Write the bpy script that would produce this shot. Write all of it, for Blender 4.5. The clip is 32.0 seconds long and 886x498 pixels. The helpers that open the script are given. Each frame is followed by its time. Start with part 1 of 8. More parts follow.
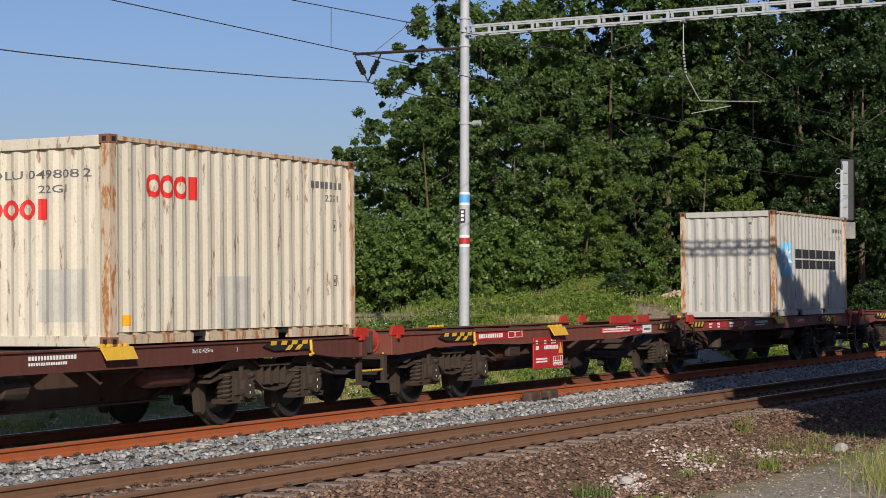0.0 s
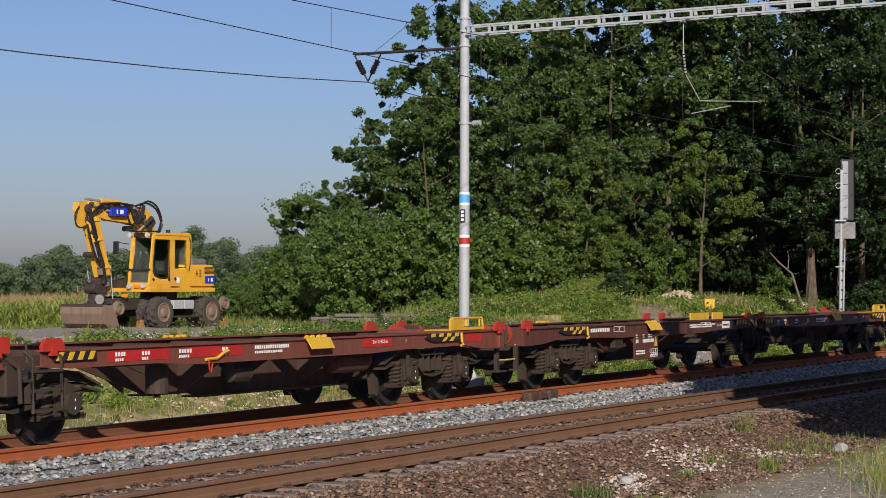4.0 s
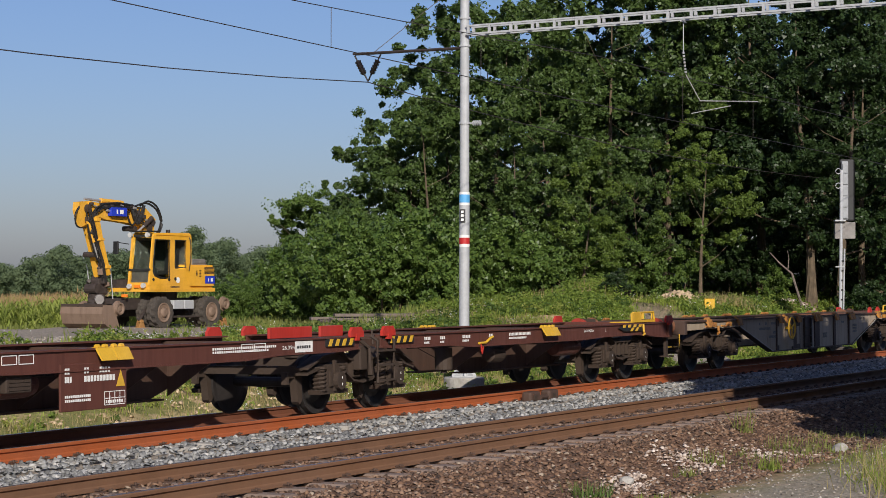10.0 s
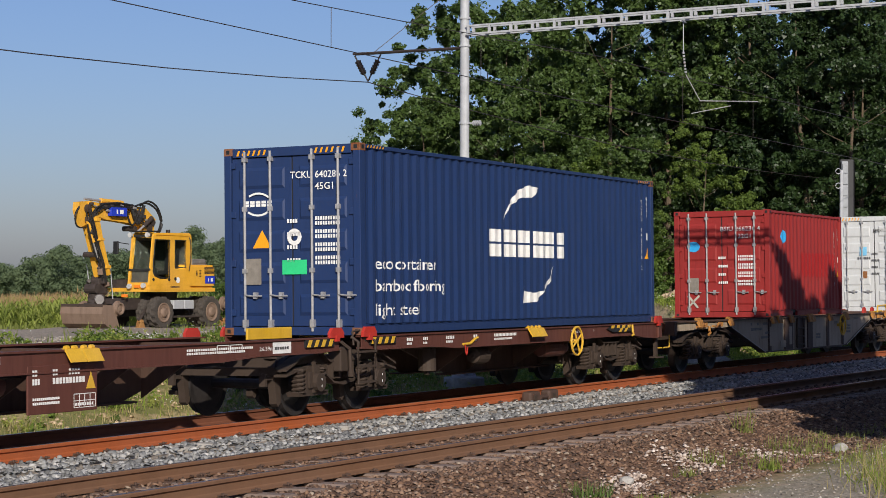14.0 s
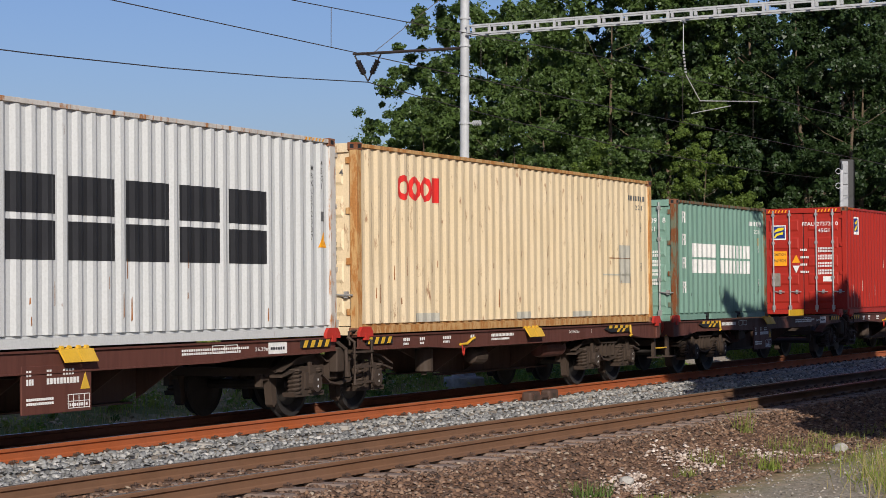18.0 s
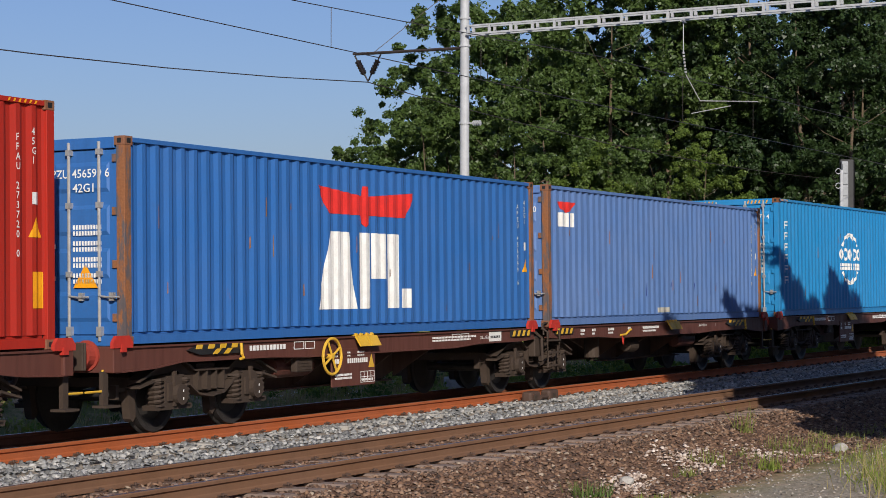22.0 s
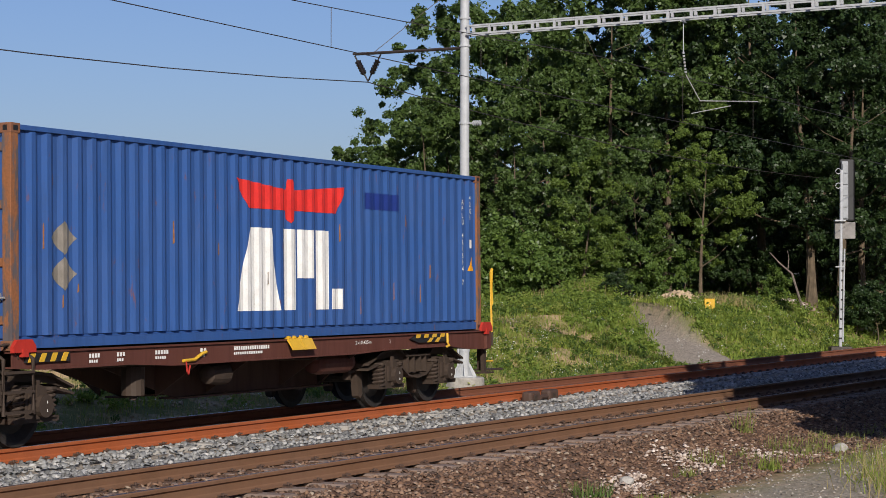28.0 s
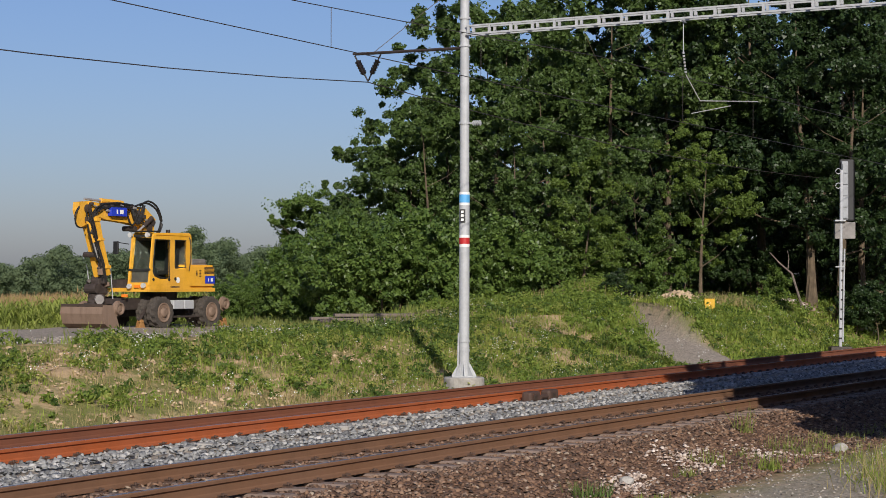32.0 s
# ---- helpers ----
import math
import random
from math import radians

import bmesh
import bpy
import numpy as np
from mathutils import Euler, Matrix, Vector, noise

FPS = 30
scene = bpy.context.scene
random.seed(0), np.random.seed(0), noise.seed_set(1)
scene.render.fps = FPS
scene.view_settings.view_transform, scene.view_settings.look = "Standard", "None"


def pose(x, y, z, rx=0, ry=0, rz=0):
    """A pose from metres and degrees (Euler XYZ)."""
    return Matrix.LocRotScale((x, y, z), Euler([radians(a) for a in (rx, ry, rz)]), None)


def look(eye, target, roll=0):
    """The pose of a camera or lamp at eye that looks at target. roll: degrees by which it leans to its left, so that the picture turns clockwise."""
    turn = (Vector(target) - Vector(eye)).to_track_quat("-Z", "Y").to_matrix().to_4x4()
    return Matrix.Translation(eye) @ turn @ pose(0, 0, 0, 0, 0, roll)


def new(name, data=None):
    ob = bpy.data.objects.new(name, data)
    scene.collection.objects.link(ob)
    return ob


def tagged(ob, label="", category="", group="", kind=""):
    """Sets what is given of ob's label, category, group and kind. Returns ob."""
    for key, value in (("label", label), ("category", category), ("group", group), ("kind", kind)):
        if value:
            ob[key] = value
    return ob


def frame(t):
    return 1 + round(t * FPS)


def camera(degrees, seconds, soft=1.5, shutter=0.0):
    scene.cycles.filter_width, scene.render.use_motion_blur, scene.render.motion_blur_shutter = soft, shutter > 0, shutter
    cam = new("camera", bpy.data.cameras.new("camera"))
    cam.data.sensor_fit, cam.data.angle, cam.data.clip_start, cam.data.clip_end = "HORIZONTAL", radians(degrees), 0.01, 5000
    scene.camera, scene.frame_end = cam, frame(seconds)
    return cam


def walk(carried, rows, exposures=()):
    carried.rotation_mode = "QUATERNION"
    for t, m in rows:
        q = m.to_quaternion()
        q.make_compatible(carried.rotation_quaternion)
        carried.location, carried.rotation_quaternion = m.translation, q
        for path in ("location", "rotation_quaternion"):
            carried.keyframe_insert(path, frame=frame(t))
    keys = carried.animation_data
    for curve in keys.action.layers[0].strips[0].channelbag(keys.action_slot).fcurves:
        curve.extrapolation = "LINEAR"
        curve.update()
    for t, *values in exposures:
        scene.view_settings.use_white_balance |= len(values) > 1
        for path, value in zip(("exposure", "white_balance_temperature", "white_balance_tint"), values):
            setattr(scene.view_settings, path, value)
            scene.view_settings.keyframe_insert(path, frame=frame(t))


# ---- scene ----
# ---------- camera: stands still on a tripod beside the line ----------
cam = camera(25.62, 32.0, soft=0.4)
EYE = Vector((0.0, 0.0, 1.920))
VIEW = look(EYE, EYE + Vector((0.0, math.cos(0.01824), math.sin(0.01824))), 0.13)
walk(cam, [(0.0, VIEW), (32.0, VIEW)], exposures=[(0.0, 0.0), (32.0, 0.0)])

# ---------- daylight: low morning sun from behind the camera ----------
SUN_AZ, SUN_EL = radians(171.0), radians(25.0)
TO_SUN = Vector((math.sin(SUN_AZ) * math.cos(SUN_EL), math.cos(SUN_AZ) * math.cos(SUN_EL), math.sin(SUN_EL)))
world = bpy.data.worlds.new("sky")
scene.world = world
world.use_nodes = True
wn = world.node_tree.nodes
sky = wn.new("ShaderNodeTexSky")
sky.sky_type = "NISHITA"
sky.sun_disc = False
sky.sun_elevation = SUN_EL
sky.sun_rotation = SUN_AZ
sky.air_density = 1.1
sky.dust_density = 1.0
sky.ozone_density = 6.0
wn["Background"].inputs["Strength"].default_value = 0.072
tint = wn.new("ShaderNodeMix")
tint.data_type, tint.blend_type = "RGBA", "MULTIPLY"
tint.inputs[0].default_value = 1.0
tint.inputs[7].default_value = (1.21, 1.10, 1.29, 1)
world.node_tree.links.new(sky.outputs["Color"], tint.inputs[6])
world.node_tree.links.new(tint.outputs[2], wn["Background"].inputs["Color"])
sun = new("sun", bpy.data.lights.new("sun", "SUN"))
sun.data.energy, sun.data.angle, sun.data.color = 5.0, radians(0.53), (1.0, 0.93, 0.83)
sun.matrix_world = look(TO_SUN * 60, (0, 0, 0))

# ---------- the line: a curve of 1.5 km radius ----------
TRACK_D, TRACK_TH, TRACK_K = 34.2017, 1.09675, -0.00067
R_LINE = 1 / abs(TRACK_K)
LINE_C = Vector((0, TRACK_D)) - R_LINE * Vector((-math.sin(TRACK_TH), math.cos(TRACK_TH)))
CANT = -0.0133


def on_line(s, v=0.0):
    """Plan position of a point s metres along the line and v metres off it (the far side is positive), and the heading."""
    s, v = float(s), float(v)
    a = TRACK_TH + TRACK_K * s
    n = Vector((-math.sin(a), math.cos(a)))
    p = LINE_C + (R_LINE + v) * n
    return p.x, p.y, a


def line_coords(x, y):
    """Arrays of plan positions to (s, v)."""
    dx, dy = np.asarray(x, float) - LINE_C.x, np.asarray(y, float) - LINE_C.y
    v = np.hypot(dx, dy) - R_LINE
    a = np.arctan2(dy, dx) - math.pi / 2
    return (a - TRACK_TH) / TRACK_K, v


def near_v(s):
    """Offset of the nearer track's axis."""
    return -4.278 - 0.02135 * s - 0.000065 * s * s


def travelled(t):
    return -2.06118 + 12.05487 * t - 0.0159355 * t * t + 1.97e-5 * t ** 3


def train_pose(q, t, z=0.0):
    x, y, a = on_line(q - travelled(t))
    return Matrix.Translation((x, y, z)) @ Matrix.Rotation(a, 4, "Z") @ Matrix.Rotation(math.atan(CANT), 4, "X")


# ---------- helpers for meshes ----------
FINE = ("stencil_line", "warning_stripe", "alignment_mark", "number_bar", "yellow_bar", "lettering", "louvre", "vent_slot", "badge_bar", "stencil_frame")   # too small to pick apart


def part(name, bm, material, parent=None, label="", at=None, smooth=False):
    """Links a bmesh (or a finished mesh) as one object, under a thing or a part."""
    if isinstance(bm, bmesh.types.BMesh):
        me = bpy.data.meshes.new(name)
        bmesh.ops.recalc_face_normals(bm, faces=bm.faces)
        bm.to_mesh(me)
        bm.free()
        if smooth:
            me.polygons.foreach_set("use_smooth", [True] * len(me.polygons))
    else:
        me = bm
    if material and not me.materials:
        me.materials.append(material)
    ob = new(name, me)
    if parent:
        ob.parent = parent
    if at is not None:
        ob.matrix_basis = at
    if label:
        ob["label"] = label
    if name in FINE:
        ob["kind"] = "stuff"
    return ob


def thing(name, label, category, group="", kind="", at=None):
    ob = new(name)
    ob.empty_display_size = 0.2
    if at is not None:
        ob.matrix_basis = at
    return tagged(ob, label, category, group, kind)


def B():
    return bmesh.new()


def box(bm, x0, x1, y0, y1, z0, z1, bevel=0.0):
    vs = [bm.verts.new(p) for p in ((x0, y0, z0), (x1, y0, z0), (x1, y1, z0), (x0, y1, z0), (x0, y0, z1), (x1, y0, z1), (x1, y1, z1), (x0, y1, z1))]
    fs = [bm.faces.new([vs[i] for i in f]) for f in ((3, 2, 1, 0), (4, 5, 6, 7), (0, 1, 5, 4), (1, 2, 6, 5), (2, 3, 7, 6), (3, 0, 4, 7))]
    if bevel:
        es = list({e for f in fs for e in f.edges})
        bmesh.ops.bevel(bm, geom=es, offset=bevel, segments=2, affect="EDGES", profile=0.5)
    return bm


def prism(bm, pts, a, b, axis="y"):
    """A polygon in the two other axes (x,z / y,z / x,y), pushed from a to b along axis."""
    def v(p, c):
        return (p[0], c, p[1]) if axis == "y" else (c, p[0], p[1]) if axis == "x" else (p[0], p[1], c)
    lo = [bm.verts.new(v(p, a)) for p in pts]
    hi = [bm.verts.new(v(p, b)) for p in pts]
    bm.faces.new(lo)
    bm.faces.new(hi[::-1])
    for i in range(len(pts)):
        j = (i + 1) % len(pts)
        bm.faces.new((lo[i], lo[j], hi[j], hi[i]))
    return bm


def cyl(bm, p, q, r, n=12, r2=None):
    p, q = Vector(p), Vector(q)
    turn = (q - p).to_track_quat("Z", "Y").to_matrix()
    r, r2 = float(r), float(r if r2 is None else r2)
    a, b = [], []
    for i in range(n):
        w = 2 * math.pi * i / n
        d = turn @ Vector((math.cos(w), math.sin(w), 0))
        a.append(bm.verts.new(p + d * r))
        b.append(bm.verts.new(q + d * r2))
    bm.faces.new(a[::-1])
    bm.faces.new(b)
    for i in range(n):
        j = (i + 1) % n
        bm.faces.new((a[i], a[j], b[j], b[i]))
    return bm


def tube(bm, pts, r, n=6, closed=False):
    pts = [Vector(p) for p in pts]
    rings = []
    m = len(pts)
    for i, p in enumerate(pts):
        if closed:
            d = pts[(i + 1) % m] - pts[i - 1]
        else:
            d = pts[min(i + 1, m - 1)] - pts[max(i - 1, 0)]
        turn = d.to_track_quat("Z", "Y").to_matrix()
        rr = float(r[i] if isinstance(r, (list, tuple)) else r)
        rings.append([bm.verts.new(p + turn @ Vector((math.cos(2 * math.pi * k / n) * rr, math.sin(2 * math.pi * k / n) * rr, 0))) for k in range(n)])
    for i in range(m if closed else m - 1):
        a, b = rings[i], rings[(i + 1) % m]
        for k in range(n):
            bm.faces.new((a[k], a[(k + 1) % n], b[(k + 1) % n], b[k]))
    if not closed:
        bm.faces.new(rings[0][::-1])
        bm.faces.new(rings[-1])
    return bm


def lathe(bm, prof, n=20, axis="y"):
    """Turns (r, h) pairs about an axis."""
    rings = []
    for r, h in prof:
        ring = []
        for k in range(n):
            c, s = r * math.cos(2 * math.pi * k / n), r * math.sin(2 * math.pi * k / n)
            ring.append(bm.verts.new((c, h, s) if axis == "y" else (c, s, h) if axis == "z" else (h, c, s)))
        rings.append(ring)
    for a, b in zip(rings, rings[1:]):
        for k in range(n):
            bm.faces.new((a[k], a[(k + 1) % n], b[(k + 1) % n], b[k]))
    bm.faces.new(rings[0][::-1])
    bm.faces.new(rings[-1])
    return bm


def cloud(name, verts, faces_size, material, kind_label, category, parent=None):
    """A mesh of loose faces of one size out of an array of corners (n, size, 3)."""
    v = np.ascontiguousarray(verts, dtype=np.float32).reshape(-1, 3)
    n = len(v) // faces_size
    me = bpy.data.meshes.new(name)
    me.vertices.add(len(v))
    me.vertices.foreach_set("co", v.ravel())
    me.loops.add(len(v))
    me.loops.foreach_set("vertex_index", np.arange(len(v), dtype=np.int32))
    me.polygons.add(n)
    me.polygons.foreach_set("loop_start", np.arange(0, len(v), faces_size, dtype=np.int32))
    me.update(calc_edges=True)
    me.materials.append(material)
    return me


def indexed(name, verts, faces, material, smooth=False):
    """A mesh from an array of vertices and an array of faces of one size."""
    v = np.ascontiguousarray(verts, dtype=np.float32).reshape(-1, 3)
    f = np.ascontiguousarray(faces, dtype=np.int32)
    n, k = f.shape
    me = bpy.data.meshes.new(name)
    me.vertices.add(len(v))
    me.vertices.foreach_set("co", v.ravel())
    me.loops.add(n * k)
    me.loops.foreach_set("vertex_index", f.ravel())
    me.polygons.add(n)
    me.polygons.foreach_set("loop_start", np.arange(0, n * k, k, dtype=np.int32))
    if smooth:
        me.polygons.foreach_set("use_smooth", np.ones(n, dtype=bool))
    me.update(calc_edges=True)
    me.materials.append(material)
    return me


LETTERS = {}


def letters(text, size, width=0.0):
    """A mesh of the built-in font, drawn in x and y; width: squeezed or stretched to that length."""
    key = (text, size, width)
    if key not in LETTERS:
        cu = bpy.data.curves.new("lettering", "FONT")
        cu.body, cu.size, cu.resolution_u, cu.offset = text, size / 0.73, 2, 0.010 * size
        ob = bpy.data.objects.new("lettering", cu)
        scene.collection.objects.link(ob)
        bpy.context.view_layer.update()
        me = bpy.data.meshes.new_from_object(ob.evaluated_get(bpy.context.evaluated_depsgraph_get()))
        bpy.data.objects.remove(ob)
        if width:
            xs = [v.co.x for v in me.vertices]
            k = width / max(max(xs) - min(xs), 0.001)
            lo = min(xs)
            for v in me.vertices:
                v.co.x = (v.co.x - lo) * k
        LETTERS[key] = me
    return LETTERS[key]
# ---------- materials ----------
def nodes_of(name):
    m = bpy.data.materials.new(name)
    m.use_nodes = True
    return m, m.node_tree.nodes, m.node_tree.links, m.node_tree.nodes["Principled BSDF"]


def tex(ns, ls, kind, scale, detail=4.0, rough=0.55, stretch=None, coord="Object"):
    tc = ns.new("ShaderNodeTexCoord")
    src = tc.outputs[coord]
    if stretch:
        mp = ns.new("ShaderNodeMapping")
        mp.inputs["Scale"].default_value = stretch
        ls.new(src, mp.inputs["Vector"])
        src = mp.outputs["Vector"]
    t = ns.new("ShaderNodeTexNoise" if kind == "noise" else "ShaderNodeTexVoronoi")
    t.inputs["Scale"].default_value = scale
    if kind == "noise":
        t.inputs["Detail"].default_value = detail
        t.inputs["Roughness"].default_value = rough
    ls.new(src, t.inputs["Vector"])
    return t


def ramp(ns, ls, src, stops):
    r = ns.new("ShaderNodeValToRGB")
    els = r.color_ramp.elements
    while len(els) < len(stops):
        els.new(0.5)
    for e, (p, c) in zip(els, stops):
        e.position = p
        e.color = (c, c, c, 1) if isinstance(c, (int, float)) else (*c, 1)
    ls.new(src, r.inputs["Fac"])
    return r.outputs["Color"]


def blend(ns, ls, fac, a, b, kind="MIX"):
    m = ns.new("ShaderNodeMix")
    m.data_type, m.blend_type = "RGBA", kind
    for sock, val in ((m.inputs[0], fac), (m.inputs[6], a), (m.inputs[7], b)):
        if isinstance(val, (int, float)):
            sock.default_value = val
        elif isinstance(val, (tuple, list)):
            sock.default_value = (*val, 1) if len(val) == 3 else val
        else:
            ls.new(val, sock)
    return m.outputs[2]


def bump(ns, ls, bsdf, height, strength, dist=0.01):
    b = ns.new("ShaderNodeBump")
    b.inputs["Strength"].default_value, b.inputs["Distance"].default_value = strength, dist
    ls.new(height, b.inputs["Height"])
    ls.new(b.outputs["Normal"], bsdf.inputs["Normal"])


def tone(c, k):
    return tuple(min(1.0, x * k) for x in c)


def weathered(name, color, rust=0.25, rough=0.5, dirt=0.5, metal=0.0, fade=0.25, rust_color=(0.16, 0.055, 0.02), streaks=True):
    """Painted steel: faded patches, dirty runs, chips and rust."""
    m, ns, ls, bs = nodes_of(name)
    big = tex(ns, ls, "noise", 0.9, 5, 0.6)
    col = blend(ns, ls, ramp(ns, ls, big.outputs["Fac"], [(0.3, 0.0), (0.75, fade)]), color, tone([0.6 * x + 0.4 * (sum(color) / 3) for x in color], 1.25))
    grime = tex(ns, ls, "noise", 2.2, 6, 0.65, (3.2, 3.2, 0.35) if streaks else None)
    col = blend(ns, ls, ramp(ns, ls, grime.outputs["Fac"], [(0.47, 0.0), (0.75, dirt)]), col, tone(color, 0.45))
    fine = tex(ns, ls, "noise", 34, 3, 0.6)
    col = blend(ns, ls, ramp(ns, ls, fine.outputs["Fac"], [(0.4, 0.0), (0.8, 0.16)]), col, (0.06, 0.05, 0.04))
    chip = tex(ns, ls, "noise", 4.5, 8, 0.68, (2.0, 2.0, 0.6) if streaks else None)
    hi = 0.80 - 0.35 * rust
    mask = ramp(ns, ls, chip.outputs["Fac"], [(hi - 0.06, 0.0), (hi + 0.03, min(1.0, 0.35 + rust))])
    rcol = blend(ns, ls, fine.outputs["Fac"], tone(rust_color, 0.6), tone(rust_color, 1.5))
    ls.new(blend(ns, ls, mask, col, rcol), bs.inputs["Base Color"])
    ls.new(ramp(ns, ls, grime.outputs["Fac"], [(0.2, rough - 0.1), (0.8, min(1, rough + 0.2))]), bs.inputs["Roughness"])
    bs.inputs["Metallic"].default_value = metal
    bs.inputs["Specular IOR Level"].default_value = 0.25
    bump(ns, ls, bs, chip.outputs["Fac"], 0.25, 0.006)
    return m


def plain(name, color, rough=0.6, metal=0.0, vary=0.25, scale=8.0, relief=0.15, spec=0.4):
    m, ns, ls, bs = nodes_of(name)
    a = tex(ns, ls, "noise", scale, 5, 0.6)
    b = tex(ns, ls, "noise", scale * 9, 2, 0.5)
    c = blend(ns, ls, ramp(ns, ls, a.outputs["Fac"], [(0.3, 0.0), (0.72, 1.0)]), tone(color, 1 - vary), tone(color, 1 + vary))
    c = blend(ns, ls, ramp(ns, ls, b.outputs["Fac"], [(0.45, 0.0), (0.85, 0.35)]), c, tone(color, 0.5))
    ls.new(c, bs.inputs["Base Color"])
    bs.inputs["Roughness"].default_value, bs.inputs["Metallic"].default_value = rough, metal
    bs.inputs["Specular IOR Level"].default_value = spec
    if relief:
        bump(ns, ls, bs, b.outputs["Fac"], relief, 0.004)
    return m


def leafy(name, lo, hi, trans=0.35, rough=0.55, spec=0.25):
    """Leaves: each loose leaf has its own green; light shines through."""
    m, ns, ls, bs = nodes_of(name)
    g = ns.new("ShaderNodeNewGeometry")
    big = tex(ns, ls, "noise", 0.45, 2, 0.5)
    c = blend(ns, ls, g.outputs["Random Per Island"], lo, hi)
    c = blend(ns, ls, ramp(ns, ls, big.outputs["Fac"], [(0.35, 0.0), (0.7, 0.55)]), c, tone(hi, 0.9))
    ls.new(c, bs.inputs["Base Color"])
    bs.inputs["Roughness"].default_value = rough
    bs.inputs["Specular IOR Level"].default_value = spec
    tr = ns.new("ShaderNodeBsdfTranslucent")
    ls.new(blend(ns, ls, 0.5, c, (hi[0] * 1.5, hi[1] * 1.5, hi[2] * 0.6)), tr.inputs["Color"])
    mix = ns.new("ShaderNodeMixShader")
    mix.inputs[0].default_value = trans
    ls.new(bs.outputs[0], mix.inputs[1])
    ls.new(tr.outputs[0], mix.inputs[2])
    ls.new(mix.outputs[0], ns["Material Output"].inputs["Surface"])
    return m


def stony(name, stops, rough=0.85):
    """Loose stones, each with its own colour out of a row of stops."""
    m, ns, ls, bs = nodes_of(name)
    g = ns.new("ShaderNodeNewGeometry")
    f = tex(ns, ls, "noise", 60, 4, 0.6)
    c = ramp(ns, ls, g.outputs["Random Per Island"], stops)
    c = blend(ns, ls, ramp(ns, ls, f.outputs["Fac"], [(0.35, 0.0), (0.8, 0.4)]), c, (0.05, 0.045, 0.04))
    ls.new(c, bs.inputs["Base Color"])
    bs.inputs["Roughness"].default_value = rough
    bump(ns, ls, bs, f.outputs["Fac"], 0.4, 0.006)
    return m


M = {}
M["wagon"] = weathered("oxide_red_wagon_paint", (0.105, 0.036, 0.026), 0.16, 0.55, 0.55, fade=0.2)
M["under"] = weathered("dusty_brown_underframe_paint", (0.070, 0.038, 0.026), 0.3, 0.65, 0.5, rust_color=(0.14, 0.06, 0.03))
M["wagon_worn"] = weathered("sunburnt_red_wagon_paint", (0.17, 0.050, 0.032), 0.35, 0.6, 0.5, fade=0.35)
M["wagon_new"] = weathered("bright_red_wagon_paint", (0.30, 0.04, 0.025), 0.14, 0.5, 0.5)
M["gear"] = weathered("black_brown_running_gear", (0.050, 0.034, 0.025), 0.25, 0.7, 0.5, rust_color=(0.06, 0.033, 0.02), streaks=False)
M["wheel"] = plain("dark_wheel_steel", (0.035, 0.03, 0.028), 0.55, 0.3, 0.3, 5)
M["tread"] = plain("polished_tread_steel", (0.35, 0.34, 0.33), 0.3, 0.9, 0.2, 10)
M["red"] = weathered("bright_red_guide_paint", (0.42, 0.028, 0.018), 0.16, 0.5, 0.35)
M["yellow"] = weathered("yellow_safety_paint", (0.62, 0.36, 0.018), 0.22, 0.5, 0.35)
M["black"] = plain("black_paint", (0.016, 0.016, 0.017), 0.55, 0, 0.2, 10)
M["white"] = plain("white_lettering", (0.74, 0.73, 0.70), 0.6, 0, 0.12, 6, 0)
M["grey_wagon"] = weathered("grey_beige_wagon_paint", (0.36, 0.285, 0.205), 0.34, 0.6, 0.55)
M["brown_rib"] = weathered("dirty_brown_steel", (0.075, 0.045, 0.034), 0.3, 0.65, 0.5)
M["red_plate"] = plain("red_sign_plate", (0.42, 0.022, 0.022), 0.5, 0, 0.12, 6)
M["steel"] = plain("galvanised_steel", (0.39, 0.40, 0.41), 0.6, 0.05, 0.12, 5)
M["signal"] = plain("dull_grey_signal_paint", (0.27, 0.28, 0.29), 0.6, 0, 0.15, 5)
M["rod"] = plain("zinc_rod", (0.46, 0.45, 0.44), 0.4, 0.5, 0.2, 8)
M["rust"] = weathered("rusty_casting", (0.20, 0.085, 0.045), 0.6, 0.8, 0.4, streaks=False)
M["rail_new"] = weathered("orange_rusted_rail", (0.33, 0.082, 0.022), 0.25, 0.8, 0.35, rust_color=(0.14, 0.04, 0.018), streaks=False)
M["rail_old"] = weathered("brown_rusted_rail", (0.17, 0.086, 0.046), 0.25, 0.8, 0.4, rust_color=(0.09, 0.045, 0.028), streaks=False)
M["rail_far"] = weathered("dark_red_rusted_rail", (0.17, 0.058, 0.028), 0.3, 0.8, 0.35, rust_color=(0.11, 0.038, 0.02), streaks=False)
M["rail_top"] = plain("run_rail_head", (0.20, 0.17, 0.16), 0.34, 0.75, 0.2, 3)
M["sleeper"] = plain("dusty_concrete_sleeper", (0.20, 0.145, 0.115), 0.9, 0, 0.25, 6, 0.4)
M["sleeper_new"] = plain("pale_concrete_sleeper", (0.33, 0.31, 0.28), 0.9, 0, 0.2, 6, 0.4)
M["yellow_rusty"] = weathered("rusty_yellow_fitting_paint", (0.42, 0.185, 0.035), 0.70, 0.65, 0.5, rust_color=(0.20, 0.08, 0.03))
M["concrete"] = plain("grey_concrete", (0.33, 0.31, 0.28), 0.9, 0, 0.25, 5, 0.5)
M["clip"] = plain("rusty_rail_clip", (0.085, 0.05, 0.035), 0.8, 0.1, 0.3, 20)
M["wire"] = plain("weathered_copper_wire", (0.07, 0.055, 0.05), 0.5, 0.5, 0.2, 5, 0)
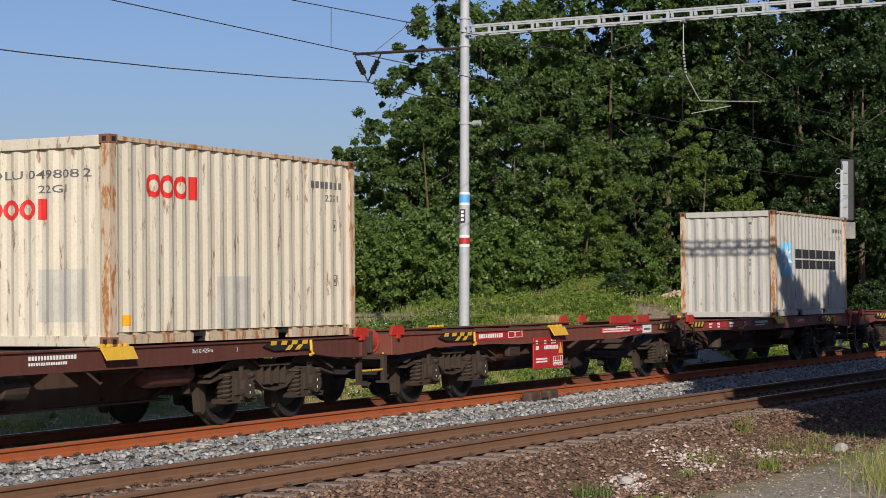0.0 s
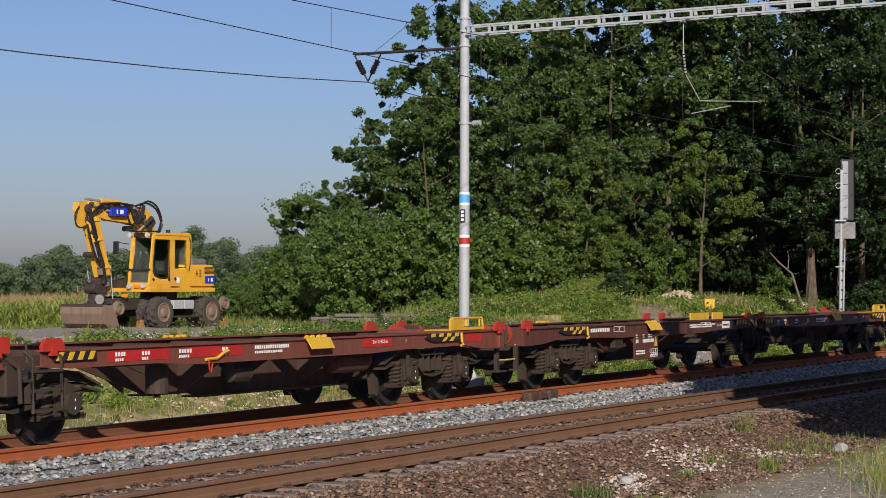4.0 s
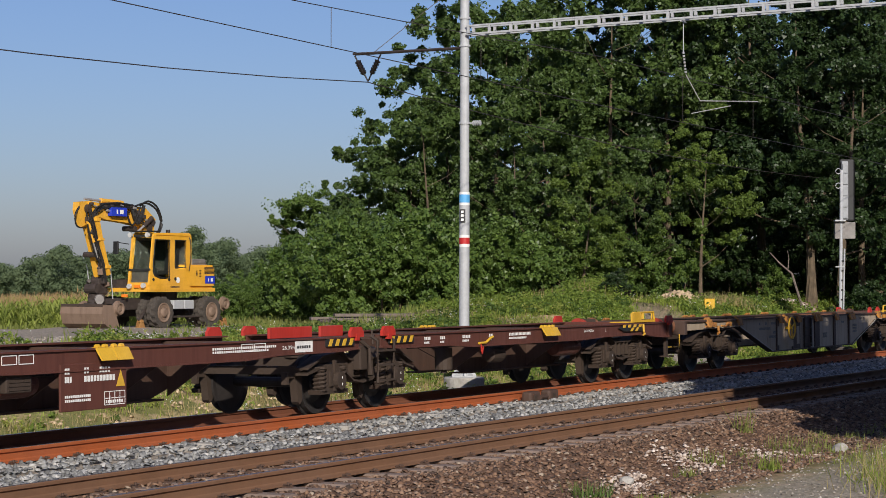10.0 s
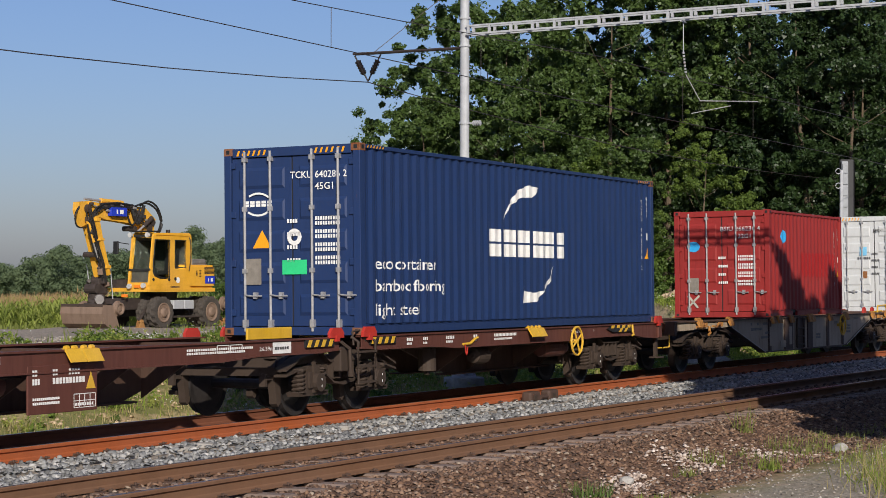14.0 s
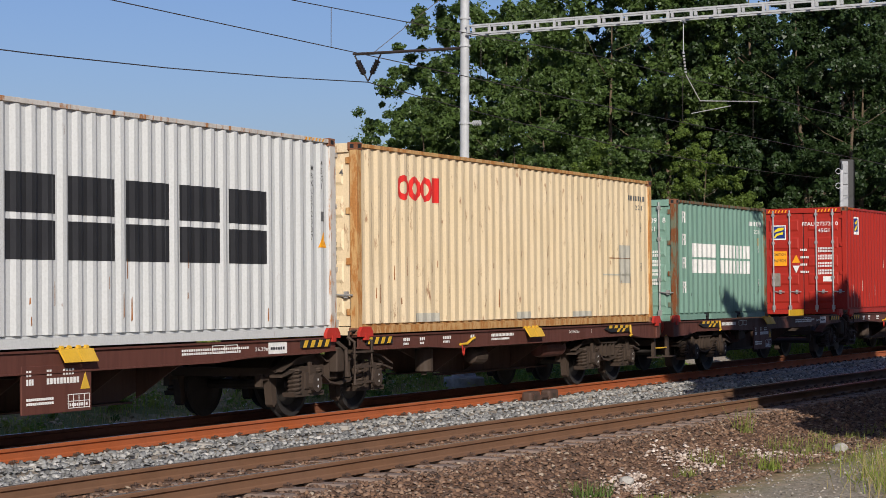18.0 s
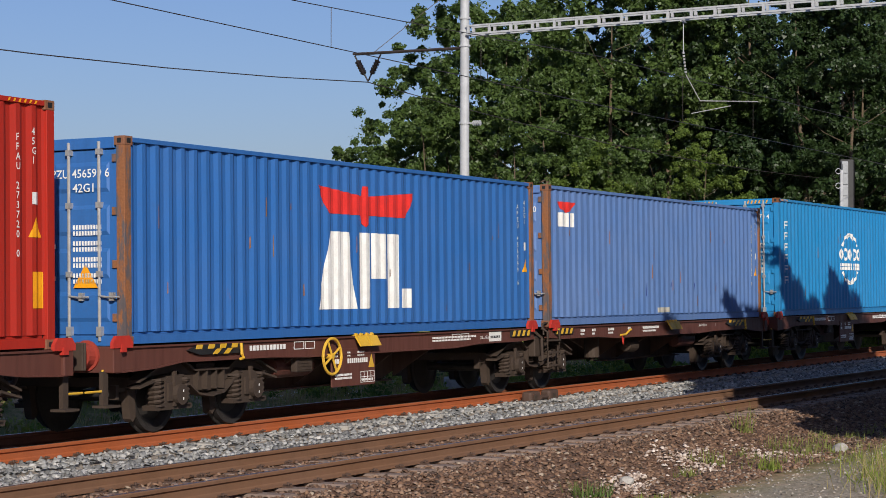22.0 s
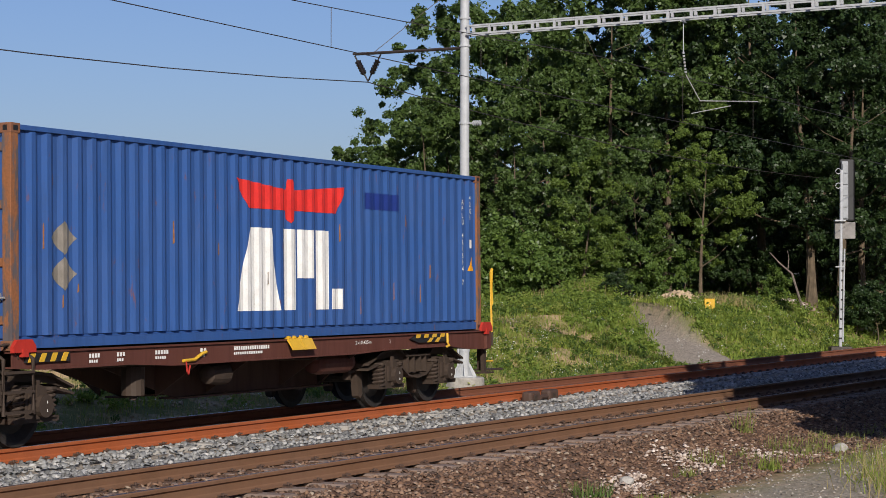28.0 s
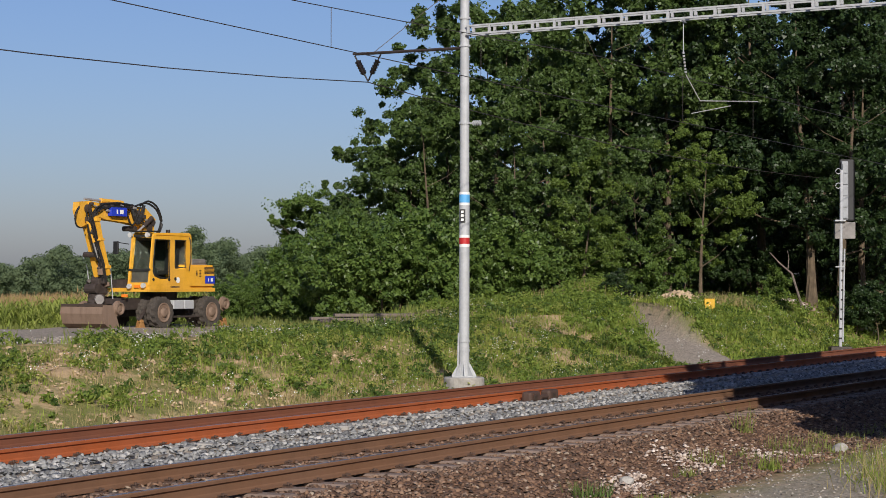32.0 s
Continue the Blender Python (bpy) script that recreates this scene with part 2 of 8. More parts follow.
M["ceramic"] = plain("black_glazed_insulator", (0.014, 0.011, 0.010), 0.25, 0, 0.2, 10, 0)
M["blue_band"] = plain("light_blue_band", (0.10, 0.36, 0.66), 0.5, 0, 0.1, 5)
M["rubber"] = plain("dusty_rubber", (0.062, 0.052, 0.043), 0.9, 0, 0.3, 9, 0.4)
M["hose"] = plain("black_hose", (0.018, 0.017, 0.016), 0.5, 0, 0.2, 9)
M["exc_yellow"] = weathered("yellow_machine_paint", (0.72, 0.36, 0.02), 0.16, 0.42, 0.4, streaks=False)
M["exc_grey"] = plain("grey_machine_paint", (0.20, 0.185, 0.17), 0.65, 0, 0.25, 5)
M["exc_dark"] = plain("greasy_dark_steel", (0.055, 0.042, 0.035), 0.6, 0.2, 0.35, 9)
M["bucket"] = weathered("earth_brown_bucket_steel", (0.20, 0.135, 0.095), 0.35, 0.6, 0.5)
M["blue_plate"] = plain("blue_badge", (0.02, 0.045, 0.42), 0.4, 0, 0.1, 5)
M["lamp"] = plain("clear_lamp", (0.7, 0.7, 0.68), 0.15, 0.4, 0.1, 5, 0)
M["orange"] = plain("orange_lamp", (0.75, 0.20, 0.02), 0.3, 0, 0.1, 5, 0)
M["bark"] = plain("rough_bark", (0.105, 0.078, 0.050), 0.95, 0, 0.4, 3, 0.8)
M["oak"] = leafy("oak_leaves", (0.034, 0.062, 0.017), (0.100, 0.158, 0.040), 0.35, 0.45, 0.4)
# same oak leaves with shade put into a darker colour
M["oak_dark"] = leafy("oak_leaves_painted_shade", (0.014, 0.029, 0.010), (0.043, 0.078, 0.022), 0.32, 0.45, 0.4)
# same oak leaves with sunlight put into a lighter, yellower colour
M["oak_light"] = leafy("oak_leaves_painted_sun", (0.062, 0.105, 0.022), (0.150, 0.215, 0.042), 0.4, 0.45, 0.35)
M["bush"] = leafy("bush_leaves", (0.046, 0.090, 0.021), (0.138, 0.208, 0.046), 0.35, 0.45, 0.35)
# pale, even greens imitate the haze over distant leaves
M["far_leaf"] = leafy("far_leaves_painted_haze", (0.095, 0.132, 0.070), (0.130, 0.172, 0.092), 0.3, 0.7, 0.1)
M["grass"] = leafy("weeds_and_grass", (0.10, 0.14, 0.03), (0.30, 0.32, 0.10), 0.45, 0.7)
M["dry"] = leafy("dry_grass", (0.26, 0.20, 0.095), (0.46, 0.37, 0.19), 0.35, 0.8)
M["corn"] = leafy("maize_leaves", (0.15, 0.21, 0.035), (0.34, 0.38, 0.10), 0.4)
M["grass_bright"] = leafy("fresh_bank_grass", (0.12, 0.19, 0.028), (0.32, 0.38, 0.08), 0.45, 0.7)
M["tassel"] = leafy("maize_tassels", (0.30, 0.19, 0.09), (0.45, 0.31, 0.16), 0.3)
M["petal"] = plain("white_petals", (0.75, 0.75, 0.70), 0.7, 0, 0.1, 9, 0)
M["glass"] = None
g, ns, ls, bs = nodes_of("tinted_cab_glass")
bs.inputs["Base Color"].default_value = (0.62, 0.70, 0.66, 1)
bs.inputs["Roughness"].default_value = 0.03
bs.inputs["Transmission Weight"].default_value = 1.0
bs.inputs["IOR"].default_value = 1.15
M["glass"] = g
M["stone_grey"] = stony("fresh_grey_ballast", [(0.0, (0.10, 0.10, 0.10)), (0.5, (0.24, 0.24, 0.235)), (0.85, (0.36, 0.355, 0.34)), (1.0, (0.50, 0.48, 0.45))])
M["stone_brown"] = stony("old_brown_ballast", [(0.0, (0.04, 0.024, 0.015)), (0.4, (0.140, 0.072, 0.040)), (0.8, (0.235, 0.136, 0.080)), (0.95, (0.26, 0.175, 0.12)), (1.0, (0.38, 0.30, 0.22))])
M["stone_tan"] = stony("plateau_gravel", [(0.0, (0.17, 0.14, 0.11)), (0.6, (0.34, 0.30, 0.25)), (1.0, (0.48, 0.43, 0.36))])
M["stone_white"] = stony("pale_broken_concrete", [(0.0, (0.26, 0.18, 0.13)), (0.5, (0.46, 0.36, 0.29)), (1.0, (0.66, 0.56, 0.48))])


def earth():
    """One sheet: soil, mossy green, gravel and fine stones, laid out by the line's own coordinates."""
    m, ns, ls, bs = nodes_of("earth_and_gravel")
    at = ns.new("ShaderNodeAttribute")
    at.attribute_name = "cover"
    sep = ns.new("ShaderNodeSeparateColor")
    ls.new(at.outputs["Color"], sep.inputs["Color"])
    a = tex(ns, ls, "noise", 1.1, 6, 0.65)
    b = tex(ns, ls, "noise", 24, 5, 0.7)
    c = tex(ns, ls, "voronoi", 22)
    soil = blend(ns, ls, b.outputs["Fac"], (0.34, 0.23, 0.125), (0.60, 0.44, 0.26))
    green = blend(ns, ls, b.outputs["Fac"], (0.10, 0.115, 0.032), (0.28, 0.26, 0.09))
    land = blend(ns, ls, ramp(ns, ls, a.outputs["Fac"], [(0.46, 0.0), (0.60, 1.0)]), green, soil)
    grey = blend(ns, ls, c.outputs["Color"], (0.18, 0.15, 0.12), (0.42, 0.36, 0.295))
    brown = blend(ns, ls, c.outputs["Color"], (0.080, 0.046, 0.031), (0.22, 0.128, 0.08))
    field = blend(ns, ls, b.outputs["Fac"], (0.05, 0.08, 0.02), (0.16, 0.17, 0.06))
    col = blend(ns, ls, sep.outputs["Red"], land, grey)
    col = blend(ns, ls, sep.outputs["Green"], col, brown)
    col = blend(ns, ls, sep.outputs["Blue"], col, field)
    ls.new(col, bs.inputs["Base Color"])
    bs.inputs["Roughness"].default_value = 0.95
    bs.inputs["Specular IOR Level"].default_value = 0.15
    bump(ns, ls, bs, c.outputs["Distance"], 0.6, 0.03)
    return m


M["earth"] = earth()
CP = {  # container paints
    "cream": weathered("cream_container_paint", (0.56, 0.50, 0.385), 0.48, 0.5, 0.35, fade=0.3),
    "tan": weathered("yellowed_cream_container_paint", (0.66, 0.525, 0.335), 0.42, 0.5, 0.3, fade=0.3),
    "grey_white": weathered("off_white_container_paint", (0.44, 0.42, 0.375), 0.42, 0.5, 0.34, fade=0.3),
    "grey": weathered("light_grey_container_paint", (0.46, 0.46, 0.45), 0.18, 0.45, 0.2, fade=0.15),
    "white": weathered("bluish_white_container_paint", (0.53, 0.54, 0.53), 0.24, 0.45, 0.16, fade=0.2),
    "navy": weathered("navy_container_paint", (0.012, 0.032, 0.105), 0.14, 0.42, 0.25, fade=0.2),
    "crimson": weathered("faded_crimson_container_paint", (0.27, 0.022, 0.020), 0.24, 0.5, 0.35, fade=0.12),
    "red": weathered("red_container_paint", (0.35, 0.020, 0.011), 0.12, 0.45, 0.25, fade=0.05),
    "brick": weathered("brick_red_container_paint", (0.28, 0.028, 0.011), 0.12, 0.5, 0.25, fade=0.06),
    "green": weathered("sea_green_container_paint", (0.17, 0.30, 0.24), 0.24, 0.5, 0.35, fade=0.3),
    "blue": weathered("mid_blue_container_paint", (0.022, 0.118, 0.36), 0.2, 0.45, 0.25, fade=0.2),
    "pale_blue": weathered("faded_violet_blue_container_paint", (0.085, 0.172, 0.395), 0.24, 0.55, 0.3, fade=0.35),
    "cyan": weathered("cyan_blue_container_paint", (0.012, 0.21, 0.47), 0.15, 0.45, 0.25, fade=0.15),
    "blue2": weathered("deep_blue_container_paint", (0.026, 0.085, 0.27), 0.34, 0.5, 0.5, fade=0.25),
}
MK = {  # marks painted on steel
    "white": M["white"],
    "black": plain("black_mark_paint", (0.022, 0.022, 0.024), 0.5, 0, 0.15, 4, 0),
    "red": plain("red_mark_paint", (0.62, 0.03, 0.025), 0.5, 0, 0.15, 4, 0),
    "sky": plain("light_blue_mark_paint", (0.19, 0.50, 0.72), 0.5, 0, 0.12, 4, 0),
    "grey": plain("dark_grey_mark_paint", (0.11, 0.11, 0.11), 0.5, 0, 0.15, 4, 0),
    "patch": plain("grey_repair_patch", (0.42, 0.40, 0.34), 0.5, 0, 0.12, 4, 0),
    "deep_red": plain("fresh_red_patch", (0.29, 0.012, 0.010), 0.45, 0, 0.1, 4, 0),
    "orange": plain("orange_label", (0.80, 0.33, 0.01), 0.5, 0, 0.1, 4, 0),
    "chalk": plain("bare_primer_scratch", (0.50, 0.36, 0.30), 0.6, 0, 0.3, 9, 0),
    "lemon": plain("yellow_emblem_paint", (0.75, 0.55, 0.02), 0.5, 0, 0.1, 4, 0),
    "green": plain("green_label", (0.03, 0.55, 0.20), 0.5, 0, 0.1, 4, 0),
    "navy": plain("dark_blue_label", (0.012, 0.03, 0.17), 0.5, 0, 0.1, 4, 0),
    "cyan": plain("bright_blue_label", (0.03, 0.33, 0.66), 0.5, 0, 0.1, 4, 0),
    "rustmark": plain("rust_bloom", (0.24, 0.10, 0.035), 0.85, 0, 0.4, 14, 0.2),
    "dull": plain("dull_metal_plate", (0.27, 0.24, 0.20), 0.5, 0.3, 0.2, 8, 0),
}
# ---------- the train: bogies, wagons, containers ----------
MOVING = []      # (thing, place in the train, height)
SPINNING = []    # (wheelset, bogie x on its wagon, wheelset x, wagon place)
AXLE = {}


def wheelset_mesh():
    bm = B()
    cyl(bm, (0, -1.02, 0), (0, 1.02, 0), 0.075, 10)
    for sgn in (-1, 1):
        prof = [(0.10, 0.60), (0.30, 0.665), (0.40, 0.69), (0.485, 0.685), (0.49, 0.715), (0.462, 0.73), (0.455, 0.815), (0.40, 0.812), (0.30, 0.745), (0.12, 0.76), (0.10, 0.80)]
        lathe(bm, [(r, sgn * h) for r, h in prof], 28)
    me = bpy.data.meshes.new("wheelset")
    bmesh.ops.recalc_face_normals(bm, faces=bm.faces)
    bm.to_mesh(me)
    bm.free()
    me.materials.append(M["wheel"])
    return me


def spring_mesh():
    bm = B()
    pts = []
    for i in range(36):
        w = 2 * math.pi * i / 7
        pts.append((0.088 * math.cos(w), 0.088 * math.sin(w), 0.30 * i / 35))
    tube(bm, pts, 0.026, 4)
    cyl(bm, (0, 0, -0.02), (0, 0, 0.0), 0.12, 10)
    cyl(bm, (0, 0, 0.30), (0, 0, 0.33), 0.12, 10)
    me = bpy.data.meshes.new("spring")
    bmesh.ops.recalc_face_normals(bm, faces=bm.faces)
    bm.to_mesh(me)
    bm.free()
    me.materials.append(M["gear"])
    return me


def axlebox_mesh():
    bm = B()
    prism(bm, [(-0.40, -0.16), (0.40, -0.16), (0.42, -0.10), (0.20, -0.07), (0.19, 0.22), (0.10, 0.27), (-0.10, 0.27), (-0.19, 0.22), (-0.20, -0.07), (-0.42, -0.10)], -0.10, 0.10)
    cyl(bm, (0.06, -0.10, 0.03), (0.06, -0.20, 0.03), 0.135, 14)
    box(bm, -0.03, 0.02, -0.135, -0.09, -0.12, 0.33)
    box(bm, -0.15, -0.06, -0.13, -0.09, -0.05, 0.18)
    me = bpy.data.meshes.new("axlebox")
    bmesh.ops.recalc_face_normals(bm, faces=bm.faces)
    bm.to_mesh(me)
    bm.free()
    me.materials.append(M["gear"])
    return me


def flat_mesh(name, bm, mat):
    me = bpy.data.meshes.new(name)
    bmesh.ops.recalc_face_normals(bm, faces=bm.faces)
    bm.to_mesh(me)
    bm.free()
    me.materials.append(mat)
    return me


def bogie_frame_mesh():
    bm = B()
    # side frames: raised over the axles, sagging between them
    top = [(-1.62, 0.70), (-1.45, 0.76), (-1.20, 0.86), (-0.62, 0.92), (-0.40, 0.80), (0.40, 0.80), (0.62, 0.92), (1.20, 0.86), (1.45, 0.76), (1.62, 0.70)]
    bot = [(1.62, 0.62), (1.25, 0.70), (0.66, 0.74), (0.48, 0.60), (0.30, 0.49), (0.0, 0.45), (-0.30, 0.49), (-0.48, 0.60), (-0.66, 0.74), (-1.25, 0.70), (-1.62, 0.62)]
    web_b = [(x, z + 0.04) for x, z in bot]
    for sgn in (-1, 1):
        prism(bm, top + web_b, sgn * 0.985, sgn * 1.015)
        for line in (top, bot):
            for (x0, z0), (x1, z1) in zip(line, line[1:]):
                prism(bm, [(x0, z0), (x1, z1), (x1, z1 - 0.03), (x0, z0 - 0.03)], sgn * 0.90, sgn * 1.11)
        for x in (-0.30, -0.1, 0.12, 0.30):
            box(bm, x - 0.012, x + 0.012, min(sgn * 0.9, sgn * 1.1), max(sgn * 0.9, sgn * 1.1), 0.52, 0.80)
    box(bm, -0.22, 0.22, -1.0, 1.0, 0.60, 0.86)
    cyl(bm, (0, 0, 0.80), (0, 0, 0.97), 0.28, 16)
    for x in (-1.50, 1.50):
        box(bm, x - 0.05, x + 0.05, -0.95, 0.95, 0.60, 0.72)
    return flat_mesh("bogie", bm, M["gear"])


def brake_mesh():
    bm = B()
    prism(bm, [(0.0, 0.16), (0.06, 0.22), (0.05, 0.55), (-0.01, 0.72), (-0.09, 0.74), (-0.13, 0.62), (-0.08, 0.40), (-0.05, 0.20)], -0.06, 0.06)
    box(bm, -0.30, -0.06, -0.04, 0.04, 0.55, 0.60)
    box(bm, -0.34, -0.28, -0.05, 0.05, 0.46, 0.64)
    return flat_mesh("brake_block", bm, M["gear"])


def tick_mesh():
    bm = B()
    for z0, z1 in ((0.42, 0.455), (0.52, 0.55)):
        box(bm, 0.05, 0.060, -1.245, -1.2, z0, z1)
    return flat_mesh("alignment_mark", bm, M["white"])


GEAR = dict(wheelset=wheelset_mesh(), spring=spring_mesh(), axlebox=axlebox_mesh(), frame=bogie_frame_mesh(), brake=brake_mesh(), tick=tick_mesh())


def bogie(wagon, x, place):
    """A two-axle freight bogie under a wagon; its axles are 1.8 m apart."""
    fr = part("bogie", GEAR["frame"], None, wagon, "dark grimy two-axle bogie with coil springs", Matrix.Translation((x, 0, 0)))
    for ax in (-0.9, 0.9):
        ws = part("wheelset", GEAR["wheelset"], None, fr, "", Matrix.Translation((ax, 0, 0.46)))
        SPINNING.append((ws, ax, place + x + ax))
        for side in (-1, 1):
            turn = Matrix.Rotation(0 if side < 0 else math.pi, 4, "Z")
            part("axlebox", GEAR["axlebox"], None, fr, "", Matrix.Translation((ax, side * 1.02, 0.46)) @ turn)
            for dx in (-0.29, 0.29):
                part("spring", GEAR["spring"], None, fr, "", Matrix.Translation((ax + dx, side * 1.04, 0.37)))
            part("brake_block", GEAR["brake"], None, fr, "", Matrix.Translation((ax - 0.50, side * 0.78, 0)))
        part("alignment_mark", GEAR["tick"], None, fr, "white paint ticks", Matrix.Translation((ax + 0.02, 0.02, 0)))
    return fr


# --- marks laid on flat steel that faces the camera's side (local -y) ---
def bars(bm, x, z, w, h, y, n=1, gap=0.5):
    """n short upright bars in a row, as of writing too small to read."""
    step = w / n
    for i in range(n):
        box(bm, x + i * step, x + i * step + step * (1 - gap), y - 0.003, y, z, z + h)
    return bm


def word(parent, text, x, z, h, y, mat, width=0.0, name="lettering", label=""):
    me = letters(text, h, width)
    if not me.materials:
        me.materials.append(mat)
    elif me.materials[0] != mat:
        me = me.copy()
        me.materials[0] = mat
    return part(name, me, None, parent, label, Matrix.Translation((x, y, z)) @ Matrix.Rotation(math.pi / 2, 4, "X"))


def hazard(parent, x0, x1, z0, z1, y):
    """Black strip with slanted yellow bars and a small yellow hook."""
    bm = B()
    w = x1 - x0
    prism(bm, [(x0, z0 + 0.06), (x0 + 0.2 * w, z0), (x1, z0), (x1, z1), (x0 + 0.2 * w, z1)], y - 0.006, y + 0.05)
    strip = part("warning_strip", bm, M["black"], parent, "black strip with yellow slanted bars")
    bm = B()
    n = 4
    for i in range(n):
        a = x0 + 0.12 * w + i * 0.86 * w / n
        k = 0.5 * 0.86 * w / n
        prism(bm, [(a, z1 - 0.055), (a + k, z1 - 0.055), (a + k + 0.03, z1 + 0.002), (a + 0.03, z1 + 0.002)], y - 0.012, y - 0.004)
    for a in (0.42, 0.62):
        prism(bm, [(x0 + a * w, z0), (x0 + (a + 0.09) * w, z0), (x0 + (a + 0.17) * w, z1 - 0.06), (x0 + (a + 0.08) * w, z1 - 0.06)], y - 0.012, y - 0.004)
    part("yellow_bar", bm, M["yellow"], strip)
    bm = B()
    hx = x1 - 0.10
    tube(bm, [(hx, y - 0.03, z1), (hx, y - 0.04, z0 - 0.02), (hx + 0.03, y - 0.05, z0 - 0.07), (hx - 0.05, y - 0.05, z0 - 0.08)], 0.022, 6)
    part("hook", bm, M["yellow"], parent, "yellow hook")


def section(name_no, place, o, fresh=False, stops="", board="", wheel=False, kit=0):
    """Half of an articulated container wagon. o: side of its outer end (-1 or 1). Deck 1.135 m over the rail."""
    half = 6.5
    mid = place + o * half
    body = thing("container_wagon", ("bright red-patched oxide red" if fresh else "dirty oxide red") + " articulated container flat wagon half on rails", "wagon", "train wagons")
    paint = M["wagon_worn"] if fresh else M["wagon"]
    X = lambda u: o * (u - half)

    def span(u0, u1):
        return min(X(u0), X(u1)), max(X(u0), X(u1))
    # side sills: web with two flanges, deeper at the outer end
    for side in (-1, 1):
        bm = B()
        prof = [(X(0.35), 1.115), (X(12.72), 1.115), (X(12.72), 0.83), (X(11.9), 0.86), (X(11.3), 0.92), (X(9.2), 0.915), (X(8.2), 0.885), (X(3.5), 0.885), (X(2.6), 0.93), (X(0.9), 0.93), (X(0.35), 0.96)]
        prism(bm, prof, side * 1.20, side * 1.225)
        a, b = span(0.35, 12.72)
        box(bm, a, b, min(side * 1.10, side * 1.255), max(side * 1.10, side * 1.255), 1.112, 1.135)
        low = prof[2:]
        for (x0, z0), (x1, z1) in zip(low, low[1:]):
            prism(bm, [(x0, z0), (x1, z1), (x1, z1 - 0.02), (x0, z0 - 0.02)], side * 1.12, side * 1.25)
        part("side_sill", bm, paint, body)
    # fish-bellied centre girders with their stiffeners
    for side in (-1, 1):
        bm = B()
        prism(bm, [(X(0.5), 1.05), (X(12.6), 1.05), (X(12.6), 0.90), (X(9.4), 0.86), (X(8.5), 0.40), (X(4.6), 0.40), (X(3.0), 0.86), (X(0.5), 0.90)], side * 0.42, side * 0.45)
        a, b = span(4.5, 8.6)
        box(bm, a, b, min(side * 0.30, side * 0.60), max(side * 0.30, side * 0.60), 0.375, 0.40)
        part("centre_girder", bm, M["under"], body)
    for u in (1.9, 3.4, 5.0, 6.4, 7.8, 8.9, 12.0):
        bm = B()
        a, b = span(u - 0.07, u + 0.07)
        box(bm, a, b, -1.2, 1.2, 0.93, 1.09)
        part("cross_beam", bm, M["under"], body)
    for u, side in ((u, side) for u in (4.2, 5.4, 7.3, 8.4) for side in (-1, 1)):
        bm = B()
        a = X(u)
        vs = [(side * 0.45, 0.42), (side * 1.19, 0.90), (side * 1.19, 0.98), (side * 0.45, 1.0)]
        prism(bm, vs, a - 0.012, a + 0.012, "x")
        part("bracket", bm, M["under"], body)
    # outer end: headstock, buffers, coupling, steps
    bm = B()
    a, b = span(12.62, 12.80)
    box(bm, a, b, -1.27, 1.27, 0.82, 1.14, 0.012)
    hs = part("headstock", bm, paint, body)
    for side in (-1, 1):
        bm = B()
        x0 = X(12.80)
        for d0, d1, r in ((0.0, 0.03, 0.19), (0.03, 0.16, 0.155), (0.16, 0.185, 0.17), (0.185, 0.35, 0.115)):
            cyl(bm, (x0 + o * d0, side * 0.875, 1.03), (x0 + o * d1, side * 0.875, 1.03), r, 18)
        bf = part("buffer", bm, M["wagon_new"], body, "red sprung buffer")
        bm = B()
        box(bm, min(x0 + o * 0.35, x0 + o * 0.385), max(x0 + o * 0.35, x0 + o * 0.385), side * 0.875 - 0.26, side * 0.875 + 0.26, 0.86, 1.20, 0.015)
        part("buffer_head", bm, M["gear"], bf)
        bm = B()
        y = side * 1.12
        tube(bm, [(x0 + o * 0.02, y, 0.86), (x0 + o * 0.02, y - side * 0.02, 0.66), (x0 + o * 0.04, y, 0.60), (x0 + o * 0.36, y, 0.60)], 0.016, 6)
        part("grab_rail", bm, M["yellow"], body, "yellow bent grab rail")
        bm = B()
        box(bm, x0 - 0.05, x0 + 0.05, y - 0.03, y + 0.03, 0.42, 0.84)
        a, b = sorted((x0 - o * 0.15, x0 + o * 0.12))
        box(bm, a, b, y - 0.14, y + 0.08, 0.40, 0.43)
        part("step", bm, M["gear"], body)
    bm = B()
    x0 = X(12.8)
    cyl(bm, (x0, 0, 1.0), (x0 + o * 0.30, 0, 0.98), 0.04, 8)
    tube(bm, [(x0 + o * 0.15, 0.02, 1.0), (x0 + o * 0.28, 0.02, 0.72), (x0 + o * 0.38, 0.02, 0.62)], 0.035, 8)
    tube(bm, [(x0 + o * 0.02, 0.30, 0.95), (x0 + o * 0.16, 0.30, 0.66), (x0 + o * 0.34, 0.16, 0.52), (x0 + o * 0.40, 0.05, 0.50)], 0.022, 6)
    part("coupling", bm, M["gear"], body)
    # red container guides at both ends of the half
    for u in (12.62, 0.50):
        for side in (-1, 1):
            bm = B()
            c = X(u)
            prism(bm, [(c - 0.20, 1.12), (c + 0.20, 1.12), (c + 0.20, 1.19), (c + 0.13, 1.27), (c - 0.13, 1.27), (c - 0.20, 1.19)], side * 1.235, side * 1.285)
            box(bm, c - 0.05, c + 0.05, min(side * 1.24, side * 1.30), max(side * 1.24, side * 1.30), 1.07, 1.16)
            part("container_guide", bm, M["red"], body, "bright red corner guide")
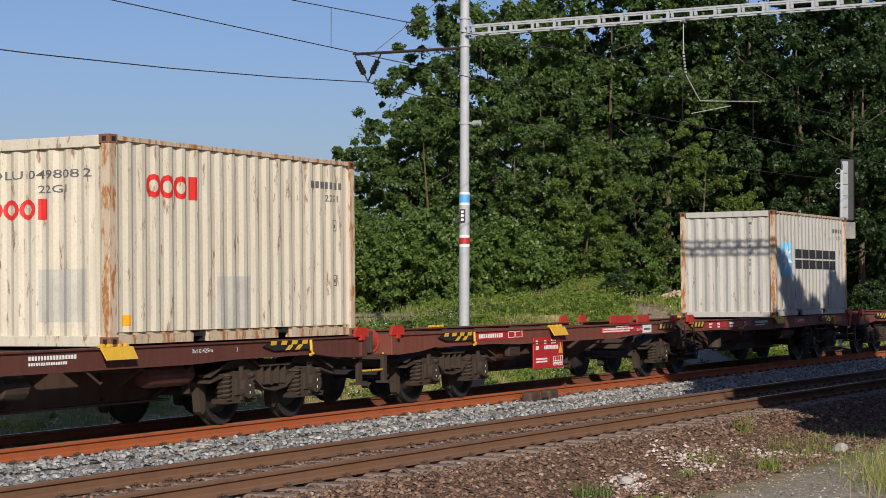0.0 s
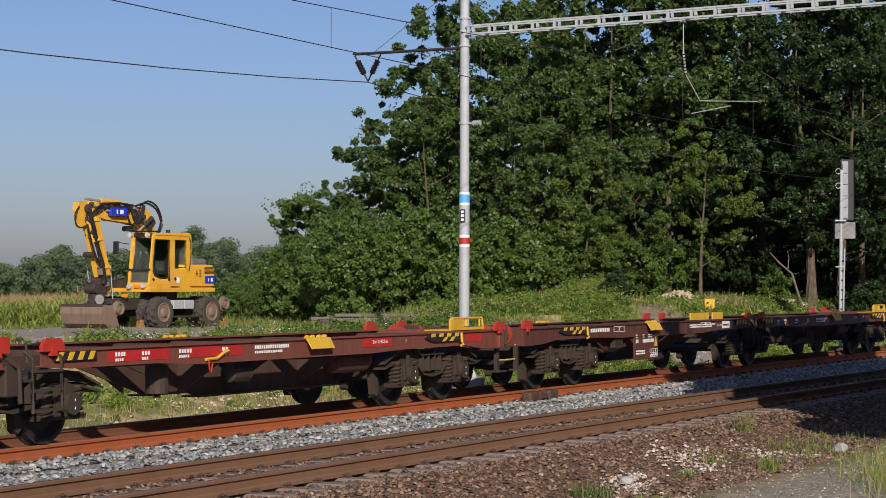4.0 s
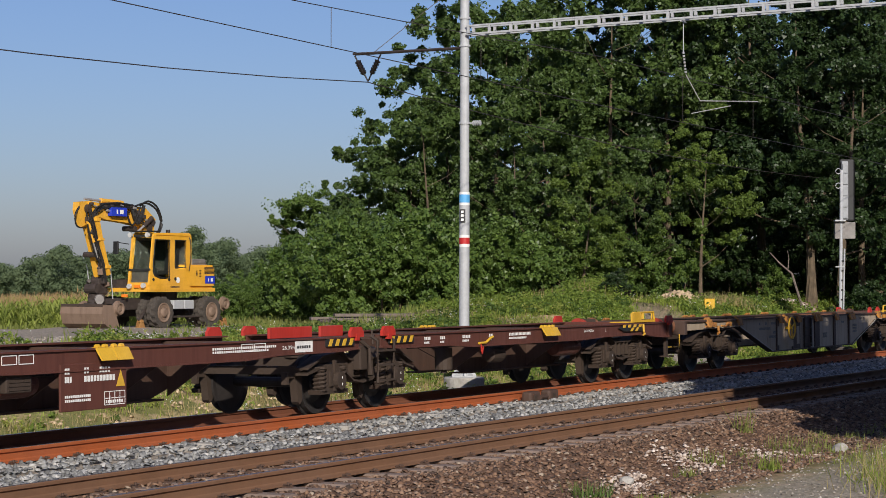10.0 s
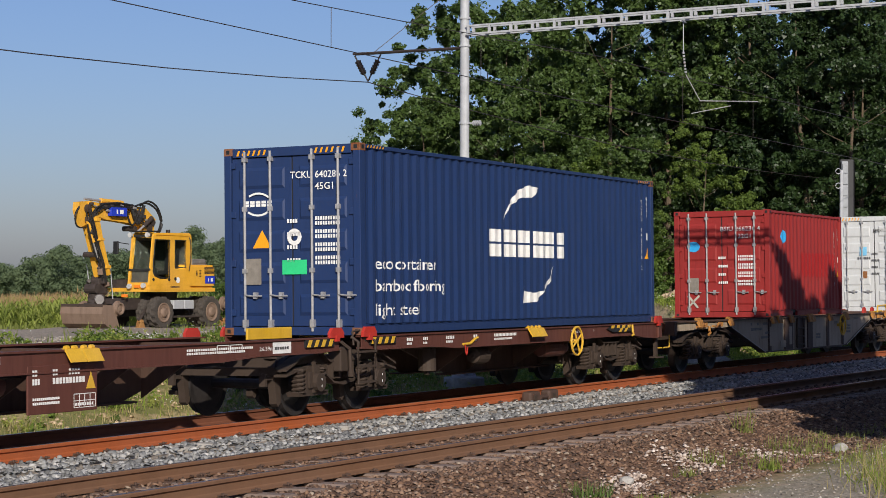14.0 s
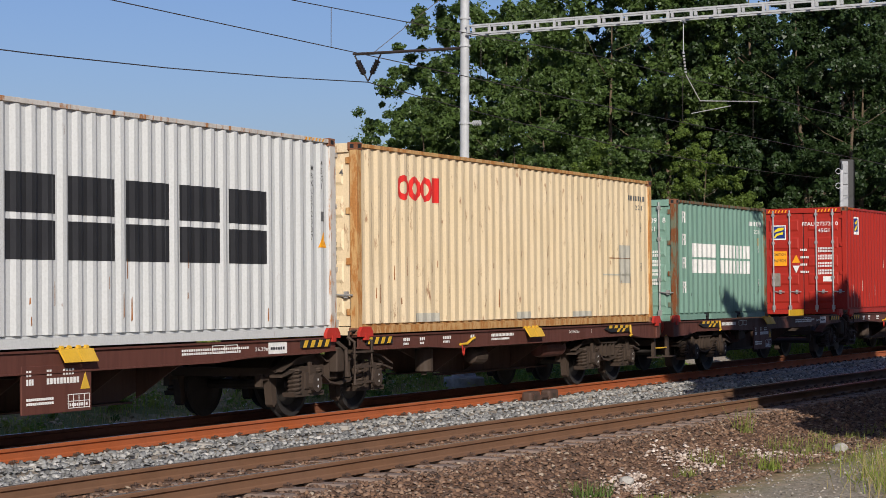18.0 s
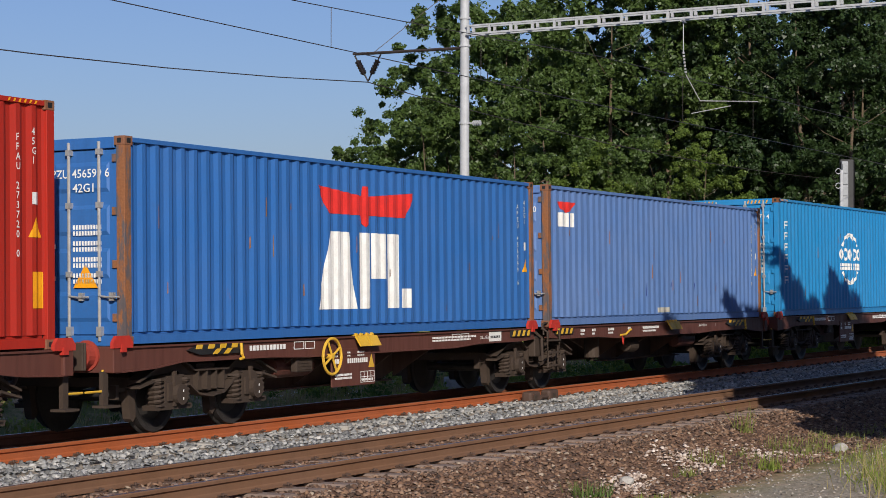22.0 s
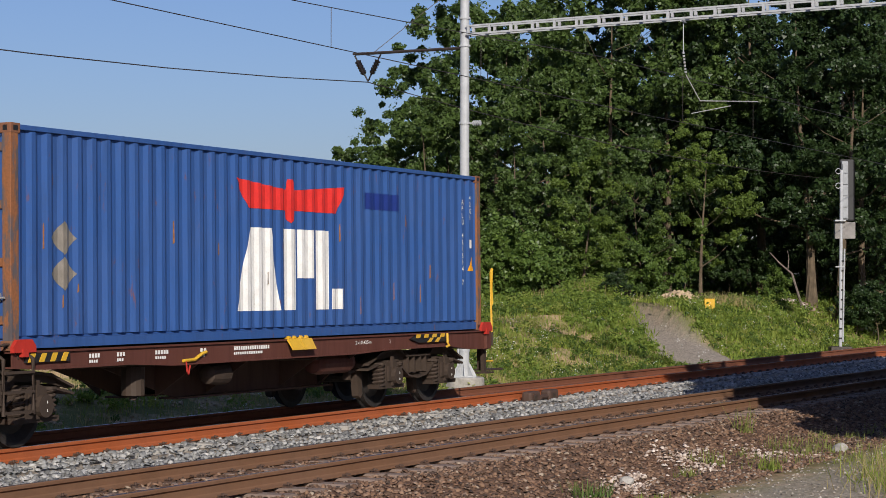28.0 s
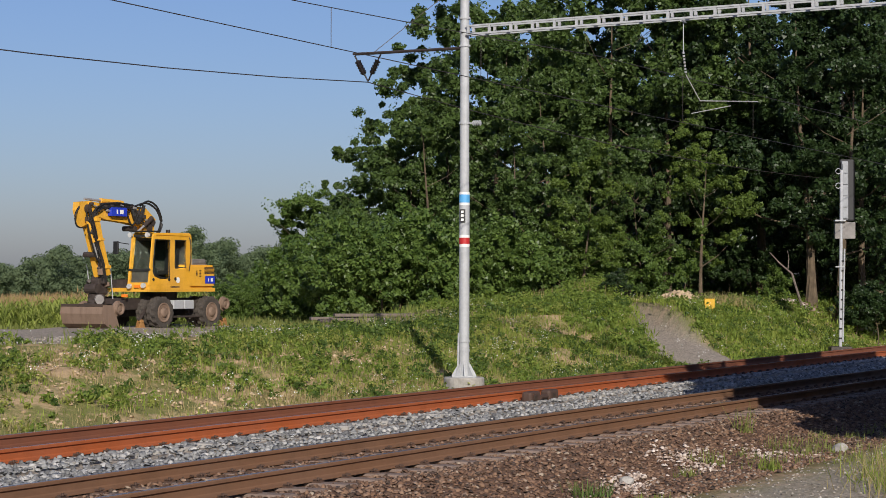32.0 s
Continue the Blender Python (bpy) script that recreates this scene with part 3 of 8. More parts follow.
    # folding spigot covers half-way
    for side in (-1, 1):
        bm = B()
        for k in (0.0, 0.33):
            c = X(6.22) + o * k
            a, b = sorted((c, c + o * 0.30))
            prism(bm, [(side * 1.20, 1.145), (side * 1.28, 1.135), (side * 1.36, 0.985), (side * 1.345, 0.98), (side * 1.26, 1.11)], a, b, "x")
            for q in (0.05, 0.2):
                cyl(bm, (a + q, side * 1.22, 1.15), (a + q + 0.06, side * 1.22, 1.15), 0.03, 8)
        part("spigot_cover", bm, M["yellow"], body, "folded yellow spigot cover")
    a, b = span(9.9, 11.2)
    hazard(body, a, b, 0.985, 1.115, -1.262)
    a, b = span(0.55, 1.35)
    bm = B()
    box(bm, a, b, -1.262, -1.22, 1.0, 1.11)
    st = part("warning_strip", bm, M["black"], body, "black strip with yellow slanted bars")
    bm = B()
    for i in range(4):
        c = a + (b - a) * (i + 0.1) / 4
        prism(bm, [(c, 1.005), (c + 0.09, 1.005), (c + 0.15, 1.105), (c + 0.06, 1.105)], -1.268, -1.262)
    part("yellow_bar", bm, M["yellow"], st)
    # lettering of the sill
    lab = M["red_plate"] if fresh else None
    y = -1.228
    if o < 0:
        for u0, u1 in ((8.55, 7.95), (3.6, 2.95)):
            bm = B()
            a, b = span(u0, u1)
            if lab:
                box(bm, a - 0.05, b + 0.05, y - 0.004, y, 0.965, 1.10)
                part("red_label", bm, lab, body)
                bm = B()
            for k in range(2):
                c = a + (b - a) * 0.5 * k
                w = (b - a) * 0.45
                for z0, z1 in ((0.985, 0.995), (1.085, 1.095)):
                    box(bm, c, c + w, y - 0.008, y - 0.004, z0, z1)
                for xx in (c, c + w - 0.01):
                    box(bm, xx, xx + 0.01, y - 0.008, y - 0.004, 0.985, 1.095)
            part("stencil_frame", bm, M["white"], body)
        bm = B()
        a, b = span(9.7, 8.75)
        if lab:
            box(bm, a - 0.1, b + 0.1, y - 0.004, y, 0.965, 1.10)
            part("red_label", bm, lab, body)
            bm = B()
        bars(bm, a, 1.0, b - a, 0.07, y - 0.004, 11, 0.3)
        part("number_bar", bm, M["white"], body)
        word(body, "26.39m", X(2.55), 0.99, 0.055, y - 0.006, M["white"], 0.36)
        bm = B()
        if lab:
            box(bm, X(4.4), X(2.2) + 0.0, y - 0.003, y, 0.97, 1.08)
            part("red_label", bm, lab, body)
            bm = B()
        bars(bm, X(4.3), 1.03, 1.6, 0.03, y - 0.004, 30, 0.35)
        bars(bm, X(4.3), 0.985, 1.4, 0.03, y - 0.004, 26, 0.35)
        part("stencil_line", bm, M["white"], body)
        bm = B()
        box(bm, X(2.2), X(1.72), y - 0.006, y, 0.94, 1.10)
        pl = part("white_plate", bm, M["white"], body, "white data plate")
        bm = B()
        bars(bm, X(2.15), 0.995, 0.38, 0.04, y - 0.006, 6, 0.3)
        part("stencil_line", bm, M["black"], pl)
        # hanging panel with the wagon's data
        bm = B()
        box(bm, X(7.5), X(6.2), -1.235, -1.205, 0.40, 0.96, 0.01)
        sign = part("data_panel", bm, M["red_plate"] if fresh else M["wagon"], body, "data panel hanging from the sill")
        yy = -1.238
        bm = B()
        bars(bm, X(7.42), 0.84, 0.10, 0.07, yy, 2, 0.3)
        bars(bm, X(7.05), 0.84, 0.10, 0.07, yy, 2, 0.3)
        bars(bm, X(6.75), 0.84, 0.22, 0.07, yy, 4, 0.3)
        bars(bm, X(7.42), 0.74, 0.14, 0.07, yy, 3, 0.3)
        bars(bm, X(7.05), 0.74, 0.62, 0.07, yy, 10, 0.3)
        bars(bm, X(7.42), 0.56, 0.5, 0.03, yy, 14, 0.3)
        bars(bm, X(7.42), 0.51, 0.5, 0.03, yy, 14, 0.3)
        for z0 in (0.44, 0.52, 0.60):
            box(bm, X(6.66), X(6.24), yy - 0.003, yy, z0, z0 + 0.008)
        for k in range(5):
            c = X(6.66) + k * 0.103
            box(bm, c, c + 0.008, yy - 0.003, yy, 0.44, 0.608)
        bars(bm, X(6.63), 0.465, 0.36, 0.035, yy, 8, 0.4)
        part("stencil_line", bm, M["white"], sign)
        bm = B()
        prism(bm, [(X(6.42), 0.66), (X(6.24), 0.66), (X(6.33), 0.86)], yy - 0.004, yy)
        part("warning_triangle", bm, M["yellow"], sign, "small yellow warning triangle")
        bm = B()
        box(bm, X(8.4), X(7.95), -1.18, -1.08, 0.66, 0.92, 0.015)
        for i in range(5):
            box(bm, X(8.36), X(7.99), -1.19, -1.18, 0.69 + i * 0.045, 0.705 + i * 0.045)
        part("louvred_box", bm, M["gear"], body)
    else:
        word(body, "2x10.425m", X(8.2), 1.01, 0.055, y - 0.004, M["white"], 0.48)
        word(body, "3", X(9.25), 1.0, 0.06, y - 0.004, M["white"])
        bm = B()
        for k, (u, w, n) in enumerate(((1.75, 0.22, 4), (2.3, 0.18, 3), (3.1, 0.30, 5), (4.1, 0.16, 2), (4.9, 0.9, 16))):
            bars(bm, X(u), 1.02, w, 0.05, y - 0.004, n, 0.35)
            bars(bm, X(u), 0.96, w * 0.8, 0.035, y - 0.004, n, 0.35)
        part("stencil_line", bm, M["white"], body)
        bm = B()
        for u0, u1 in ((1.6, 2.9), (3.3, 4.6), (7.9, 8.8), (11.4, 12.0)) if fresh else ():
            bm = B()
            box(bm, X(u0), X(u1), y - 0.003, y, 0.955, 1.09)
            part("red_label", bm, M["red_plate"], body)
        # brake gear hung between the girders and the sill
        bm = B()
        cyl(bm, (X(3.15), -0.85, 0.50), (X(3.15), -0.85, 0.86), 0.15, 14)
        cyl(bm, (X(3.15), -0.85, 0.86), (X(3.15), -0.85, 0.94), 0.09, 12)
        cyl(bm, (X(3.15), -0.85, 0.44), (X(3.15), -0.85, 0.50), 0.05, 10)
        part("brake_valve", bm, M["gear"], body)
        bm = B()
        lathe(bm, [(0.04, X(4.7)), (0.13, X(4.75)), (0.15, X(4.95)), (0.15, X(5.15)), (0.05, X(5.3))], 14, "x")
        bmesh.ops.translate(bm, verts=bm.verts, vec=(0, -0.9, 0.70))
        part("brake_cylinder", bm, M["gear"], body)
        bm = B()
        tube(bm, [(X(3.7), -1.24, 0.92), (X(3.95), -1.25, 0.93), (X(4.1), -1.26, 1.0), (X(4.2), -1.26, 1.02)], 0.022, 6)
        part("brake_lever", bm, M["yellow"], body, "yellow brake lever")
        bm = B()
        tube(bm, [(X(3.75), -1.25, 0.92), (X(3.77), -1.25, 0.78), (X(3.80), -1.25, 0.74), (X(3.84), -1.25, 0.86)], 0.012, 6)
        part("seal_tag", bm, M["red"], body)
    # air tank across the girders
    bm = B()
    lathe(bm, [(0.02, X(7.55)), (0.14, X(7.58)), (0.165, X(7.7)), (0.165, X(8.5)), (0.14, X(8.62)), (0.02, X(8.65))], 16, "x")
    bmesh.ops.translate(bm, verts=bm.verts, vec=(0, -0.85, 0.74))
    part("air_tank", bm, M["wagon"], body)
    bm = B()
    tube(bm, [(X(1.6), -1.0, 0.90), (X(5), -1.0, 0.88), (X(7.4), -0.98, 0.82), (X(9.6), -0.9, 0.9)], 0.018, 6)
    part("brake_pipe", bm, M["gear"], body)
    # loose-standing red blocks and yellow stops seen on the empty decks
    for c in stops:
        kind, u0, u1 = c
        a, b = span(u0, u1)
        if kind == "r":
            for side in (-1, 1):
                bm = B()
                prism(bm, [(a, 1.135), (b, 1.135), (b, 1.22), (b - 0.06, 1.29), (a + 0.06, 1.29), (a, 1.22)], side * 0.98, side * 1.08)
                part("deck_stop", bm, M["red"], body, "red folding container stop")
        else:
            bm = B()
            box(bm, a, a + 0.38 * (b - a), -0.90, -0.86, 1.14, 1.33)
            box(bm, a + 0.38 * (b - a), b, -0.90, -0.86, 1.14, 1.19)
            part("deck_stop", bm, M["yellow"], body, "yellow folding deck board")
            bm = B()
            tube(bm, [(a + 0.02, -0.88, 1.2), (a + 0.06, -0.88, 1.34), (b - 0.06, -0.88, 1.34), (b - 0.02, -0.88, 1.2)], 0.022, 6)
            for k in (0.12, 0.45, 0.5, 0.88):
                cyl(bm, (a + (b - a) * k, -0.88, 1.2), (a + (b - a) * k, -0.88, 1.34), 0.018, 6)
            part("deck_frame", bm, M["yellow"], body, "yellow tubular frame")
            bm = B()
            box(bm, a - 0.05, b + 0.03, -0.86, -0.42, 1.138, 1.155)
            part("deck_tread", bm, M["yellow"], body)
    # folding boards over the joint
    if board:
        bm = B()
        a, b = span(0.95, -0.30) if o < 0 else span(0.55, 1.25)
        box(bm, a, b, -0.03, 0.01, 1.10, 1.27, 0.008)
        part("deck_stop", bm, M[board], body, board + " folding deck board over the joint")
    if wheel:
        bm = B()
        c, zc = X(7.6 if o < 0 else 8.3), 0.86
        tube(bm, [(c + 0.26 * math.cos(k * math.pi / 12), -1.30, zc + 0.26 * math.sin(k * math.pi / 12)) for k in range(24)], 0.022, 6, True)
        for k in range(4):
            w = k * math.pi / 2 + 0.5
            cyl(bm, (c, -1.30, zc), (c + 0.25 * math.cos(w), -1.30, zc + 0.25 * math.sin(w)), 0.018, 6)
        cyl(bm, (c, -1.32, zc), (c, -1.15, zc), 0.04, 8)
        part("handbrake_wheel", bm, M["yellow"], body, "yellow spoked handbrake wheel")
    # joint: hinge yoke, ladder
    if o > 0:
        bm = B()
        box(bm, X(-0.30), X(0.75), -0.35, 0.35, 0.93, 1.09, 0.02)
        part("joint_yoke", bm, M["gear"], body)
        bogie(body, X(0.0), mid)
        bogie(body, X(10.425), mid)
        bm = B()
        for xx in (0.10, 0.62):
            tube(bm, [(X(xx), -1.18, 1.12), (X(xx), -1.30, 1.05), (X(xx), -1.30, 0.42)], 0.025, 6)
        for z in (0.45, 0.68, 0.90):
            box(bm, X(0.10), X(0.62), -1.33, -1.27, z - 0.015, z + 0.015)
        tube(bm, [(X(0.10), -1.22, 1.0), (X(0.10), -1.2, 1.2), (X(0.35), -1.2, 1.22), (X(0.45), -1.22, 1.05)], 0.018, 6)
        part("ladder", bm, M["gear"], body)
        bm = B()
        box(bm, X(-0.28), X(0.02), -1.22, -1.0, 0.62, 0.98, 0.02)
        tube(bm, [(X(-0.3), -1.18, 1.1), (X(-0.12), -1.28, 0.95), (X(-0.10), -1.28, 0.55)], 0.03, 6)
        part("joint_box", bm, M["gear"], body)
    else:
        bogie(body, X(10.425), mid)
    MOVING.append((body, mid, 0.0))
    return body


def grey_wagon(place, beige, wheel_x):
    """A 60-foot flat wagon with deep belly side plates."""
    body = thing("container_wagon", "weathered grey-beige bogie flat wagon with deep belly plates", "wagon", "train wagons")
    side_paint = M["grey_wagon"] if beige else M["brown_rib"]
    for side in (-1, 1):
        bm = B()
        y0, y1 = side * 1.16, side * 1.185
        prism(bm, [(-9.35, 1.11), (9.35, 1.11), (9.35, 0.92), (5.75, 0.96), (3.4, 0.33), (-3.4, 0.33), (-5.75, 0.96), (-9.35, 0.92)], y0, y1)
        sp = part("side_plate", bm, M["grey_wagon"], body, "grey-beige belly plate")
        bm = B()
        box(bm, -9.4, 9.4, min(side * 1.06, side * 1.24), max(side * 1.06, side * 1.24), 1.105, 1.135)
        for p, q in (((5.75, 0.96), (3.4, 0.33)), ((3.4, 0.33), (-3.4, 0.33)), ((-3.4, 0.33), (-5.75, 0.96))):
            prism(bm, [p, q, (q[0], q[1] - 0.03), (p[0], p[1] - 0.03)], side * 1.06, side * 1.22)
        part("flange", bm, M["brown_rib"], body)
        for x, w in ((-3.0, 0.16), (-1.55, 0.62), (-0.6, 0.5), (0.2, 0.40), (1.75, 0.18), (3.1, 0.14)):
            bm = B()
            box(bm, x - w / 2, x + w / 2, min(side * 1.18, side * 1.215), max(side * 1.18, side * 1.215), 0.335, 1.10)
            part("rib", bm, M["brown_rib"], sp)
        for x in (-7.9, -5.9, -2.9, -2.4, -1.47, 0.0, 0.3, 1.81, 3.1, 3.35, 5.9, 7.3, 8.8):
            bm = B()
            prism(bm, [(side * 1.16, 1.16), (side * 1.27, 1.15), (side * 1.31, 0.99), (side * 1.27, 0.98), (side * 1.22, 1.08)], x - 0.12, x + 0.12, "x")
            cyl(bm, (x - 0.12, side * 1.2, 1.16), (x + 0.12, side * 1.2, 1.16), 0.035, 8)
            part("spigot_cover", bm, M["yellow_rusty"], body, "rusty yellow folding spigot")
    for side in (-1, 1):
        bm = B()
        box(bm, -9.2, 9.2, min(side * 0.38, side * 0.42), max(side * 0.38, side * 0.42), 0.72, 1.05)
        part("centre_girder", bm, M["gear"], body)
    for x in (-9.0, -6.8, -4.5, -2.2, 0.0, 2.2, 4.5, 6.8, 9.0):
        bm = B()
        box(bm, x - 0.08, x + 0.08, -1.15, 1.15, 0.90, 1.08)
        part("cross_beam", bm, M["brown_rib"], body)
    for x0, x1 in ((-8.2, -5.6), (5.6, 8.2)):
        bm = B()
        box(bm, x0, x1, -1.0, 1.0, 1.085, 1.10)
        part("deck_tread", bm, M["rust"], body)
    for o in (-1, 1):
        bm = B()
        a, b = sorted((o * 9.30, o * 9.48))
        box(bm, a, b, -1.27, 1.27, 0.84, 1.14, 0.012)
        part("headstock", bm, M["brown_rib"], body)
        for side in (-1, 1):
            bm = B()
            x0 = o * 9.48
            for d0, d1, r in ((0.0, 0.03, 0.19), (0.03, 0.16, 0.155), (0.16, 0.35, 0.115)):
                cyl(bm, (x0 + o * d0, side * 0.875, 1.03), (x0 + o * d1, side * 0.875, 1.03), r, 18)
            bf = part("buffer", bm, M["rust"], body)
            bm = B()
            a, b = sorted((x0 + o * 0.35, x0 + o * 0.385))
            box(bm, a, b, side * 0.875 - 0.24, side * 0.875 + 0.24, 0.86, 1.20, 0.015)
            part("buffer_head", bm, M["gear"], bf)
            bm = B()
            y = side * 1.15
            tube(bm, [(x0, y, 0.86), (x0, y, 0.64), (x0 + o * 0.04, y, 0.6), (x0 + o * 0.34, y, 0.6)], 0.016, 6)
            part("grab_rail", bm, M["yellow"], body, "yellow bent grab rail")
        bogie(body, o * 7.0, place)
    bm = B()
    for x in (-0.95, -0.42):
        box(bm, x - 0.03, x + 0.03, -1.26, -1.21, 0.36, 1.08)
    for z in (0.42, 0.62, 0.82):
        box(bm, -0.95, -0.42, -1.27, -1.22, z, z + 0.03)
    part("ladder", bm, M["gear"], body)
    bm = B()
    tube(bm, [(wheel_x + 0.26 * math.cos(k * math.pi / 12), -1.34, 0.86 + 0.26 * math.sin(k * math.pi / 12)) for k in range(24)], 0.022, 6, True)
    for k in range(3):
        w = k * 2.094 + 0.5
        cyl(bm, (wheel_x, -1.34, 0.86), (wheel_x + 0.25 * math.cos(w), -1.34, 0.86 + 0.25 * math.sin(w)), 0.018, 6)
    cyl(bm, (wheel_x, -1.36, 0.86), (wheel_x, -1.15, 0.86), 0.04, 8)
    part("handbrake_wheel", bm, M["yellow"], body, "yellow spoked handbrake wheel")
    # data fields
    y = -1.189
    bm = B()
    for x, z, w, n in ((-4.35, 0.96, 0.12, 2), (-3.9, 0.96, 0.14, 2), (-3.45, 0.96, 0.4, 6), (-4.35, 0.84, 0.85, 11), (-3.3, 0.74, 0.5, 8), (-3.6, 0.64, 0.8, 12), (4.2, 0.98, 0.5, 5), (2.4, 0.9, 0.3, 5), (3.5, 0.8, 0.4, 7), (3.5, 0.72, 0.4, 7), (3.5, 0.64, 0.4, 7), (0.75, 0.62, 0.4, 7), (0.75, 0.55, 0.4, 7)):
        bars(bm, x, z, w, 0.06, y, n, 0.35)
    part("stencil_line", bm, MK["grey"], body)
    for x, z, w, h in ((-3.05, 0.45, 0.30, 0.46), (-1.55, 0.45, 0.22, 0.44), (-2.25, 0.40, 0.42, 0.16)):
        bm = B()
        box(bm, x, x + w, -1.222, -1.218, z, z + h)
        part("pale_plate", bm, M["grey_wagon"], body, "faded pale data plate")
    for p, q in (((5.75, 0.945), (3.4, 0.315)), ((-3.4, 0.315), (-5.75, 0.945))):
        bm = B()
        prism(bm, [p, q, (q[0], q[1] + 0.02), (p[0], p[1] + 0.02)], -1.224, -1.22)
        part("white_edge", bm, MK["patch"], body, "pale edge stripe")
    bm = B()
    box(bm, 8.60, 9.30, -0.95, -0.91, 1.12, 1.42 if beige else 1.26, 0.006)
    part("deck_stop", bm, M["yellow"], body, "yellow folding deck board")
    bm = B()
    tube(bm, [(7.55, -0.93, 1.13), (7.60, -0.93, 1.32), (8.46, -0.93, 1.34), (8.56, -0.93, 1.14)], 0.022, 6)
    tube(bm, [(7.50, -0.80, 1.15), (8.50, -0.80, 1.17)], 0.022, 6)
    part("deck_frame", bm, M["yellow"], body, "yellow tubular frame")
    for x in (7.1, 7.95):
        bm = B()
        prism(bm, [(x, 1.13), (x + 0.28, 1.13), (x + 0.26, 1.22), (x + 0.14, 1.29), (x + 0.02, 1.24)], -0.66, -0.60)
        part("deck_stop", bm, M["red"], body, "red folding container stop")
    # valve handles hung below the sill at both ends
    for o in (-1, 1):
        for x in (6.55, 7.55):
            bm = B()
            tube(bm, [(o * x, -1.25, 1.02), (o * (x + 0.28), -1.27, 1.04), (o * (x + 0.34), -1.28, 0.98), (o * (x + 0.62), -1.27, 1.0)], 0.024, 6)
            box(bm, o * x - 0.07, o * x + 0.07, -1.28, -1.20, 0.98, 1.08, 0.01)
            part("valve_handle", bm, M["yellow_rusty"], body, "rusty yellow valve handle")
        bm = B()
        c = o * 7.35
        tube(bm, [(c, -1.26, 1.0), (c, -1.27, 0.90), (c + 0.05, -1.27, 0.86), (c - 0.06, -1.27, 0.82)], 0.03, 6)
        part("hook", bm, M["yellow_rusty"], body)
    MOVING.append((body, place, 0.0))
    return body
# ---------- containers ----------
def wave(x, x0, p, deep=0.031):
    """Depth of the trapezoid corrugation at x."""
    f = ((x - x0) / p) % 1.0
    return 0.0 if f < 0.25 else deep * (f - 0.25) / 0.25 if f < 0.5 else deep if f < 0.75 else deep * (1 - (f - 0.75) / 0.25)


def wall_points(a, b, n, deep=0.031):
    p = (b - a) / n
    pts = [(a, 0.0)]
    for i in range(n):
        for f, d in ((0.25, 0.0), (0.5, deep), (0.75, deep), (1.0, 0.0)):
            pts.append((a + (i + f) * p, d))
    return pts


class Wall:
    """Where paint goes: the near side of a container, or its end at the front of the train."""

    def __init__(self, a, b, n, plane, face):
        self.a, self.b, self.n, self.plane, self.face = a, b, n, plane, face
        self.p = (b - a) / n if n else 0

    def put(self, bm):
        """Folds flat marks, drawn in x and z, onto the corrugation."""
        if self.n:
            xs = [v.co.x for v in bm.verts]
            lo, hi = min(xs), max(xs)
            x = self.a
            k = 0
            while x < hi:
                if x > lo + 1e-4:
                    bmesh.ops.bisect_plane(bm, geom=bm.verts[:] + bm.edges[:] + bm.faces[:], plane_co=(x, 0, 0), plane_no=(1, 0, 0), dist=1e-5)
                x += self.p / 4
                k += 1
        for v in bm.verts:
            d = wave(v.co.x, self.a, self.p) if self.n and self.a < v.co.x < self.b else 0.0
            if self.face == "side":
                v.co = (v.co.x, self.plane + d - 0.004, v.co.z)
            else:
                v.co = (self.plane + d - 0.004, -v.co.x, v.co.z)


def mark(wall, parent, polys, mat, name="painted_mark", label="", each=False):
    if each:
        for pts in polys:
            mark(wall, parent, [pts], mat, name, label)
        return None
    bm = B()
    for pts in [q for g in polys for q in (g if isinstance(g[0], list) else [g])]:
        bm.faces.new([bm.verts.new((x, 0, z)) for x, z in pts])
    bmesh.ops.remove_doubles(bm, verts=bm.verts, dist=0.0005)
    bmesh.ops.triangulate(bm, faces=bm.faces)
    wall.put(bm)
    ob = part(name, bm, mat, parent, label)
    return ob


def rect(x, z, w, h):
    return [(x, z), (x + w, z), (x + w, z + h), (x, z + h)]


def text_on(wall, parent, text, x, z, h, mat, width=0.0, upright=False):
    """Words painted on a wall; upright: one letter under another."""
    bm = B()
    if upright and wall.n:
        x = wall.a + round((x - wall.a) / wall.p) * wall.p - 0.002
    if upright:
        for i, ch in enumerate(text):
            if ch == " ":
                continue
            t = B()
            t.from_mesh(letters(ch, h))
            for v in t.verts:
                v.co = (v.co.x + x, 0, v.co.y + z - i * h * 1.3)
            me = bpy.data.meshes.new("t")
            t.to_mesh(me)
            t.free()
            bm.from_mesh(me)
            bpy.data.meshes.remove(me)
    else:
        bm.from_mesh(letters(text, h, width))
        for v in bm.verts:
            v.co = (v.co.x + x, 0, v.co.y + z)
    wall.put(bm)
    return part("lettering", bm, mat, parent)


def blocks(x, z, w, h, n, slant=0.0, fill=0.80, split=True):
    """Plain bars, two to a sign, in place of a trade mark."""
    out = []
    step = w / n
    for i in range(n):
        a = x + i * step
        k = step * fill
        if split:
            out.append([rect(a, z, k, h * 0.46), rect(a, z + h * 0.54, k, h * 0.46)])
        else:
            out.append(rect(a, z, k, h))
    return out


def star(cx, cz, r, n=7, inner=0.38):
    pts = []
    for i in range(2 * n):
        w = math.pi / 2 + math.pi * i / n
        rr = r if i % 2 == 0 else r * inner
        pts.append((cx + rr * math.cos(w), cz + rr * math.sin(w)))
    return [[(cx, cz), pts[i], pts[(i + 1) % len(pts)]] for i in range(len(pts))]


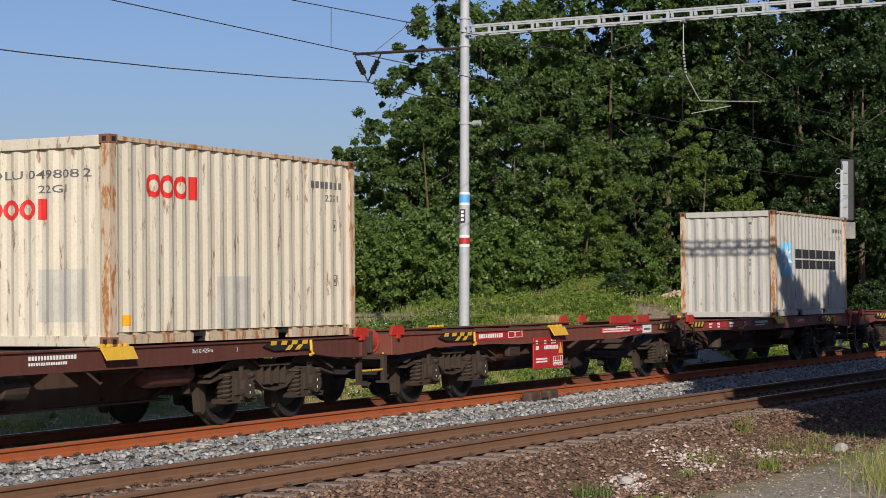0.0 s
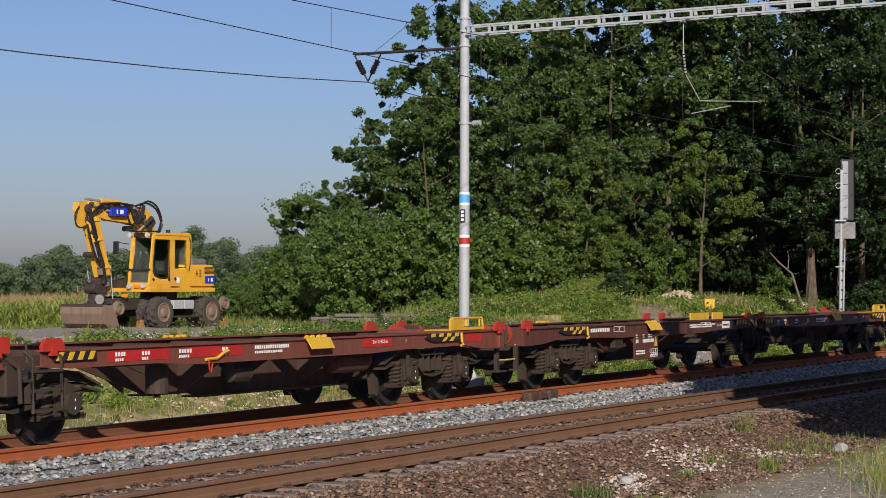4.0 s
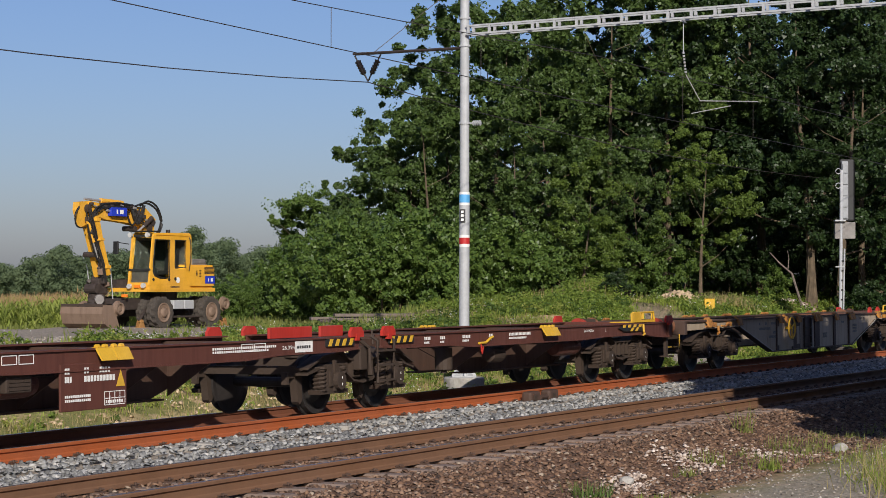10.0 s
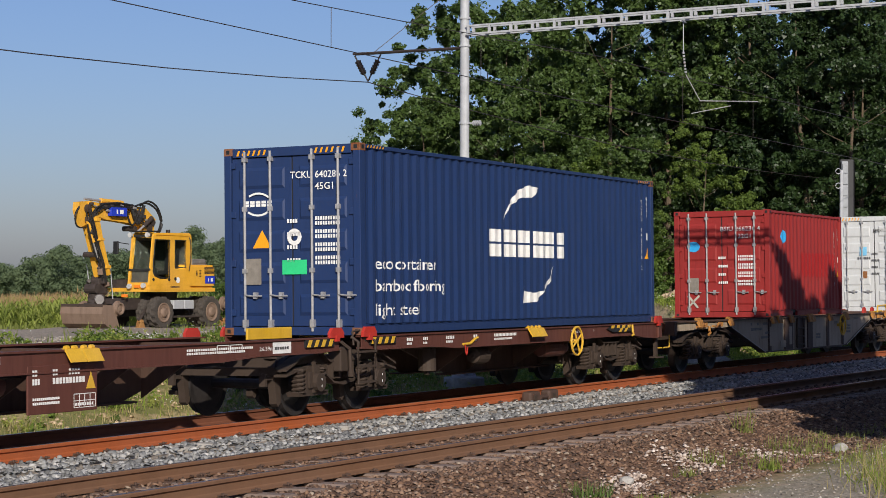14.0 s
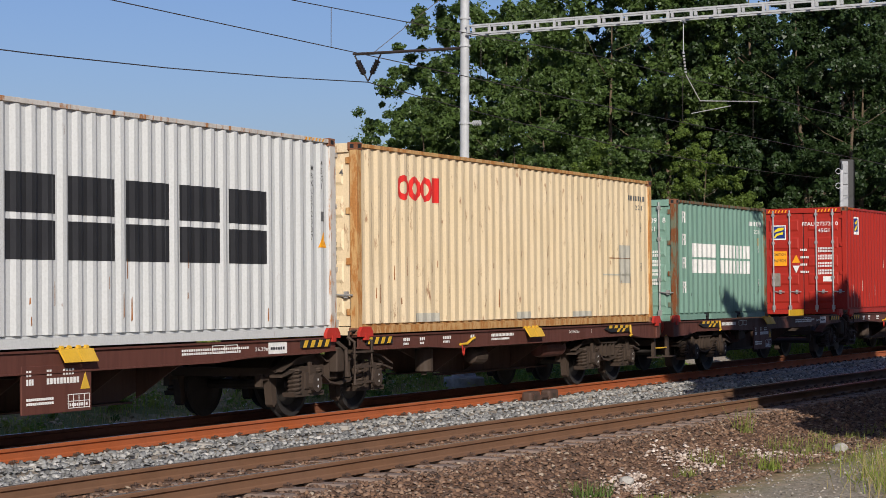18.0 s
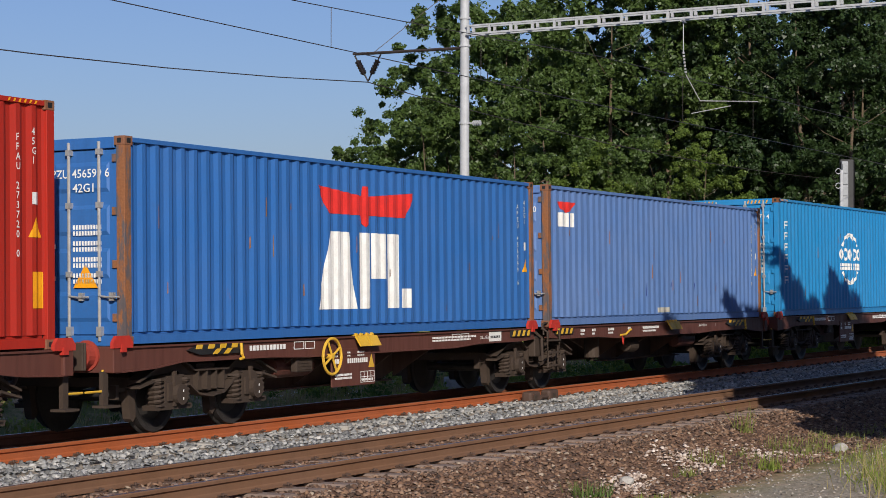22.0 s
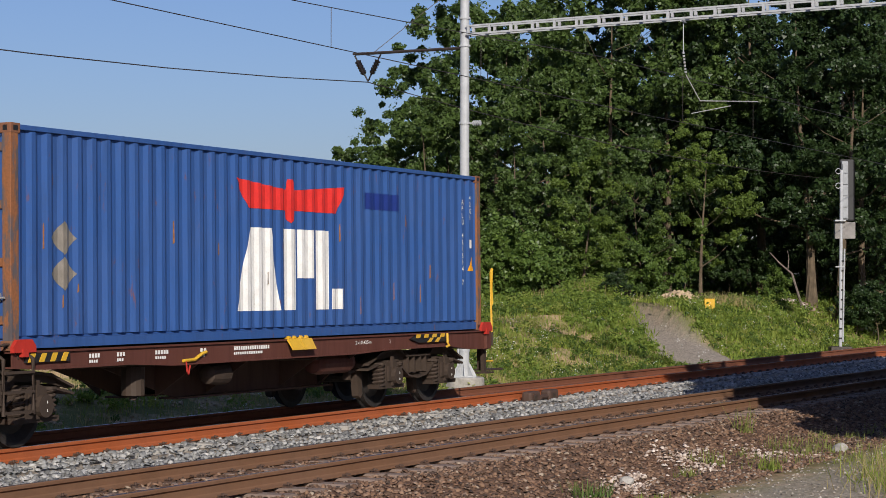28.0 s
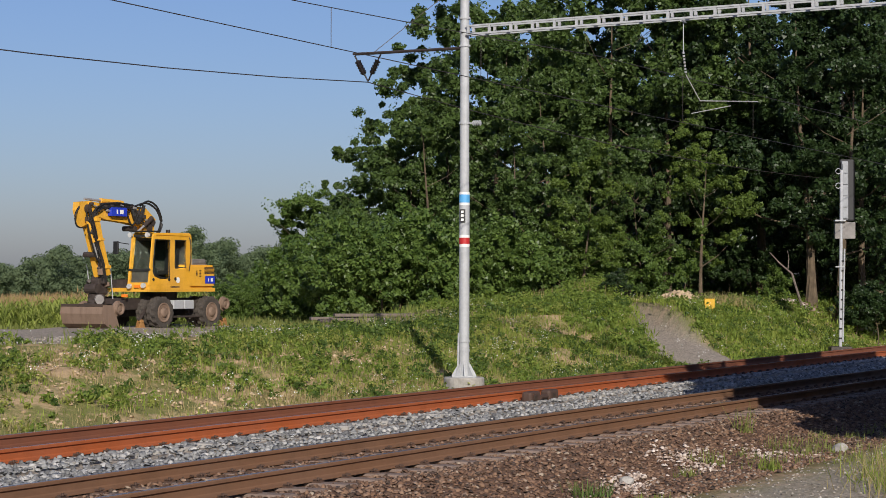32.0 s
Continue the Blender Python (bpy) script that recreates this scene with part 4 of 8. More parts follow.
def ring_arc(cx, cz, r0, r1, a0, a1, n=10, kx=1.0):
    out = []
    for i in range(n):
        p, q = a0 + (a1 - a0) * i / n, a0 + (a1 - a0) * (i + 1) / n
        out.append([(cx + kx * r0 * math.cos(p), cz + r0 * math.sin(p)), (cx + kx * r1 * math.cos(p), cz + r1 * math.sin(p)), (cx + kx * r1 * math.cos(q), cz + r1 * math.sin(q)), (cx + kx * r0 * math.cos(q), cz + r0 * math.sin(q))])
    return out


def container(q, L, H, paint, label, doors=True, posts=None, stripes=False, code="", kind_code="", mark_mat=None, waves=0, ends=None):
    """A dry freight container; origin under its middle. Local -y faces the camera's side, local -x the front of the train."""
    body = thing("shipping_container", label, "container", "containers on the train")
    posts = posts or paint
    hl = L / 2
    n = waves or round((L - 0.4) / 0.278)
    # corner posts and castings
    for sx in (-1, 1):
        for sy in (-1, 1):
            bm = B()
            x0, x1 = sorted((sx * hl, sx * (hl - 0.150)))
            y0, y1 = sorted((sy * 1.215, sy * 1.09))
            box(bm, x0 + 0.004, x1 - 0.004, y0, y1, 0.1, H - 0.1, 0.008)
            part("corner_post", bm, posts, body)
            for z in (0.0, H - 0.118):
                bm = B()
                x0, x1 = sorted((sx * hl, sx * (hl - 0.178)))
                y0, y1 = sorted((sy * 1.219, sy * 1.057))
                box(bm, x0, x1, y0, y1, z, z + 0.118, 0.01)
                cas = part("corner_casting", bm, M["rust"] if posts is not paint or stripes else posts, body)
                bm = B()
                xc, yc = sx * (hl - 0.09), sy * 1.2195
                prism(bm, [(xc - 0.04, z + 0.03), (xc + 0.04, z + 0.03), (xc + 0.04, z + 0.09), (xc - 0.04, z + 0.09)], yc - 0.002, yc + 0.002)
                part("casting_hole", bm, M["black"], cas)
                bm = B()
                bm2 = sx * (hl + 0.0005)
                prism(bm, [(sy * 1.11, z + 0.03), (sy * 1.17, z + 0.03), (sy * 1.17, z + 0.09), (sy * 1.11, z + 0.09)], bm2 - 0.002, bm2 + 0.002, "x")
                part("casting_hole", bm, M["black"], cas)
    # rails
    for sy in (-1, 1):
        bm = B()
        y0, y1 = sorted((sy * 1.212, sy * 1.15))
        box(bm, -hl + 0.178, hl - 0.178, y0, y1, H - 0.075, H - 0.015, 0.006)
        part("top_rail", bm, paint if L > 10 and H < 2.7 else posts, body)
        bm = B()
        cuts = (-hl + 0.178, -1.22, -0.86, 0.86, 1.22, hl - 0.178) if L < 7 else (-hl + 0.178, hl - 0.178)
        for u0, u1 in zip(cuts[::2], cuts[1::2]):
            prism(bm, [(sy * 1.10, 0.022), (sy * 1.203, 0.022), (sy * 1.203, 0.132), (sy * 1.155, 0.140), (sy * 1.155, 0.180), (sy * 1.10, 0.180)], u0, u1, "x")
        part("bottom_rail", bm, posts if paint in (CP["cream"], CP["tan"]) else paint, body)
    # corrugated sides
    a, b = -hl + 0.115, hl - 0.115
    for sy in (-1, 1):
        bm = B()
        prev = None
        for x, d in wall_points(a, b, n):
            y = sy * (1.198 - d)
            lo, hi = bm.verts.new((x, y, 0.170)), bm.verts.new((x, y, H - 0.06))
            if prev:
                bm.faces.new((prev[0], lo, hi, prev[1]))
            prev = (lo, hi)
        part("side_panel", bm, paint, body, "vertically corrugated steel side")
    bm = B()
    box(bm, -hl + 0.05, hl - 0.05, -1.16, 1.16, H - 0.06, H - 0.03)
    for i in range(round(L / 0.42)):
        x = -hl + 0.25 + i * 0.42
        if x < hl - 0.4:
            box(bm, x, x + 0.2, -1.05, 1.05, H - 0.031, H - 0.012)
    part("roof", bm, paint, body)
    bm = B()
    box(bm, -hl + 0.1, hl - 0.1, -1.15, 1.15, 0.09, 0.16)
    for i in range(round(L / 0.6)):
        x = -hl + 0.3 + i * 0.6
        box(bm, x, x + 0.05, -1.15, 1.15, 0.02, 0.09)
    part("underframe", bm, M["black"], body)
    # end at the front of the train
    side = Wall(a, b, n, -1.198, "side")
    xe = -hl
    for z0, z1 in ((0.0, 0.13), (H - 0.15, H - 0.01)):
        bm = B()
        box(bm, xe + 0.003, xe + 0.13, -1.06, 1.06, z0, z1, 0.008)
        part("end_sill", bm, paint, body)
    if doors:
        front = Wall(-1.06, 1.06, 0, xe + 0.017, "end")
        for k, (y0, y1) in enumerate(((0.012, 1.085), (-1.085, -0.012))):
            bm = B()
            box(bm, xe + 0.04, xe + 0.085, y0, y1, 0.14, H - 0.155, 0.008)
            leaf = part("door", bm, paint, body, "steel door leaf with lock rods")
            # pressed-in panels
            m = 5 if H > 2.7 else 4
            dz = (H - 0.45) / m
            for i in range(m):
                bm = B()
                z0 = 0.24 + i * dz
                for (u0, u1, w0, w1, dx) in ((y0 + 0.12, y1 - 0.12, z0 + 0.06, z0 + dz - 0.10, 0.0),):
                    vs = [bm.verts.new((xe + 0.0395, y, z)) for y, z in ((u0, w0), (u1, w0), (u1, w1), (u0, w1))]
                    ws = [bm.verts.new((xe + 0.018, y, z)) for y, z in ((u0 + 0.03, w0 + 0.05), (u1 - 0.03, w0 + 0.05), (u1 - 0.03, w1 - 0.05), (u0 + 0.03, w1 - 0.05))]
                    bm.faces.new(ws)
                    for j in range(4):
                        bm.faces.new((vs[j], vs[(j + 1) % 4], ws[(j + 1) % 4], ws[j]))
                part("door_panel", bm, paint, leaf)
            for y in ((y0 + 0.25, y1 - 0.36) if k else (y0 + 0.36, y1 - 0.25)):
                bm = B()
                cyl(bm, (xe - 0.005, y, 0.06), (xe - 0.005, y, H - 0.06), 0.021, 10)
                for z in (0.12, H * 0.33, H * 0.66, H - 0.22):
                    box(bm, xe - 0.03, xe + 0.04, y - 0.035, y + 0.035, z, z + 0.07 if z > 0.2 else z + 0.12)
                part("lock_rod", bm, M["rod"], leaf, "galvanised lock rod")
                bm = B()
                tube(bm, [(xe - 0.02, y, 0.62), (xe - 0.035, y - 0.16, 0.60), (xe - 0.035, y - 0.32, 0.605)], 0.014, 6)
                box(bm, xe - 0.03, xe + 0.03, y - 0.22, y - 0.16, 0.56, 0.66)
                part("door_handle", bm, M["rod"], leaf)
            yh = y1 - 0.0 if k == 0 else y0
            for i in range(4):
                z = 0.30 + i * (H - 0.62) / 3
                bm = B()
                box(bm, xe + 0.012, xe + 0.06, yh - 0.07, yh + 0.07, z, z + 0.10, 0.006)
                part("hinge", bm, posts, leaf)
        bm = B()
        box(bm, xe + 0.05, xe + 0.095, -0.02, 0.02, 0.14, H - 0.155)
        for yy in (-1.09, 1.05):
            box(bm, xe + 0.05, xe + 0.09, yy, yy + 0.04, 0.14, H - 0.155)
        part("door_gasket", bm, M["black"], body)
    else:
        front = Wall(-1.09, 1.09, 8, xe + 0.035, "end")
        bm = B()
        prev = None
        for x, d in wall_points(-1.09, 1.09, 8):
            lo, hi = bm.verts.new((xe + 0.035 + d, -x, 0.13)), bm.verts.new((xe + 0.035 + d, -x, H - 0.15))
            if prev:
                bm.faces.new((prev[0], lo, hi, prev[1]))
            prev = (lo, hi)
        part("end_panel", bm, paint, body, "vertically corrugated steel end")
    bm = B()
    box(bm, hl - 0.09, hl - 0.05, -1.1, 1.1, 0.1, H - 0.1)
    part("rear_panel", bm, paint, body)
    if stripes:
        bm = B()
        flat_end = Wall(-1.2, 1.2, 0, xe + 0.001, "end")
        for s0 in (-0.98, 0.42):
            for i in range(6):
                x = s0 + i * 0.095
                bm.faces.new([bm.verts.new((x + dx, 0, z)) for dx, z in ((0, H - 0.125), (0.035, H - 0.125), (0.065, H - 0.045), (0.03, H - 0.045))])
        flat_end.put(bm)
        part("warning_stripe", bm, MK["orange"], body, "strip of slanted orange height warning bars")
        bm = B()
        flat_side = Wall(-hl, hl, 0, -1.2135, "side")
        for s0 in (-hl + 0.22, hl - 0.85):
            for i in range(6):
                x = s0 + i * 0.095
                bm.faces.new([bm.verts.new((x + dx, 0, z)) for dx, z in ((0, H - 0.065), (0.035, H - 0.065), (0.06, H - 0.025), (0.025, H - 0.025))])
        flat_side.put(bm)
        part("warning_stripe", bm, MK["orange"], body, "strip of slanted orange height warning bars")
    # identity marks
    mm = mark_mat or MK["white"]
    if doors:
        if code:
            text_on(front, body, code, -0.02, H - 0.50, 0.11, mm, 1.0)
            text_on(front, body, kind_code, 0.42, H - 0.68, 0.11, mm, 0.32)
        for i, z in enumerate((H - 1.22, H - 1.42, H - 1.62, H - 1.82)):
            mark(front, body, [rect(0.42 + 0.045 * j, z + 0.075 * r, 0.03, 0.055) for j in range(10) for r in (0, 1)] + [rect(-0.08 + 0.05 * j, z + 0.04, 0.034, 0.06) for j in range(4 + i % 2)], mm, "stencil_line")
    return body, side, front
# ---------- the consist ----------
POST = {"white": weathered("rust_edged_white_post", (0.50, 0.47, 0.43), 0.6, 0.6, 0.5, rust_color=(0.30, 0.125, 0.04)),
        "cream": weathered("rusted_cream_post", (0.50, 0.40, 0.28), 0.7, 0.7, 0.5, rust_color=(0.30, 0.125, 0.04)),
        "tan": weathered("rusted_tan_post", (0.50, 0.30, 0.12), 0.8, 0.7, 0.5, rust_color=(0.34, 0.15, 0.045)),
        "green": weathered("rusted_green_post", (0.13, 0.15, 0.10), 0.8, 0.7, 0.5),
        "blue": weathered("rusted_blue_post", (0.10, 0.085, 0.09), 0.85, 0.7, 0.5, rust_color=(0.22, 0.09, 0.04))}
W = {-1: -19.79, 0: 6.60, 1: 32.99, 2: 59.38, 3: 85.77, 4: 112.16, 5: 158.29, 6: 204.42, 7: 230.81, 8: 257.20, 9: 283.59, 10: 309.98}
EMPTY_R = (("y", 11.50, 12.78),)


def train():
    section(-1, W[-1], 1)
    for n in range(0, 11):
        fresh = n in (0, 1)
        full = n >= 6
        joint = "red" if n in (0, 1, 4, 10) else "yellow"
        section(n, W[n], -1, fresh, (), board=joint, wheel=n == 8)
        section(n, W[n], 1, fresh, () if (full or n == 0) else EMPTY_R, board=joint, wheel=n == 5)
    grey_wagon(135.23, True, -2.31)
    grey_wagon(181.36, False, 2.66)
    # the last vehicle's tall yellow hand rail
    tail = [ob for ob, q, z in MOVING if abs(q - W[10] - 6.5) < 0.1][0]
    bm = B()
    x = 6.42
    tube(bm, [(x, -1.22, 1.1), (x, -1.22, 2.12), (x + 0.04, -1.22, 2.16), (x + 0.46, -1.0, 2.16), (x + 0.50, -1.0, 2.12), (x + 0.50, -1.0, 1.60), (x + 0.46, -1.0, 1.56), (x, -1.22, 1.56)], 0.025, 6)
    part("hand_rail", bm, M["yellow"], tail, "tall yellow hand rail at the train's end")
    bm = B()
    box(bm, x - 0.02, x + 0.02, -1.1, -0.95, 0.45, 0.9)
    box(bm, x - 0.02, x + 0.5, -1.2, -0.9, 0.44, 0.47)
    part("end_step", bm, M["gear"], tail)


def scuffs(side, body, seed, L, mat, n=16, z0=0.25, z1=1.3):
    rg = random.Random(seed)
    for i in range(n):
        x, z = rg.uniform(-L / 2 + 0.5, L / 2 - 0.5), rg.uniform(z0, z1)
        w, h = rg.uniform(0.012, 0.03), rg.uniform(0.06, 0.34)
        mark(side, body, [[(x, z), (x + w, z + 0.02), (x + w * 0.8, z + h), (x + w * 0.2, z + h * 0.9)]], mat, "scratch")


def place_box(made, q):
    MOVING.append((made, q, 1.14))


def side_code(side, body, L, H, text, kind, mat, small=True):
    """Upright identity marks near the rear end of the side."""
    x = L / 2 - 0.62
    text_on(side, body, text, x, H - 0.50, 0.085, mat, upright=True)
    text_on(side, body, kind, x + 0.20, H - 0.42, 0.085, mat, upright=True)
    mark(side, body, [[(x + 0.17, H - 1.60), (x + 0.42, H - 1.60), (x + 0.295, H - 1.36)]], MK["orange"], "warning_triangle")
    mark(side, body, [rect(x + 0.22, H - 1.22, 0.12, 0.14)], mat, "label")


def code_rows(side, body, L, H, mat):
    x = L / 2 - 1.25
    text_on(side, body, "22G1", x + 0.45, H - 0.62, 0.10, mat, 0.35)
    mark(side, body, [rect(x + 0.09 * i, H - 0.44, 0.06, 0.10) for i in range(10)], mat, "stencil_line")
    for z in (H - 1.05, H - 1.85):
        mark(side, body, [rect(x + 0.66, z, 0.11, 0.012), rect(x + 0.66, z + 0.15, 0.11, 0.012), rect(x + 0.66, z, 0.012, 0.15), rect(x + 0.76, z, 0.012, 0.16), rect(x + 0.69, z + 0.05, 0.05, 0.05)], mat, "label")


def loads():
    H1, H2 = 2.591, 2.896
    L1, L2 = 6.058, 12.192
    # cream 20-foot box with red marks
    b, s, f = container(0, L1, H1, CP["cream"], "cream 20-foot steel container with rusty corner posts and red marks", False, POST["cream"])
    for k in range(3):
        mark(s, b, ring_arc(-2.06 + k * 0.3, 2.0, 0.08, 0.15, 0, 6.283, 12), MK["red"], label="red ring")
    mark(s, b, [rect(-1.27, 1.85, 0.16, 0.30)], MK["red"])
    mark(s, b, [rect(-0.63, 0.17, 0.83, 0.70)], MK["patch"])
    mark(s, b, [rect(-2.72, 0.25, 0.14, 0.13)], MK["orange"], "label")
    for k in range(3):
        mark(f, b, ring_arc(-0.58 + k * 0.26, 1.70, 0.07, 0.13, 0, 6.283, 12), MK["red"], label="red ring")
    mark(f, b, [rect(0.10, 1.57, 0.14, 0.26)], MK["red"])
    text_on(f, b, "OOLU 049808 2", -0.86, 2.08, 0.11, MK["grey"], 1.78)
    text_on(f, b, "22G1", 0.10, 1.90, 0.10, MK["grey"], 0.45)
    mark(f, b, [rect(0.10, 0.30, 0.75, 0.65)], MK["patch"])
    code_rows(s, b, L1, H1, MK["grey"])
    place_box(b, -10.31)
    # grey-white 20-foot box with a light blue star square
    b, s, f = container(0, L1, H1, CP["grey_white"], "off-white 20-foot container with a star square and black blocks", False, POST["cream"])
    mark(s, b, [rect(-2.43, 0.99, 0.80, 0.83)], MK["sky"], label="light blue square")
    side_up = Wall(s.a, s.b, s.n, -1.203, "side")
    mark(side_up, b, star(-2.03, 1.41, 0.38), MK["white"], label="white star")
    mark(s, b, blocks(-1.34, 1.18, 3.5, 0.49, 6), MK["black"], each=True)
    text_on(f, b, "MSKU581760 0", 0.62, 2.24, 0.085, MK["grey"], upright=True)
    mark(f, b, [rect(0.30, 0.25, 0.35, 0.6)], MK["patch"])
    code_rows(s, b, L1, H1, MK["grey"])
    scuffs(s, b, 21, L1, MK["rustmark"], 18, 0.19, 0.5)
    place_box(b, 16.08)
    # navy 40-foot high cube
    b, s, f = container(0, L2, H2, CP["navy"], "navy blue 40-foot high-cube container with white lettering", True, None, True, "TCKU 640286 2", "45G1")
    text_on(s, b, "eco container", -5.56, 1.0, 0.19, MK["white"], 2.0)
    text_on(s, b, "bamboo flooring", -5.56, 0.66, 0.19, MK["white"], 2.29)
    text_on(s, b, "light steel", -5.56, 0.29, 0.19, MK["white"], 1.4)
    mark(s, b, blocks(-1.62, 1.25, 1.75, 0.47, 3) + blocks(0.22, 1.25, 1.47, 0.47, 3), MK["white"], each=True)
    mark(s, b, [[(-1.02, 1.87), (-0.80, 2.12), (-0.3, 2.30), (0.2, 2.32), (0.46, 2.50), (0.0, 2.53), (-0.45, 2.42), (-0.85, 2.15)],
                [(-0.29, 0.44), (0.30, 0.46), (0.75, 0.70), (1.08, 1.10), (0.95, 0.84), (0.62, 0.66), (0.2, 0.62), (-0.25, 0.66)]], MK["white"], each=True)
    side_code(s, b, L2, H2, "TCKU 640286 2", "45G1", MK["white"])
    mark(f, b, [[(-0.70, 1.34), (-0.36, 1.34), (-0.53, 1.62)]], MK["orange"], "warning_triangle")
    mark(f, b, [rect(-0.17, 0.93, 0.44, 0.22)], MK["green"], "label", "green label")
    mark(f, b, [rect(-0.85, 0.78, 0.30, 0.40)], MK["dull"], "label")
    mark(f, b, ring_arc(0.05, 1.50, 0.06, 0.13, 0, 6.283, 14), MK["white"], "label")
    mark(f, b, blocks(-0.85, 1.98, 0.52, 0.09, 5, 0, 0.8) + ring_arc(-0.60, 1.95, 0.22, 0.25, 0.8, 2.2, 6, 1.2) + ring_arc(-0.60, 2.08, 0.22, 0.25, 4.0, 5.4, 6, 1.2), MK["white"])
    place_box(b, 164.70)
    # crimson 20-foot box
    b, s, f = container(0, L1, H1, CP["crimson"], "faded crimson 20-foot container with a blue disc", True, None, False, "BSIU 266236 4", "22G1")
    mark(s, b, [rect(-0.47, 0.99, 2.99, 0.60)], MK["deep_red"], label="freshly painted red patch")
    mark(s, b, [[(-1.89 + 0.20 * math.cos(k * 0.524), 1.96 + 0.17 * math.sin(k * 0.524)) for k in range(12)]], MK["cyan"], "label", "blue disc")
    mark(f, b, [[(-0.72 + 0.17 * math.cos(k * 0.524), 1.72 + 0.13 * math.sin(k * 0.524)) for k in range(12)]], MK["cyan"], "label", "blue disc")
    side_code(s, b, L1, H1, "BSIU 266236 4", "22G1", MK["white"])
    mark(f, b, [rect(-0.85, 0.62, 0.26, 0.34)], MK["dull"], "label")
    mark(f, b, [[(-0.9, 0.25), (-0.6, 0.55), (-0.56, 0.52), (-0.86, 0.22)], [(-0.85, 0.55), (-0.60, 0.25), (-0.64, 0.22), (-0.9, 0.52)]], MK["patch"], "scratch")
    place_box(b, 181.36)
    # two boxes with the star square: white and light grey high cubes
    for q, paint, lab, post, zt in ((198.0, "white", "bluish white 40-foot container with a star square and black blocks", POST["white"], 0.0), (290.0, "grey", "light grey 40-foot container with a star square and black blocks", None, -0.03)):
        b, s, f = container(0, L2, H2, CP[paint], lab, True, post, True, "MRKU 372 337 3" if post else "MSKU 615 276 9", "45G1", MK["grey"])
        mark(s, b, [[(-4.69, 0.84), (-4.58, 0.72), (-3.22, 0.72), (-3.10, 0.84), (-3.10, 2.24), (-3.22, 2.36), (-4.58, 2.36), (-4.69, 2.24)]], MK["sky"], label="light blue square")
        up = Wall(s.a, s.b, s.n, -1.203, "side")
        mark(up, b, star(-3.89, 1.54, 0.72), MK["white"], label="white star")
        mark(s, b, blocks(-2.48, 1.04, 6.95, 1.0, 6), MK["black"], each=True)
        side_code(s, b, L2, H2, "MRKU372337", "45G1", MK["grey"])
        if post:
            mark(f, b, [rect(-0.45, 1.70, 0.22, 0.26)], MK["sky"], "label")
            mark(f, b, [rect(-0.4, 1.0, 0.18, 0.22)], MK["rustmark"], "label")
            mark(f, b, [rect(-0.52 + 0.07 * k, 1.58, 0.05, 0.07) for k in range(6)], MK["grey"], "stencil_line")
        scuffs(s, b, 9, L2, MK["rustmark"], 20, 0.2, 1.0)
        place_box(b, q)
    # yellowed cream 40-foot high cube
    b, s, f = container(0, L2, H2, CP["tan"], "yellowed cream 40-foot container with red rings and rusty posts", True, POST["tan"], False, "OOLU 824 85 4", "45G1", MK["grey"])
    for k in range(3):
        mark(s, b, ring_arc(-4.56 + k * 0.37, 2.28, 0.10, 0.20, 0, 6.283, 12), MK["red"], label="red ring")
    mark(s, b, [rect(-3.60, 2.08, 0.22, 0.40)], MK["red"])
    mark(s, b, [rect(3.5, 0.95, 1.5, 0.03), rect(4.35, 0.8, 0.62, 0.75)], MK["patch"], each=True)
    mark(s, b, [rect(-4.2, 0.17, 0.8, 0.14), rect(-0.4, 0.17, 0.6, 0.12), rect(2.0, 0.17, 0.9, 0.10)], MK["patch"], each=True)
    code_rows(s, b, L2, H2, MK["grey"])
    scuffs(s, b, 8, L2, MK["rustmark"], 22, 0.2, 1.2)
    mark(s, b, [rect(3.9, 1.28, 1.1, 0.02)], MK["rustmark"], "scratch")
    place_box(b, 210.835)
    # sea-green 20-foot box
    b, s, f = container(0, L1, H1, CP["green"], "sea-green 20-foot container with white block marks and rusty posts", True, POST["green"], False, "CSLU 172091 8", "22G1")
    mark(s, b, blocks(-2.03, 1.03, 1.65, 0.64, 5, 0, 0.85) + blocks(-0.20, 1.03, 2.14, 0.64, 8, 0, 0.85), MK["white"], each=True)
    for z in (2.10, 1.62, 1.12, 0.60):
        mark(s, b, [rect(-2.62, z, 0.05, 0.22), rect(-2.42, z, 0.05, 0.22), rect(-2.62, z + 0.10, 0.25, 0.04), rect(-2.62, z + 0.20, 0.25, 0.04)], MK["white"], "stencil_line")
    code_rows(s, b, L1, H1, MK["white"])
    mark(s, b, [rect(2.42, 1.70, 0.12, 0.18)], MK["orange"], "label")
    scuffs(s, b, 11, L1, MK["black"], 14, 0.2, 0.6)
    place_box(b, 221.33)
    # red high cube with a small emblem
    b, s, f = container(0, L2, H2, CP["red"], "bright red 40-foot high-cube container with a blue and yellow emblem", True, None, True, "FFAU 273720 0", "45G1")
    mark(s, b, [rect(-5.28, 2.16, 0.42, 0.48)], MK["white"], "label", "white emblem plate")
    up = Wall(s.a, s.b, s.n, -1.203, "side")
    mark(up, b, [rect(-5.24, 2.24, 0.34, 0.36)], MK["navy"], "label")
    up2 = Wall(s.a, s.b, s.n, -1.207, "side")
    mark(up2, b, [[(-5.19, 2.43), (-5.10, 2.46), (-4.94, 2.50), (-4.92, 2.57), (-5.08, 2.56), (-5.17, 2.50)], [(-5.21, 2.27), (-5.15, 2.27), (-5.10, 2.34), (-4.94, 2.38), (-4.94, 2.45), (-5.14, 2.40)]], MK["lemon"], "label")
    mark(f, b, [rect(-0.88, 2.03, 0.40, 0.40)], MK["white"], "label", "white emblem plate")
